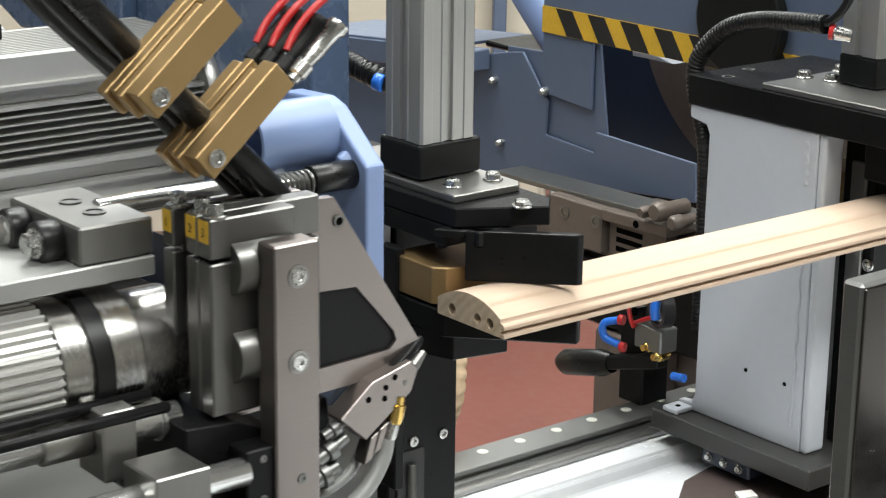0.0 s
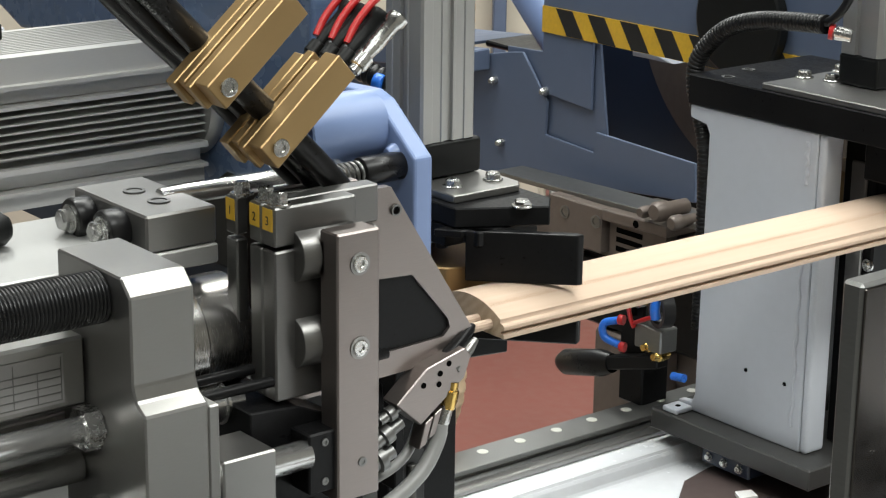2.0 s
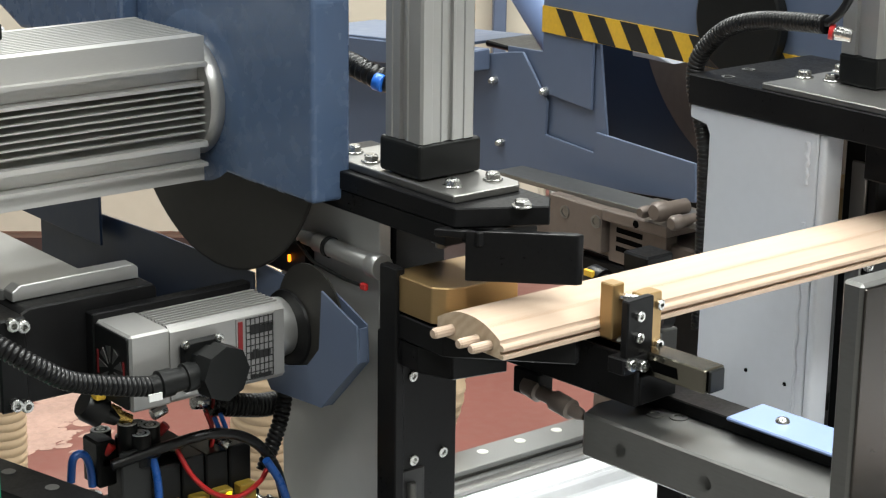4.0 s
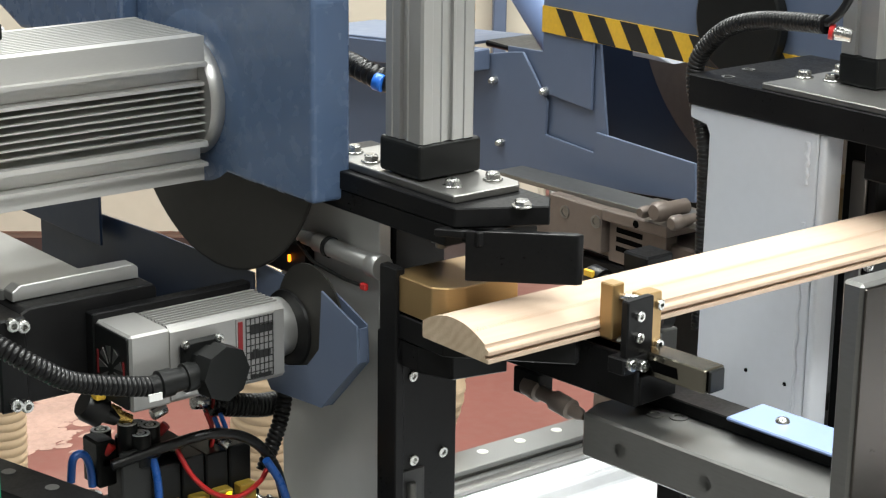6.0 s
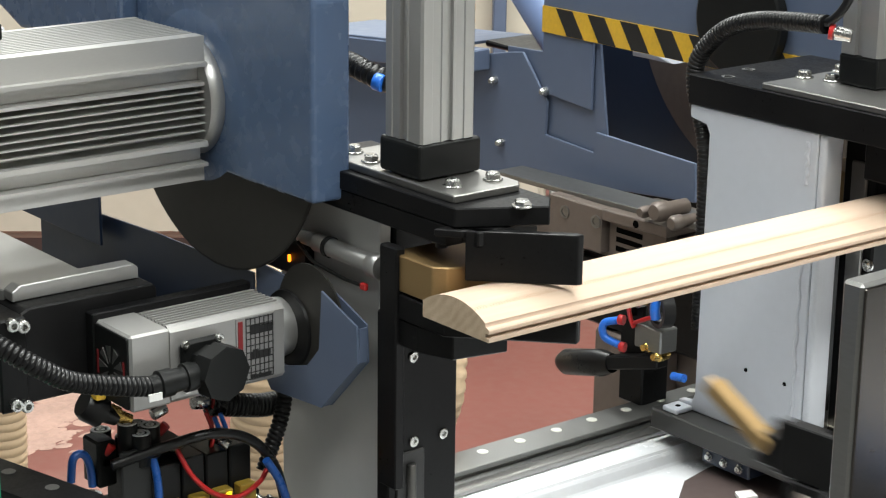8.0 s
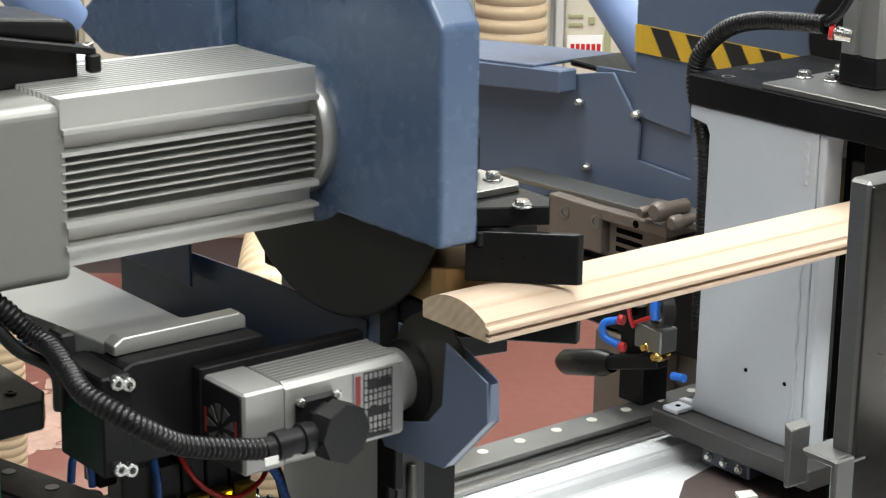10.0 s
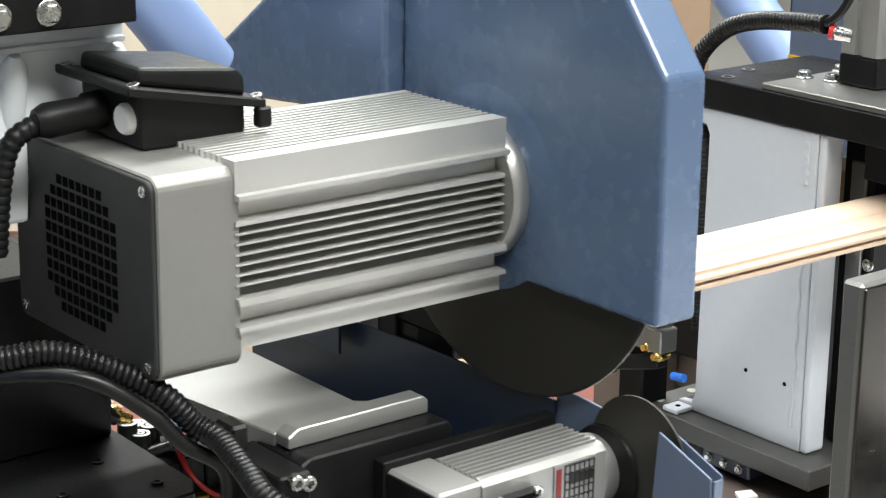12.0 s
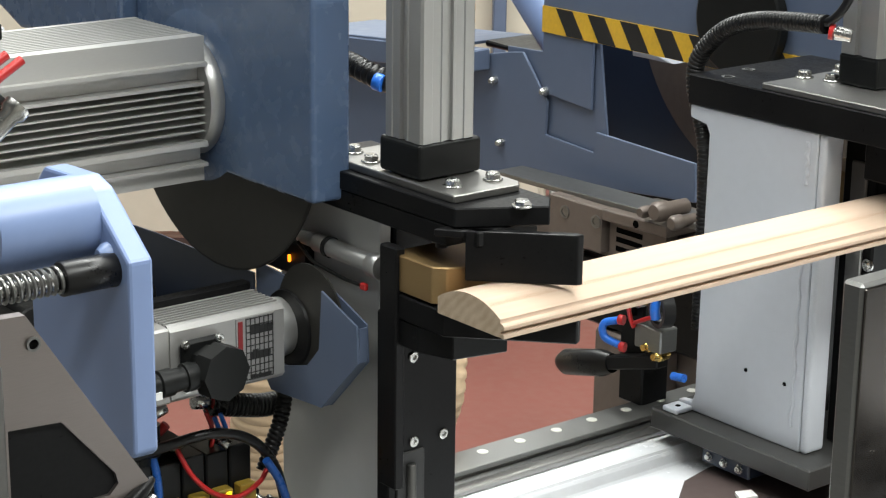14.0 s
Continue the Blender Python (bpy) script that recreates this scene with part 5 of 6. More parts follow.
    # tubes
    for mat, nm, lab, r, pts in (
            (SHADETUBE, "blue_tube", "blue air tube", 0.0042, [(-0.128, 0.297, 0.79), (-0.128, 0.290, 0.77), (-0.128, 0.288, 0.73), (-0.126, 0.289, 0.68)]),
            (SHADETUBE, "blue_tube", "blue air tube", 0.0042, [(-0.19, 0.325, 0.775), (-0.187, 0.325, 0.795), (-0.178, 0.325, 0.797), (-0.172, 0.325, 0.785), (-0.170, 0.325, 0.765)]),
            (RED, "red_tube", "thin red tube", 0.0027, [(-0.105, 0.30, 0.795), (-0.098, 0.286, 0.772), (-0.080, 0.282, 0.752), (-0.055, 0.282, 0.742), (-0.030, 0.286, 0.748), (-0.018, 0.292, 0.756)]),
            (RUBBER, "black_cable", "thick black cable", 0.0055, [(-0.165, 0.30, 0.792), (-0.12, 0.292, 0.800), (-0.075, 0.287, 0.803), (-0.040, 0.285, 0.790), (-0.016, 0.285, 0.762), (-0.004, 0.285, 0.72), (0.0, 0.285, 0.67)]),
            (SHADETUBE, "blue_tube", "blue air tube", 0.0045, [(-0.030, 0.275, 0.772), (-0.016, 0.275, 0.748), (-0.006, 0.275, 0.715), (-0.002, 0.275, 0.67)]),
            (RED, "red_tube", "thin red tube", 0.0022, [(-0.06, 0.335, 0.815), (-0.05, 0.33, 0.80), (-0.052, 0.33, 0.78), (-0.05, 0.33, 0.76)])):
        bm = BM()
        hose(bm, pts, r * 0.85, 0.003, 10)
        part(nm, bm, mat, t, lab)
    bm = BM()
    hose(bm, [(-0.052, 0.330, 0.812), (-0.030, 0.330, 0.806), (0.0, 0.332, 0.798), (0.02, 0.335, 0.795)], 0.011, 0.0022, 14, 0.0015)
    part("conduit", bm, RUBBER, t, "black corrugated conduit")
    bm = BM()
    hose(bm, [(0.018, 0.318, 0.845), (0.018, 0.316, 0.82), (0.012, 0.314, 0.79), (0.0, 0.312, 0.765), (-0.010, 0.31, 0.745)], 0.0075, 0.0022, 12, 0.0012)
    part("conduit", bm, RUBBER, t)
    bm = BM()
    rod(bm, (-0.068, 0.330, 0.817), (-0.050, 0.330, 0.813), 0.0068, 16)
    nk = part("nickel_fitting", bm, ZINC, t, "nickel tube fitting")
    bm = BM()
    rod(bm, (-0.052, 0.330, 0.813), (-0.047, 0.330, 0.812), 0.0085, 16)
    part("red_collar", bm, RED, nk)
    bm = BM()
    rod(bm, (-0.047, 0.329, 0.812), (-0.032, 0.329, 0.808), 0.0062, 14)
    part("blue_stub", bm, BLUETUBE, nk)
    for k in range(4):
        bm = BM()
        lathe(bm, (-0.05 + 0.012 * k, 0.300, 0.735 - 0.004 * k), (-0.044 + 0.012 * k, 0.285, 0.730 - 0.004 * k), [(0, 0.005), (0.4, 0.005), (0.45, 0.0062), (1, 0.0055)], 12)
        part("elbow_fitting", bm, ZINC, t)
    return t


valve_island()


def ribbed_hose(pts, r, label):
    bm = BM()
    hose(bm, pts, r, 0.0060, 28, 0.0020)
    return solo("suction_hose", bm, HOSE, pts[0], label, "hose", "suction hoses")


ribbed_hose([(0.30, 0.785, 0.0), (0.30, 0.782, 0.3), (0.30, 0.775, 0.52), (0.30, 0.765, 0.64), (0.32, 0.79, 0.72), (0.38, 0.86, 0.76), (0.46, 0.96, 0.77)], 0.046, "beige ribbed suction hose standing beside the steel plate")
ribbed_hose([(0.20, 0.46, 0.0), (0.205, 0.455, 0.4), (0.235, 0.445, 0.62), (0.258, 0.412, 0.70), (0.262, 0.400, 0.75), (0.28, 0.43, 0.81), (0.31, 0.52, 0.83)], 0.025, "beige ribbed suction hose behind the clamp slide")
ribbed_hose([(0.15, 1.180, 0.0), (0.15, 1.176, 0.3), (0.15, 1.168, 0.48), (0.15, 1.160, 0.62), (0.17, 1.18, 0.72)], 0.032, "beige ribbed suction hose under the saw")

# dark rail and green box beside the valve island
t = thing("side_rail", (-0.25, 0.3, 0.0), "black side rail with grey caps on a plain leg", "rail")
bm = BM()
prism(bm, [(-0.300, 0.42), (-0.252, 0.42), (-0.196, 0.20), (-0.244, 0.20)], "z", 0.775, 0.798, 0.0015)
part("rail_body", bm, BLACK, t)
bm = BM()
box(bm, -0.27, -0.23, 0.25, 0.35, 0.0, 0.7748, 0.002)
part("leg", bm, GREYSTEEL, t)
for k in range(4):
    bm = BM()
    rod(bm, (-0.258 + 0.0128 * k, 0.375 - 0.05 * k, 0.798), (-0.258 + 0.0128 * k, 0.375 - 0.05 * k, 0.7987), 0.0058, 18, 0.0002)
    part("rail_cap", bm, GREYSTEEL, t)
bm = BM()
box(bm, -0.312, -0.281, 0.262, 0.30, 0.7985, 0.861, 0.003)
solo("green_box", bm, GREEN, (-0.30, 0.28, 0.7985), "green plastic box on the black side rail", "box")

# light blue ducts, pale cabinet and pallet of boards in the hall behind
t = thing("storage_cabinet", (1.35, 3.15, 0.0), "cream painted steel cabinet against the hall wall", "cabinet")
m = Matrix.Translation((1.50, 2.95, 0)) @ Matrix.Rotation(radians(-36), 4, "Z")
for k in range(3):
    bm = BM()
    box(bm, -0.80 + k * 0.56, -0.245 + k * 0.56, 0.0, 0.4, 0.10, 1.9, 0.006, m)
    d = part("cabinet_body", bm, CREAM, t)
    bm = BM()
    box(bm, -0.785 + k * 0.56, -0.262 + k * 0.56, -0.02, -0.001, 0.12, 1.88, 0.004, m)
    part("door", bm, CREAM, d)
bm = BM()
box(bm, -0.80, 0.875, 0.03, 0.38, 0.0, 0.0995, 0.004, m)
part("plinth", bm, GREYSTEEL, t)

t = thing("control_cabinet", m @ Vector((0.99, 0.1, 0.0)), "cream control cabinet with faded printed labels on its front", "cabinet")
bm = BM()
box(bm, 0.908, 1.062, 0.0, 0.25, 0.0, 1.1, 0.004, m)
part("cabinet_body", bm, CREAM, t)
for x0, x1, z0, z1, mt, nm in ((0.918, 0.952, 0.645, 0.652, PALEGREEN, "print_bar"), (0.918, 0.952, 0.624, 0.631, PALEGREEN, "print_bar"), (1.000, 1.050, 0.650, 0.657, PALEGREEN, "print_bar"),
                               (1.000, 1.040, 0.632, 0.639, PALEGREEN, "print_bar"), (0.965, 0.980, 0.630, 0.646, PALEGREEN, "print_bar"), (1.005, 1.020, 0.560, 0.620, PALEGREEN, "print_bar")):
    bm = BM()
    box(bm, x0, x1, -0.0035, 0.0005, z0, z1, 0, m)
    part(nm, bm, mt, t)
bm = BM()
box(bm, 0.915, 1.000, -0.003, 0.0005, 0.555, 0.602, 0, m)
lb = part("paper_label", bm, LABEL, t, "white label with red print")
for k in range(6):
    bm = BM()
    box(bm, 0.924 + 0.0125 * k, 0.933 + 0.0125 * k, -0.0045, -0.0028, 0.560, 0.582, 0, m)
    part("print_bar", bm, RED, lb)
bm = BM()
box(bm, 0.884, 0.904, -0.03, 0.02, 0.0, 1.5, 0.003, m)
solo("steel_post", bm, SUPPORT, m @ Vector((0.894, 0, 0)), "grey steel post beside the cream cabinet", "post")
bm = BM()
box(bm, 0.733, 0.764, -0.08, -0.03, 0.0, 2.4, 0.003, m)
solo("blue_post", bm, GREYBLUE, m @ Vector((0.75, -0.05, 0)), "grey blue steel post before the cream cabinets", "post")
bm = BM()
box(bm, 1.085, 1.262, 0.02, 0.30, 0.0, 0.72, 0.004, m)
solo("cardboard_box", bm, CARTON, m @ Vector((1.17, 0.15, 0)), "tall brown cardboard box standing on the floor", "box")
bm = BM()
box(bm, 1.118, 1.134, -0.03, 0.0, 0.0, 1.2, 0.002, m)
solo("wooden_post", bm, HOSE, m @ Vector((1.126, -0.015, 0)), "thin pale wooden post before the cardboard box", "post")

t = thing("air_duct", (0.26, 1.06, 4.99), "light blue painted duct hanging from the ceiling with a cable", "duct")
bm = BM()
hose(bm, [(0.24, 1.06, 4.99), (0.25, 1.06, 3.0), (0.26, 1.06, 1.5), (0.28, 1.06, 1.2), (0.30, 1.05, 1.02)], 0.036, 0.02, 28)
part("pipe", bm, LIGHTBLUE, t)
bm = BM()
hose(bm, [(0.20, 0.62, 1.055), (0.20, 0.58, 1.060), (0.20, 0.52, 1.064), (0.20, 0.469, 1.061), (0.20, 0.442, 1.057), (0.21, 0.418, 1.050), (0.235, 0.405, 1.043)], 0.0115, 0.0035, 18, 0.0026)
part("conduit", bm, RUBBER, t, "black corrugated conduit")
bm = BM()
rod(bm, (0.196, 0.4245, 1.0520), (0.200, 0.4165, 1.0500), 0.0085, 16)
part("blue_joint", bm, BLUETUBE, t)
# ---- doweling head, drawn where it meets the board's end ----
def doweling_head():
    t = thing("doweling_head", (-0.2, 0.0, 0.87), "machined steel doweling head with brass clamps and black feed hoses", "doweling head")
    # side plate with a window
    bm = BM()
    outer = [(-0.200, 1.083), (-0.098, 1.079), (-0.024, 0.963), (-0.022, 0.958), (-0.052, 0.947), (-0.082, 0.941), (-0.200, 0.938)]
    inner = [(-0.112, 1.014), (-0.079, 1.012), (-0.046, 0.973), (-0.044, 0.966), (-0.050, 0.960), (-0.112, 0.958)]
    ov = [bm.verts.new((x, 0.009, z)) for x, z in outer]
    iv = [bm.verts.new((x, 0.009, z)) for x, z in inner]
    es = [bm.edges.new((v[k], v[(k + 1) % len(v)])) for v in (ov, iv) for k in range(len(v))]
    g = bmesh.ops.triangle_fill(bm, use_beauty=True, edges=es, normal=(0, -1, 0))
    fs = [f for f in g["geom"] if isinstance(f, bmesh.types.BMFace)]
    ex = bmesh.ops.extrude_face_region(bm, geom=fs)
    bmesh.ops.translate(bm, verts=[v for v in ex["geom"] if isinstance(v, bmesh.types.BMVert)], vec=(0, 0.008, 0))
    bmesh.ops.recalc_face_normals(bm, faces=bm.faces)
    part("side_plate", bm, PLATE, t, "brushed steel side plate with a window")
    # black sheet closes the window and stands for the shade behind it
    bm = BM()
    prism(bm, [(-0.115, 1.018), (-0.076, 1.016), (-0.041, 0.972), (-0.041, 0.962), (-0.049, 0.957), (-0.115, 0.955)], "y", 0.0118, 0.0138, 0.0002)
    part("window_shade_sheet", bm, BLACK, t, "black sheet standing for the dark of the window")
    bm = BM()
    prism(bm, [(-0.20, 1.083), (-0.104, 1.079), (-0.06, 1.005), (-0.2, 1.0)], "y", 0.040, 0.048, 0.0008)
    part("rear_plate", bm, PLATE, t)
    for x0, x1, y in ((-0.19, -0.11, 0.019), (-0.19, -0.115, 0.027)):
        bm = BM()
        prism(bm, [(x0, 1.0835), (x1, 1.0805), (x1, 1.072), (x0, 1.072)], "y", y, y + 0.006, 0.0006)
        part("top_strip", bm, STEEL, t)
    bm = BM()
    ring(bm, (-0.0945, 0.0088, 1.062), (-0.0945, 0.0070, 1.062), 0.0042, 0.003, 20)
    part("threaded_hole", bm, GREYSTEEL, t)
    bm = BM()
    rod(bm, (-0.0945, 0.0086, 1.062), (-0.0945, 0.0080, 1.062), 0.0031, 16, 0.0001)
    part("hole_bottom_shade", bm, HOLESHADE, t)
    # front post
    bm = BM()
    box(bm, -0.186, -0.1515, -0.050, -0.030, 0.885, 1.072, 0.0012)
    box(bm, -0.186, -0.1515, -0.036, 0.009, 1.040, 1.0655, 0.0012)
    po = part("front_post", bm, PLATE, t, "ground steel post with countersunk screws")
    for z in (1.050, 0.992):
        bm = BM()
        ring(bm, (-0.168, -0.0508, z), (-0.168, -0.0495, z), 0.0078, 0.0058, 28)
        part("countersink", bm, STEEL, po)
        socket_screw(po, (-0.168, -0.0500, z), (0, -1, 0), 0.0058, 0.0018)
    socket_screw(po, (-0.166, -0.0500, 0.9105), (0, -1, 0), 0.0034, 0.0008, GREYSTEEL)
    # guide columns between post and blocks
    for z in (1.053, 0.993):
        bm = BM()
        rod(bm, (-0.200, -0.0150, z), (-0.1525, -0.0150, z), 0.0185, 48)
        part("guide_column", bm, CARRIER, t, "thick ground guide column")
    # numbered carrier blocks, one behind the other
    for x0, x1, y0, y1, num, zb, zg, zt in ((-0.217, -0.2075, 0.0215, 0.0350, "1", 0.967, 1.058, 1.0865), (-0.2155, -0.120, -0.0060, 0.0085, "2", 0.955, 1.0585, 1.0880), (-0.2155, -0.150, -0.0215, -0.0068, "3", 0.955, 1.0585, 1.0880)):
        bm = BM()
        box(bm, x0, x1, y0, y1, zb, zg, 0.0012)
        b = part("carrier_block", bm, CARRIER, t, "ground steel carrier block")
        bm = BM()
        box(bm, x0, x1, y0, y1, zg + 0.0028, zt, 0.0012)
        c = part("block_cap", bm, CARRIER, t)
        bm = BM()
        box(bm, x0 - 0.0006, x0 + 0.0005, y0 + 0.0020, y1 - 0.0015, zt - 0.0160, zt - 0.0012, 0)
        lb = part("number_label", bm, YELLOW, c, "yellow number label")
        cu = bpy.data.curves.new("numeral", "FONT")
        cu.body, cu.size, cu.extrude, cu.align_x = num, 0.0085, 0.0001, "CENTER"
        tmp = bpy.data.objects.new("numeral", cu)
        me = bpy.data.meshes.new_from_object(tmp)
        bpy.data.objects.remove(tmp)
        me.materials.append(TAPEBLACK)
        tx = new("numeral", me)
        tx.parent = lb
        tx["at"] = lb["at"]
        tx.matrix_basis = pose(x0 - 0.0009 - lb["at"][0], (y0 + y1) / 2 - lb["at"][1], zt - 0.0122 - lb["at"][2], 90, 0, -90)
        hex_bolt(c, (x0 + 0.009, (y0 + y1) / 2, zt), (0, 0, 1), 0.0055, 0.0075)
    # bridge block with rubber buffers
    bm = BM()
    box(bm, -0.2735, -0.2195, 0.042, 0.140, 1.0522, 1.078, 0.0015)
    br = part("bridge_block", bm, STEEL, t, "grey steel bridge block")
    for y in (0.072, 0.105):
        bm = BM()
        ring(bm, (-0.246, y, 1.0775), (-0.246, y, 1.0792), 0.0078, 0.0055, 24)
        rod(bm, (-0.246, y, 1.0778), (-0.246, y, 1.0784), 0.0057, 18, 0.0001)
        part("screw", bm, GREYSTEEL, br)
    for y, z in ((0.074, 1.0635), (0.118, 1.0625)):
        bm = BM()
        lathe(bm, (-0.2735, y, z), (-0.2885, y, z), [(0, 0.0135), (0.1, 0.0145), (0.9, 0.0145), (1, 0.0135)], 28)
        part("buffer", bm, RUBBER, br, "black rubber buffer")
        hex_bolt(br, (-0.2885, y, z), (-1, 0, 0), 0.0072, 0.007)
    bm = BM()
    box(bm, -0.52, -0.2195, 0.040, 0.165, 1.0385, 1.0520, 0.0012)
    part("carrier_plate", bm, ALU, t, "machined aluminium carrier plate")
    # spindle motor
    bm = BM()
    n = 84
    pr = []
    for k in range(n):
        a = tau * k / n
        rr = 0.0462 if k % 2 else 0.0425
        pr.append((0.058 + rr * cos(a - 0.022), 0.985 + rr * sin(a - 0.022)))
        pr.append((0.058 + rr * cos(a + 0.022), 0.985 + rr * sin(a + 0.022)))
    prism(bm, pr, "x", -0.52, -0.303, 0.0)
    part("motor_body", bm, CAST, t, "round finned aluminium spindle motor")
    bm = BM()
    lathe(bm, (-0.303, 0.058, 0.985), (-0.205, 0.058, 0.985), [(0, 0.040), (0.02, 0.0445), (0.22, 0.0445), (0.221, 0.0440), (0.36, 0.0440), (0.361, 0.0475), (0.58, 0.0475), (0.60, 0.0455), (0.62, 0.0395), (1, 0.0395)], 128, False)
    part("spindle_housing", bm, TURNED, t, "turned steel spindle housing")
    bm = BM()
    ring(bm, (-0.281, 0.058, 0.985), (-0.2685, 0.058, 0.985), 0.0478, 0.043, 64)
    part("seal_ring", bm, RUBBER, t, "black seal ring")
    # upper guide rod with spring
    bm = BM()
    rod(bm, (-0.235, 0.090, 1.0745), (-0.085, 0.090, 1.0740), 0.0072, 24)
    part("stop_rod", bm, CHROME, t, "polished guide rod")
    # lower guide rods
    for y, z, x1 in ((0.010, 0.951, -0.225), (-0.040, 0.922, -0.204)):
        bm = BM()
        rod(bm, (-0.62, y, z), (x1, y, z), 0.0098, 24)
        part("guide_rod", bm, CHROME, t, "polished lower guide rod")
    for x0, x1, y0, y1, z0, z1 in ((-0.291, -0.267, -0.012, 0.022, 0.925, 0.972), (-0.283, -0.243, -0.062, -0.020, 0.890, 0.942)):
        bm = BM()
        box(bm, x0, x1, y0, y1, z0, z1, 0.0012)
        part("rod_block", bm, STEEL, t, "steel rod clamp block")
    bm = BM()
    lathe(bm, (-0.268, 0.010, 0.951), (-0.2390, 0.010, 0.951), [(0, 0.0125), (0.9, 0.0125), (0.92, 0.0145), (1, 0.0145)], 28)
    part("bearing_sleeve", bm, CHROME, t, "polished bearing sleeve")
    bm = BM()
    lathe(bm, (-0.326, 0.010, 0.951), (-0.2915, 0.010, 0.951), [(0, 0.0115), (0.04, 0.0125), (0.96, 0.0125), (1, 0.0115)], 28)
    part("bearing_sleeve", bm, STEEL, t, "grey bearing sleeve")
    # black lower body
    bm = BM()
    prism(bm, [(-0.238, 0.953), (-0.20, 0.950), (-0.165, 0.935), (-0.165, 0.830), (-0.215, 0.830), (-0.238, 0.90)], "y", -0.024, 0.05, 0.001)
    lbk = part("lower_body", bm, BLACK, t, "black lower body")
    # black filler stands for the dark behind hoses and fittings
    bm = BM()
    prism(bm, [(-0.1645, 0.935), (-0.095, 0.930), (-0.090, 0.885), (-0.12, 0.830), (-0.1645, 0.830)], "y", 0.022, 0.05, 0.001)
    part("rear_body", bm, BLACK, t)
    bm = BM()
    box(bm, -0.62, -0.2385, -0.075, 0.20, 0.868, 0.886, 0.0015)
    part("base_slab", bm, GREYSTEEL, t, "oily dark base slab")
    bm = BM()
    box(bm, -0.60, -0.48, -0.04, 0.08, 0.0, 0.8675, 0.003)
    part("column", bm, BLACK, t, "black support column")
    bm = BM()
    lathe(bm, (-0.335, 0.118, 1.064), (-0.385, 0.118, 1.064), [(0, 0.008), (0.1, 0.0115), (0.35, 0.0115), (0.37, 0.0085), (0.6, 0.0085), (0.62, 0.012), (1, 0.012)], 20)
    hose(bm, [(-0.384, 0.118, 1.064), (-0.42, 0.118, 1.064), (-0.47, 0.12, 1.07)], 0.009, 0.0024, 14, 0.0014)
    part("cable_plug", bm, BLACKPL, t, "black cable plug")
    for z in (0.928, 0.905):
        socket_screw(lbk, (-0.2, -0.024, z), (0, -1, 0), 0.0032, 0.001)
    bm = BM()
    box(bm, -0.2065, -0.1790, -0.046, -0.0242, 0.894, 0.937, 0.0012)
    rh = part("rod_housing", bm, BLACK, t, "black rod housing")
    for z in (0.930, 0.902):
        socket_screw(rh, (-0.194, -0.046, z), (0, -1, 0), 0.0028, 0.001, GREYSTEEL)
    # glue nozzle block at the tip
    bm = BM()
    prism(bm, [(-0.102, 0.922), (-0.075, 0.944), (-0.040, 0.953), (-0.034, 0.946), (-0.040, 0.930), (-0.080, 0.902)], "y", -0.004, 0.014, 0.0008)
    nz = part("nozzle_block", bm, PLATE, t, "milled nozzle block")
    # black discs paint the dark of the nozzle's bores
    for x, z in ((-0.063, 0.938), (-0.064, 0.930), (-0.078, 0.932), (-0.055, 0.944)):
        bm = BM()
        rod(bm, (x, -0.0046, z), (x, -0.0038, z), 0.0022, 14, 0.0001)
        part("hole", bm, HOLESHADE, nz)
    bm = BM()
    lathe(bm, (-0.050, 0.005, 0.945), (-0.0195, 0.012, 0.962), [(0, 0.006), (0.6, 0.0052), (0.9, 0.0035), (1, 0.002)], 18)
    part("tip", bm, BLACK, nz, "black nozzle tip")
    bm = BM()
    lathe(bm, (-0.048, 0.0, 0.937), (-0.022, 0.006, 0.953), [(0, 0.005), (0.7, 0.0045), (1, 0.0025)], 16)
    part("steel_tip", bm, STEEL, nz)
    bm = BM()
    for k in range(3):
        x = -0.075 + k * 0.0085
        prism(bm, [(x, 0.902 + k * 0.005), (x + 0.007, 0.906 + k * 0.005), (x + 0.001, 0.886 + k * 0.006), (x - 0.006, 0.883 + k * 0.006)], "y", -0.003, 0.010, 0.0005)
    part("finger", bm, PLATE, nz)
    bm = BM()
    lathe(bm, (-0.049, 0.0, 0.928), (-0.053, 0.0, 0.908), [(0, 0.0055), (0.3, 0.0055), (0.32, 0.0068), (0.7, 0.0068), (1, 0.0055)], 16)
    part("brass_fitting", bm, BRASS, nz, "brass hose fitting")
    bm = BM()
    lathe(bm, (-0.054, 0.0, 0.908), (-0.060, 0.0, 0.894), [(0, 0.0055), (0.6, 0.006), (1, 0.005)], 12)
    part("hose_nut", bm, ZINC, nz)
    bm = BM()
    hose(bm, [(-0.059, 0.0, 0.897), (-0.064, -0.002, 0.884), (-0.082, -0.006, 0.866), (-0.115, -0.01, 0.852), (-0.16, -0.012, 0.845), (-0.24, -0.01, 0.84)], 0.0058, 0.003, 14)
    part("glue_hose", bm, GREYHOSE, t, "grey glue hose")
    bm = BM()
    hose(bm, [(-0.064, 0.015, 0.90), (-0.085, 0.012, 0.872), (-0.13, 0.008, 0.862), (-0.2, 0.008, 0.855)], 0.0040, 0.003, 12)
    part("thin_hose", bm, GREYHOSE, t)
    for x0, z0, x1, z1, r in ((-0.112, 0.910, -0.090, 0.918, 0.004), (-0.118, 0.893, -0.092, 0.905, 0.0055), (-0.122, 0.878, -0.100, 0.885, 0.007)):
        bm = BM()
        lathe(bm, (x0, 0.004, z0), (x1, 0.004, z1), [(0, r), (0.3, r), (0.35, r * 1.4), (0.6, r * 1.4), (0.65, r * 0.8), (1, r * 0.8)], 14)
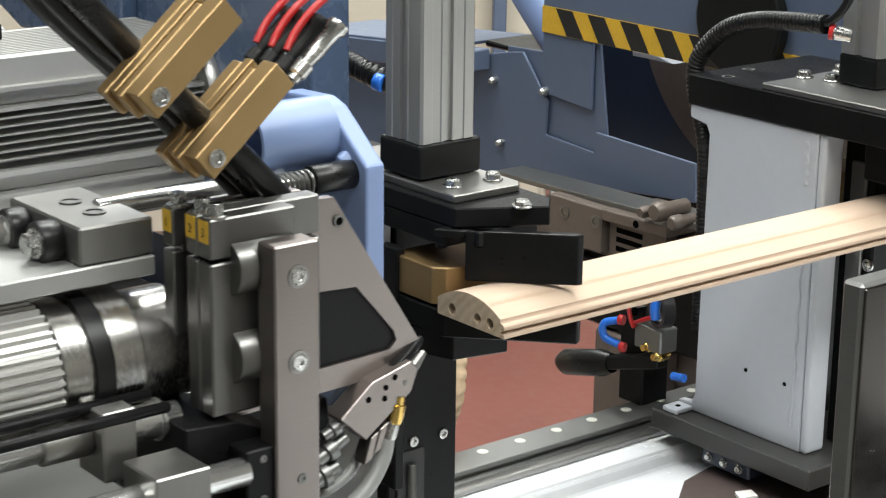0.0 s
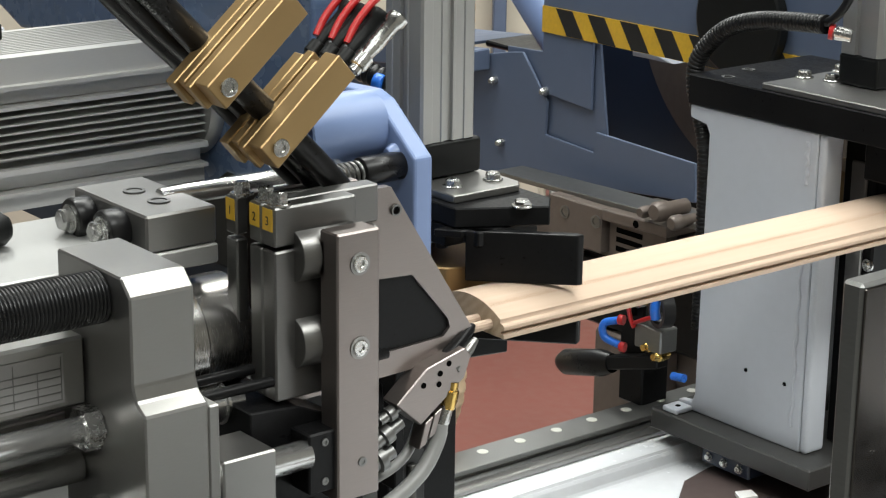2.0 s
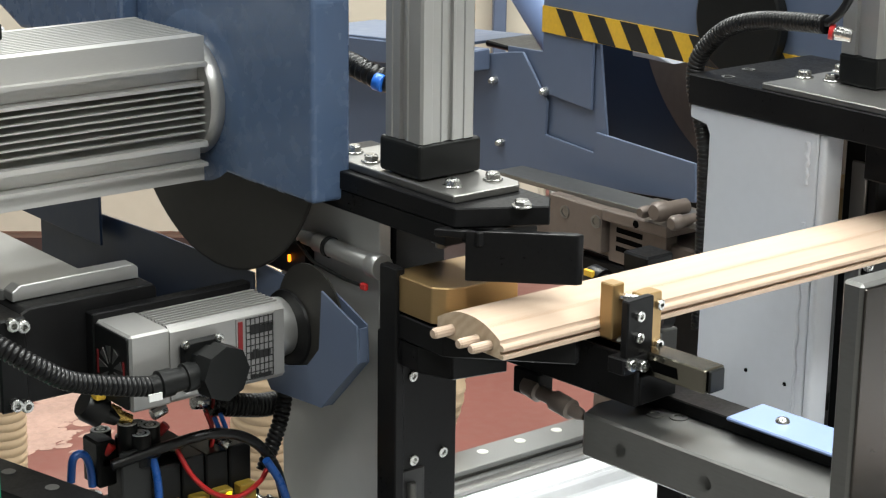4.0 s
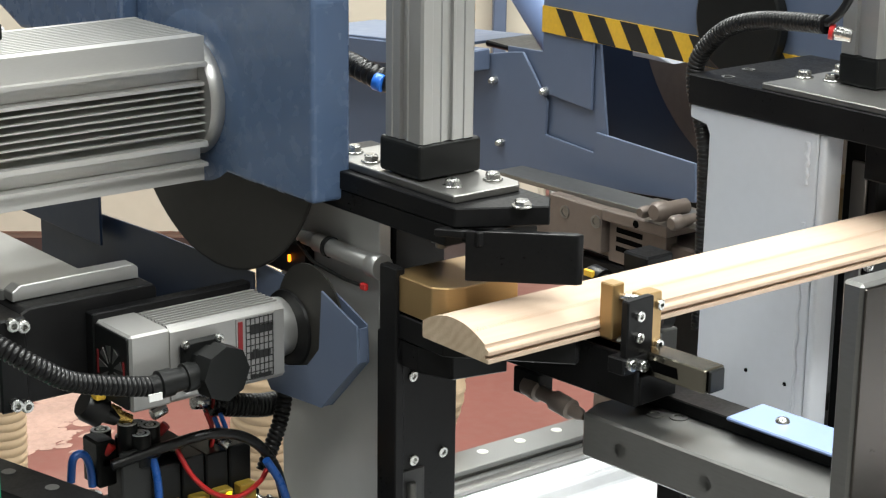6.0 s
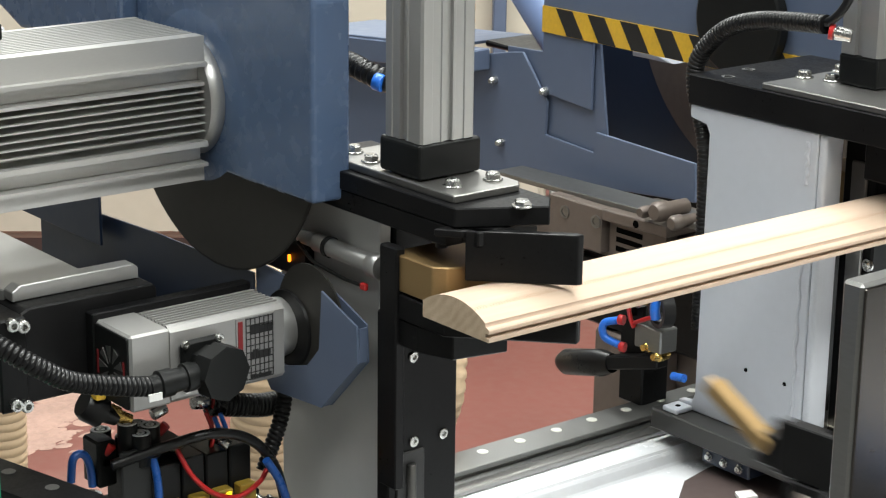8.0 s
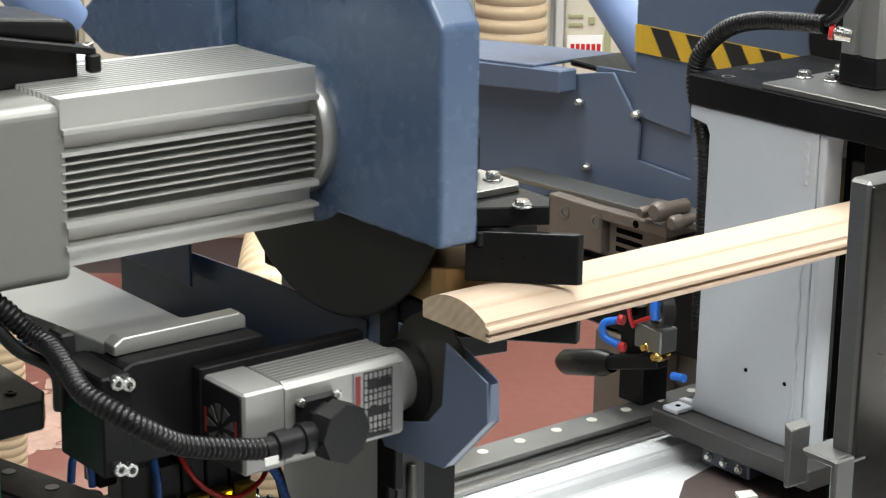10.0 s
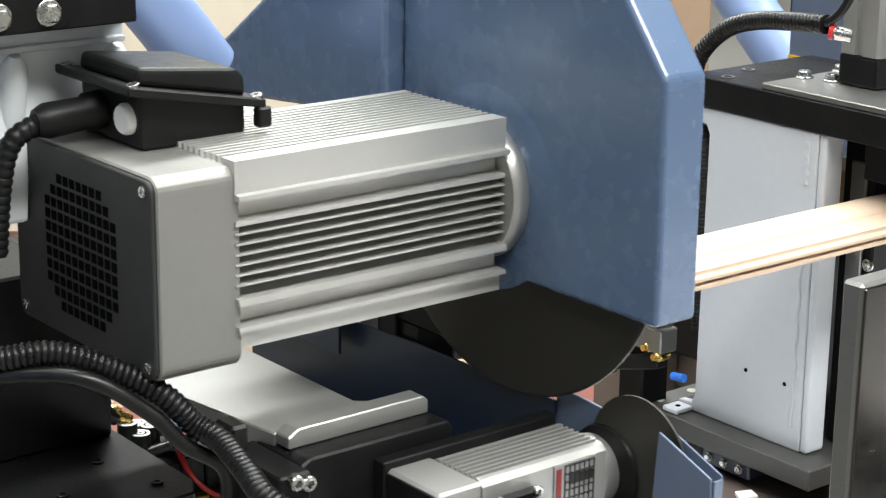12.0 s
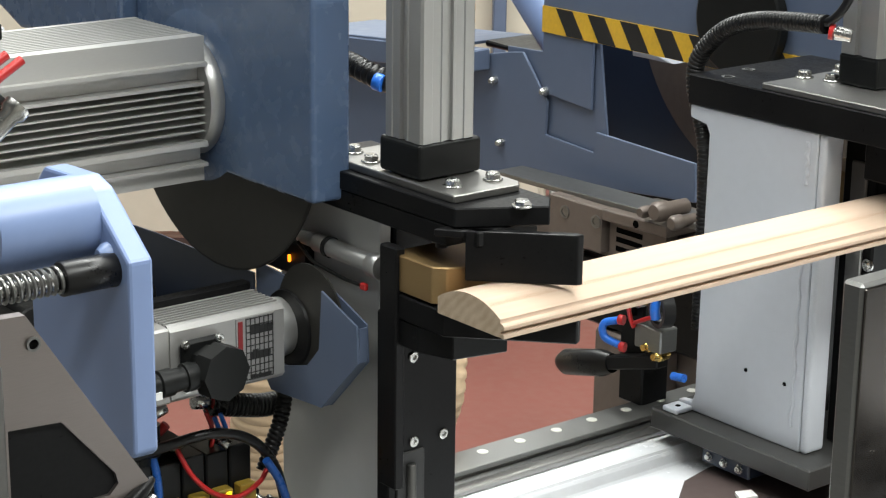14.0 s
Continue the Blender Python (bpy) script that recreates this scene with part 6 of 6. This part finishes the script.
        part("fitting", bm, GREYSTEEL, t)
    # feed hoses and their brass clamps, leaning
    d = Vector((0.140, 0.0, -0.143)).normalized()
    for oy, ox in ((0.000, 0.0), (0.020, -0.004), (0.038, -0.008)):
        bm = BM()
        a = Vector((-0.126 + ox, oy + 0.0185, 1.072))
        if oy == 0.0:
            hose(bm, [a, a - d * 0.05 + Vector((0.002, 0, 0)), a - d * 0.12, a - d * 0.20, a - d * 0.30], 0.0088, 0.004, 18)
        else:
            hose(bm, [a, a - d * 0.06, a - d * 0.14, a - d * 0.21 - Vector((0.004, 0, 0)), a - d * 0.30], 0.0080, 0.004, 18)
        part("feed_hose", bm, RUBBER, t, "thick black feed hose")
    for cx, cz, sh in ((-0.2443, 1.1825, -0.016), (-0.1942, 1.1337, 0.002)):
        m = Matrix.Translation((cx, 0, cz)) @ Matrix.Rotation(radians(-41), 4, "Y")
        bm = BM()
        for k, (y0, y1, long) in enumerate(((sh - 0.012, sh + 0.004, 0.086), (sh + 0.0045, sh + 0.011, 0.078), (sh + 0.014, sh + 0.022, 0.084), (sh + 0.0225, sh + 0.033, 0.080))):
            bm = BM()
            box(bm, (-0.0225, -0.0265, -0.0240, -0.0270)[k], long - 0.026, y0, y1, -0.0110, 0.0100, 0.0007, m)
            cl = part("brass_clamp", bm, BRONZE, t, "gold coloured clamp block")
            if k == 0:
                socket_screw(cl, m @ Vector((-0.012, y0, -0.0015)), (0, -1, 0), 0.0062, 0.0018)
    # air fittings with red levers behind the clamp
    for k in range(4):
        base = Vector((-0.1385, -0.004 + 0.018 * k, 1.168))
        m = Matrix.Translation(base) @ Matrix.Rotation(radians(-41), 4, "Y")
        bm = BM()
        lathe(bm, m @ Vector((-0.002, 0, 0)), m @ Vector((0.048, 0, 0)), [(0, 0.0045), (0.08, 0.0045), (0.1, 0.0062), (0.28, 0.0062), (0.3, 0.0042), (0.5, 0.0055), (0.85, 0.0055), (0.9, 0.0075), (1, 0.0075)], 12)
        part("air_fitting", bm, ZINC if k == 0 else BLACKPL, t, "plated air fitting" if k == 0 else "black air fitting")
        if k:
            bm = BM()
            hose(bm, [m @ Vector((0.016, 0.004, 0.004)), m @ Vector((0.030, 0.006, 0.007)), m @ Vector((0.050, 0.006, 0.008)), m @ Vector((0.075, 0.006, 0.004))], 0.0027, 0.003, 10)
            part("red_hose", bm, RED, t, "red air hose")
            bm = BM()
            rod(bm, m @ Vector((0.004, -0.006, -0.006)), m @ Vector((0.018, -0.006, -0.006)), 0.0062, 14)
            part("lock_knob", bm, BLACKPL, t)
    return t


head = doweling_head()


# ---- blue stop on the spring rod ----
def stop_bracket():
    t = thing("stop_bracket", (-0.03, 0.13, 0.99), "light blue painted stop bracket with a tube, on a spring rod", "stop bracket")
    bm = BM()
    prism(bm, [(0.060, 0.957), (0.064, 0.953), (0.19, 0.953), (0.19, 1.092), (0.165, 1.119), (0.122, 1.121), (0.106, 1.116), (0.060, 1.080)], "x", -0.038, -0.021, 0.0022, 2)
    part("plate", bm, LIGHTBLUE, t)
    bm = BM()
    ring(bm, (-0.104, 0.118, 1.0965), (-0.037, 0.118, 1.0965), 0.0265, 0.0235, 48)
    part("tube", bm, LIGHTBLUE, t)
    bm = BM()
    lathe(bm, (-0.045, 0.085, 1.080), (-0.036, 0.085, 1.080), [(0, 0.004), (0.5, 0.0075), (1, 0.0080)], 20)
    part("weld", bm, LIGHTBLUE, t)
    bm = BM()
    rod(bm, (-0.074, 0.079, 1.0720), (-0.037, 0.079, 1.0720), 0.0108, 28)
    part("end_buffer", bm, RUBBER, t, "black rubber end buffer")
    bm = BM()
    rod(bm, (-0.125, 0.079, 1.0720), (-0.070, 0.079, 1.0720), 0.0052, 20)
    part("rod_end", bm, CHROME, t)
    bm = BM()
    turns, n = 11, 11 * 14
    line = [(-0.1235 + 0.050 * k / n, 0.079 + 0.0078 * cos(tau * k / 14), 1.072 + 0.0078 * sin(tau * k / 14)) for k in range(n + 1)]
    hose(bm, line, 0.0013, 0.0026, 6)
    part("spring", bm, GREYSTEEL, t, "dull steel coil spring")
    bm = BM()
    box(bm, -0.045, -0.030, 0.08, 0.12, 0.930, 0.953, 0.001)
    part("foot", bm, BLACK, t)
    return t


bracket = stop_bracket()


# ---- dowel pusher, sliding on the head's rods; drawn at its foremost place ----
def dowel_pusher():
    t = thing("dowel_pusher", (-0.34, -0.06, 0.88), "machined aluminium dowel pusher block", "pusher")
    bm = BM()
    prism(bm, [(0.0124, 0.885), (0.0124, 1.0775), (-0.066, 1.0775), (-0.0765, 1.0670), (-0.0765, 1.012), (-0.0800, 1.003), (-0.090, 0.997), (-0.090, 0.885)], "x", -0.354, -0.310, 0.0012)
    part("front_block", bm, STEEL, t, "machined steel block with a stepped front")
    bm = BM()
    box(bm, -0.3098, -0.302, -0.0895, 0.0, 0.885, 0.9945, 0.0010)
    part("side_block", bm, STEEL, t)
    bm = BM()
    box(bm, -0.600, -0.3545, -0.020, 0.01, 0.985, 1.030, 0.002)
    bx = part("pusher_body", bm, STEEL, t)
    bm = BM()
    box(bm, -0.47, -0.37, -0.0208, -0.0198, 0.990, 1.022, 0)
    dp = part("data_plate", bm, TYPEPLATE, bx, "grey data plate with ruled fields")
    bm = BM()
    for k in range(7):
        box(bm, -0.468 + 0.016 * k, -0.4675 + 0.016 * k, -0.0212, -0.0207, 0.992, 1.012 if k % 2 else 1.020, 0)
    for k in range(5):
        box(bm, -0.468, -0.372, -0.0213, -0.0208, 0.992 + 0.005 * k, 0.9926 + 0.005 * k, 0)
    part("ruled_lines", bm, GREYSTEEL, dp)
    bm = BM()
    hose(bm, [(-0.60, -0.040, 1.060), (-0.50, -0.040, 1.060), (-0.3545, -0.040, 1.060)], 0.0165, 0.0013, 28, 0.0010)
    part("bellows", bm, RUBBER, t, "black rubber bellows")
    bm = BM()
    rod(bm, (-0.62, -0.030, 0.974), (-0.355, -0.030, 0.974), 0.0085, 20)
    part("piston_rod", bm, CHROME, t, "polished piston rod")
    bm = BM()
    rod(bm, (-0.62, -0.006, 0.940), (-0.3545, -0.006, 0.940), 0.0105, 24)
    part("piston_rod", bm, CHROME, t, "polished piston rod")
    for y, z in ((0.0372, 0.9702), (0.0075, 0.9706), (-0.0164, 0.9689)):
        bm = BM()
        rod(bm, (-0.3095, y, z), (-0.1200, y, z), 0.0038, 16)
        part("push_rod", bm, BLACK, t, "slim black push rod")
    bm = BM()
    lathe(bm, (-0.366, -0.030, 0.974), (-0.3545, -0.030, 0.974), [(0, 0.0145), (1, 0.0145)], 6, False)
    part("lock_nut", bm, ZINC, t)
    return t


pusher = dowel_pusher()


# ---- gripper that brings the board ----
GR = Matrix.Translation((0.118, -0.015, 0.93)) @ Matrix.Rotation(radians(4), 4, "Z")


def gripper():
    t = thing("gripper", (0.118, -0.015, 0.87), "gripper with gold coloured jaws on a dark steel arm", "gripper")
    m = GR

    def gb(name, mat, x0, x1, y0, y1, z0, z1, parent=t, label="", bev=0.001):
        bm = BM()
        box(bm, x0, x1, y0, y1, z0, z1, bev, m)
        return part(name, bm, mat, parent, label)
    gb("jaw", BRONZE, -0.020, -0.0072, 0.004, 0.018, 0.003, 0.047, label="gold coloured rear jaw", bev=0.001)
    gb("jaw", BRONZE, -0.002, 0.0185, -0.012, 0.002, -0.010, 0.039, label="gold coloured front jaw", bev=0.001)
    jp = gb("jaw_plate", BLACK, -0.029, 0.000, -0.020, -0.0125, -0.018, 0.041, label="black jaw plate")
    gb("jaw_foot", BLACK, -0.033, -0.004, -0.0204, -0.004, -0.017, -0.004)
    for x, z in ((-0.0175, 0.028), (-0.0175, 0.011)):
        socket_screw(jp, m @ Vector((x, -0.0204, z)), m.to_3x3() @ Vector((0, -1, 0)), 0.0042, 0.0035)
    for x, z in ((-0.026, -0.009), (-0.013, -0.0125)):
        socket_screw(jp, m @ Vector((x, -0.0204, z)), m.to_3x3() @ Vector((0, -1, 0)), 0.0048, 0.005)
    for z in (0.029, -0.003):
        socket_screw(jp, m @ Vector((0.0140, -0.012, z)), m.to_3x3() @ Vector((0, -1, 0)), 0.0042, 0.004)
    for z in (0.036, 0.002):
        bm = BM()
        rod(bm, m @ Vector((-0.012, 0.006, z)), m @ Vector((-0.004, -0.008, z)), 0.0028, 12)
        part("spring_pin", bm, ZINC, jp)
    gb("slide_rail", RAILST, -0.006, 0.016, -0.078, 0.09, -0.022, -0.003, label="polished steel slide rail", bev=0.001)
    gb("rail_end", BLACKPL, -0.0035, 0.0135, -0.081, -0.0782, -0.0215, -0.0035)
    gb("arm_beam", BLACK, -0.012, 0.030, -0.020, 0.145, -0.046, -0.0225, label="black arm beam")
    gb("beam_end", BLACK, 0.026, 0.055, -0.220, 0.02, -0.0598, -0.0482)
    gb("arm_lip", BLACK, -0.018, -0.0125, -0.02, 0.125, -0.046, -0.006)
    bm = BM()
    box(bm, -0.007, 0.007, -0.032, 0.032, -0.006, 0.006, 0.001, m @ Matrix.Translation((-0.008, 0.164, -0.016)) @ Matrix.Rotation(radians(30), 4, "X"))
    part("tip_pad", bm, BRONZE, t, "gold coloured tip pad")
    bm = BM()
    prism(bm, [(-0.0268, -0.62), (0.042, -0.62), (0.042, 0.026), (-0.004, 0.033), (-0.0268, 0.025)], "z", -0.096, -0.060, 0.0018, 1, m)
    ab = part("arm_body", bm, GREYSTEEL, t, "oily dark steel arm")
    bm = BM()
    lathe(bm, m @ Vector((-0.022, 0.028, -0.066)), m @ Vector((-0.016, 0.098, -0.060)), [(0, 0.003), (0.08, 0.0055), (0.2, 0.0055), (0.22, 0.0085), (0.5, 0.0085), (0.52, 0.006), (0.75, 0.006), (0.77, 0.009), (1, 0.008)], 16)
    part("cylinder_end", bm, MACH, t, "oily brown cylinder end")
    gb("bracket", BLACK, -0.020, -0.004, 0.080, 0.110, -0.068, -0.0465)
    bm = BM()
    prism(bm, [(-0.052, -0.017), (-0.050, -0.0085), (-0.026, -0.0085), (-0.023, -0.0125), (-0.026, -0.017)], "x", -0.0064, -0.0058, 0, 1, m)
    part("slot", bm, HOLESHADE, t)
    for y in (-0.055, -0.072):
        bm = BM()
        ring(bm, m @ Vector((0.012 - (y + 0.055) * 0.5, y + 0.04, -0.0602)), m @ Vector((0.012 - (y + 0.055) * 0.5, y + 0.04, -0.0590)), 0.0075, 0.004, 20)
        part("counterbore", bm, GREYSTEEL, ab)
    for y in (-0.045, -0.13, -0.22):
        bm = BM()
        rod(bm, m @ Vector((-0.0255, y + 0.03, -0.080)), m @ Vector((-0.0268, y + 0.03, -0.080)), 0.0062, 18, 0.0003)
        part("side_plug", bm, GREYSTEEL, ab)
    gb("blue_cover", LIGHTBLUE, 0.018, 0.062, -0.40, -0.080, -0.0475, -0.0445, label="light blue sheet cover")
    bm = BM()
    lathe(bm, m @ Vector((0.042, -0.115, -0.0445)), m @ Vector((0.042, -0.115, -0.0405)), [(0, 0.0058), (0.6, 0.005), (1, 0.002)], 18)
    part("cover_screw", bm, ZINC, t)
    gb("lower_block", BLACK, 0.0, 0.02, -0.055, -0.03, -0.135, -0.098)
    bm = BM()
    rod(bm, m @ Vector((0.012, -0.05, -0.112)), m @ Vector((0.012, -0.36, -0.112)), 0.006, 16)
    part("lower_rod", bm, STEEL, t)
    gb("carriage_foot", GREYSTEEL, 0.0, 0.04, -0.60, -0.54, -0.2745, -0.098)
    return t


grip = gripper()


# ---- lifting plate in front of the far station ----
LIFT = Matrix.Translation(EYE) @ Matrix.Scale(0.68, 4) @ Matrix.Translation(-EYE)


def lift_plate():
    m = LIFT
    t = thing("lift_plate", m @ Vector((0.32, -0.09, 0.66)), "brushed steel lifting plate with a bent foot, on a floor post", "lift plate")
    bm = BM()
    box(bm, 0.283, 0.37, -0.100, -0.079, 0.30, 0.965, 0.002, m)
    part("upright", bm, GREYSTEEL, t, "brushed steel upright plate")
    # thin sheet puts this side's dark reflection into the colour
    bm = BM()
    box(bm, 0.2845, 0.372, -0.1025, -0.1002, 0.30, 0.962, 0.001, m)
    part("front_face", bm, DARKFACE, t, "thin dark sheet for the upright's dark reflection")
    bm = BM()
    prism(bm, [(-0.104, 0.733), (-0.07, 0.733), (-0.066, 0.7395), (-0.10, 0.7395)], "x", 0.262, 0.30, 0.001, 1, m)
    box(bm, 0.262, 0.285, -0.104, -0.098, 0.55, 0.739, 0.001, m)
    part("bent_foot", bm, GREYSTEEL, t)
    bm = BM()
    prism(bm, [(-0.055, 0.70), (-0.050, 0.70), (-0.047, 0.755), (-0.056, 0.750)], "x", 0.262, 0.285, 0.0006, 1, m)
    part("small_tab", bm, GREYSTEEL, t)
    return t


bm = BM()
box(bm, -0.100, -0.030, -0.455, -0.430, 0.0, 0.80, 0.003)
solo("lift_post", bm, BLACK, (-0.065, -0.44, 0.0), "black floor post that guides the lifting plate", "post")
lift = lift_plate()


# ---- keyed movement ----
def shift(ob, rows):
    """Keys a thing's way: rows of seconds and its offset from the place where it was drawn."""
    at = Vector(ob["at"])
    walk(ob, [(t, Matrix.Translation(at + Vector(o))) for t, o in rows])


def motions():
    z = 0.0
    # saw: forward through the board, back a little lower
    shift(saw, [(0, (z, z, z)), (8.5, (z, z, z)), (8.8, (z, -0.020, z)), (10.3, (z, -0.1997, z)), (10.5, (z, -0.2216, z)), (11.0, (z, -0.2816, z)),
                (11.5, (z, -0.3381, z)), (12.0, (z, -0.3951, z)), (12.1, (z, -0.4003, -0.001)), (12.2, (z, -0.398, -0.003)), (12.5, (z, -0.3371, -0.003)),
                (13.0, (z, -0.1279, -0.003)), (13.3, (z, -0.030, -0.002)), (13.5, (z, -0.0072, -0.002)), (13.7, (z, z, z)), (14.0, (z, z, z))])
    F = 1.01
    shift(far_saw, [(0, (z, z, z)), (8.5, (z, z, z)), (8.8, (z, -0.020 * F, z)), (10.3, (z, -0.1997 * F, z)), (11.0, (z, -0.2816 * F, z)), (11.5, (z, -0.3381 * F, z)), (12.0, (z, -0.3951 * F, z)), (12.1, (z, -0.4003 * F, z)),
                    (12.2, (z, -0.398 * F, z)), (12.5, (z, -0.3371 * F, z)), (13.0, (z, -0.1279 * F, z)), (13.3, (z, -0.030 * F, z)), (13.5, (z, -0.0072 * F, z)), (13.7, (z, z, z)), (14.0, (z, z, z))])
    # doweling head: in to the board, back, away to the side and in again
    H = [(0, -0.0488), (0.2, -0.031), (0.5, -0.0142), (0.8, -0.0015), (1.0, 0), (2.25, 0), (2.5, -0.0398), (3.0, -0.1656), (3.2, -0.2260)]
    rows = [(t, (x, z, z)) for t, x in H] + [(3.6, (-0.36, -0.02, z)), (4.2, (-0.47, -0.12, z)), (5.0, (-0.52, -0.22, z)), (13.3, (-0.56, -0.13, z)),
                                             (13.6, (-0.50, -0.11, z)), (13.7, (-0.45, -0.11, z)), (13.8, (-0.412, -0.11, z)), (13.9, (-0.339, -0.11, z)), (14.0, (-0.335, -0.11, z))]
    shift(head, rows)
    B = [(0, -0.0440), (0.5, -0.0126), (1.0, 0), (2.25, 0), (2.5, -0.0145), (3.0, -0.1202), (3.2, -0.1800)]
    brow = [(t, (x, z, z)) for t, x in B] + [(3.6, (-0.32, -0.02, z)), (4.2, (-0.45, -0.12, z)), (5.0, (-0.50, -0.22, z)), (13.3, (-0.53, -0.13, z)),
                                             (13.6, (-0.46, -0.11, z)), (13.7, (-0.415, -0.11, z)), (13.8, (-0.378, -0.11, z)), (13.9, (-0.305, -0.11, z)), (14.0, (-0.301, -0.11, z))]
    shift(bracket, brow)
    Pq = [(0, -0.175), (0.3, -0.142), (0.5, -0.112), (1.0, -0.084), (1.4, -0.074), (1.5, -0.062), (1.6, -0.014), (1.7, -0.002), (1.8, 0.0), (2.2, 0.0), (2.3, -0.012), (2.4, -0.075), (2.5, -0.145), (3.0, -0.29), (3.2, -0.355)]
    prow = [(t, (x, z, z)) for t, x in Pq] + [(3.6, (-0.50, -0.02, z)), (4.2, (-0.60, -0.12, z)), (5.0, (-0.66, -0.22, z)), (13.3, (-0.70, -0.18, z)), (13.6, (-0.66, -0.11, z)), (13.8, (-0.57, -0.11, z)), (14.0, (-0.50, -0.11, z))]
    shift(pusher, prow)
    # clamps: down to free the board, up to hold it
    down = -0.0165
    for s in (slide_near, slide_far):
        shift(s, [(0, (z, z, z)), (3.4, (z, z, z)), (3.7, (z, z, down)), (6.5, (z, z, down)), (6.6, (z, z, down * 0.9)), (6.75, (z, z, 0)), (14, (z, z, z))])
    # first board: taken away towards the front by the gripper
    away = [(0, (z, z, z)), (3.4, (z, z, z)), (3.7, (z, z, down)), (4.1, (z, z, down)), (4.3, (z, -0.06, down)), (4.6, (0.02, -0.30, down)), (4.85, (0.10, -0.62, -0.10)), (5.1, (0.30, -0.90, -0.295)), (14, (0.30, -0.90, -0.295))]
    shift(board_old, away)
    for k, dw in enumerate(dowels):
        d0 = [(0, (-0.115, z, z)), (1.0, (-0.066, z, z)), (1.55, (-0.066, z, z)), (2.0, (z, z, z))]
        shift(dw, d0 + away[1:])
    # second board comes in the gripper, is lifted and clamped; its end is sawn off
    come = [(0, (0.02, -1.05, -0.295)), (4.9, (0.02, -1.05, -0.295)), (5.2, (z, -0.42, down)), (5.3, (z, -0.34, down)), (5.5, (z, -0.20, down)), (5.6, (z, -0.106, down)), (5.7, (z, -0.040, down)), (5.8, (z, -0.006, down)), (5.9, (z, 0, down)),
            (6.5, (z, z, down)), (6.6, (z, z, down * 0.9)), (6.75, (z, z, 0))]
    shift(board_new, come + [(14, (z, z, z))])
    at = Vector(offcut["at"])
    fall = [(t, Matrix.Translation(at + Vector(o))) for t, o in come + [(11.02, (z, z, z))]]
    fall += [(t, Matrix.Translation(at) @ pose(*o)) for t, o in ((11.1, (-0.002, -0.002, -0.005, 4, -4, 0)), (11.2, (-0.008, -0.01, -0.030, 16, -12, 2)), (11.3, (-0.016, -0.03, -0.10, 40, -30, 5)),
                                                                   (11.45, (-0.03, -0.05, -0.26, 80, -60, 10)), (11.7, (-0.05, -0.06, -0.945, 85, -85, 12)), (14.0, (-0.05, -0.06, -0.945, 85, -85, 12)))]
    walk(offcut, fall)
    far = (0.02, -0.62, 0.0)
    shift(grip, [(0, far), (3.3, far), (3.8, (z, -0.02, 0)), (3.9, (z, 0, 0)), (4.1, (z, 0, 0)), (4.3, (z, -0.06, 0)), (4.6, (z, -0.30, 0)), (4.75, (z, -0.50, 0)), (4.95, (z, -0.60, 0)), (5.2, (z, -0.42, 0)), (5.3, (z, -0.34, 0)), (5.5, (z, -0.20, 0)), (5.6, (z, -0.106, 0)),
                 (5.7, (z, -0.040, 0)), (5.8, (z, -0.006, 0)), (5.9, (z, 0, 0)), (7.5, (z, 0, 0)), (7.6, (z, -0.018, 0)), (7.7, (z, -0.054, 0)), (7.8, (z, -0.135, 0)), (7.9, (z, -0.205, 0)),
                 (8.0, (z, -0.295, 0)), (8.1, (z, -0.375, 0)), (8.3, (z, -0.52, 0)), (8.8, far), (14, far)])
    up = 0.0565
    shift(lift, [(0, (z, z, z)), (8.5, (z, z, z)), (9.0, (z, z, up)), (11.25, (z, z, up)), (11.4, (z, z, up * 0.75)), (11.55, (z, z, 0.004)), (11.7, (z, z, z)), (14, (z, z, z))])


motions()
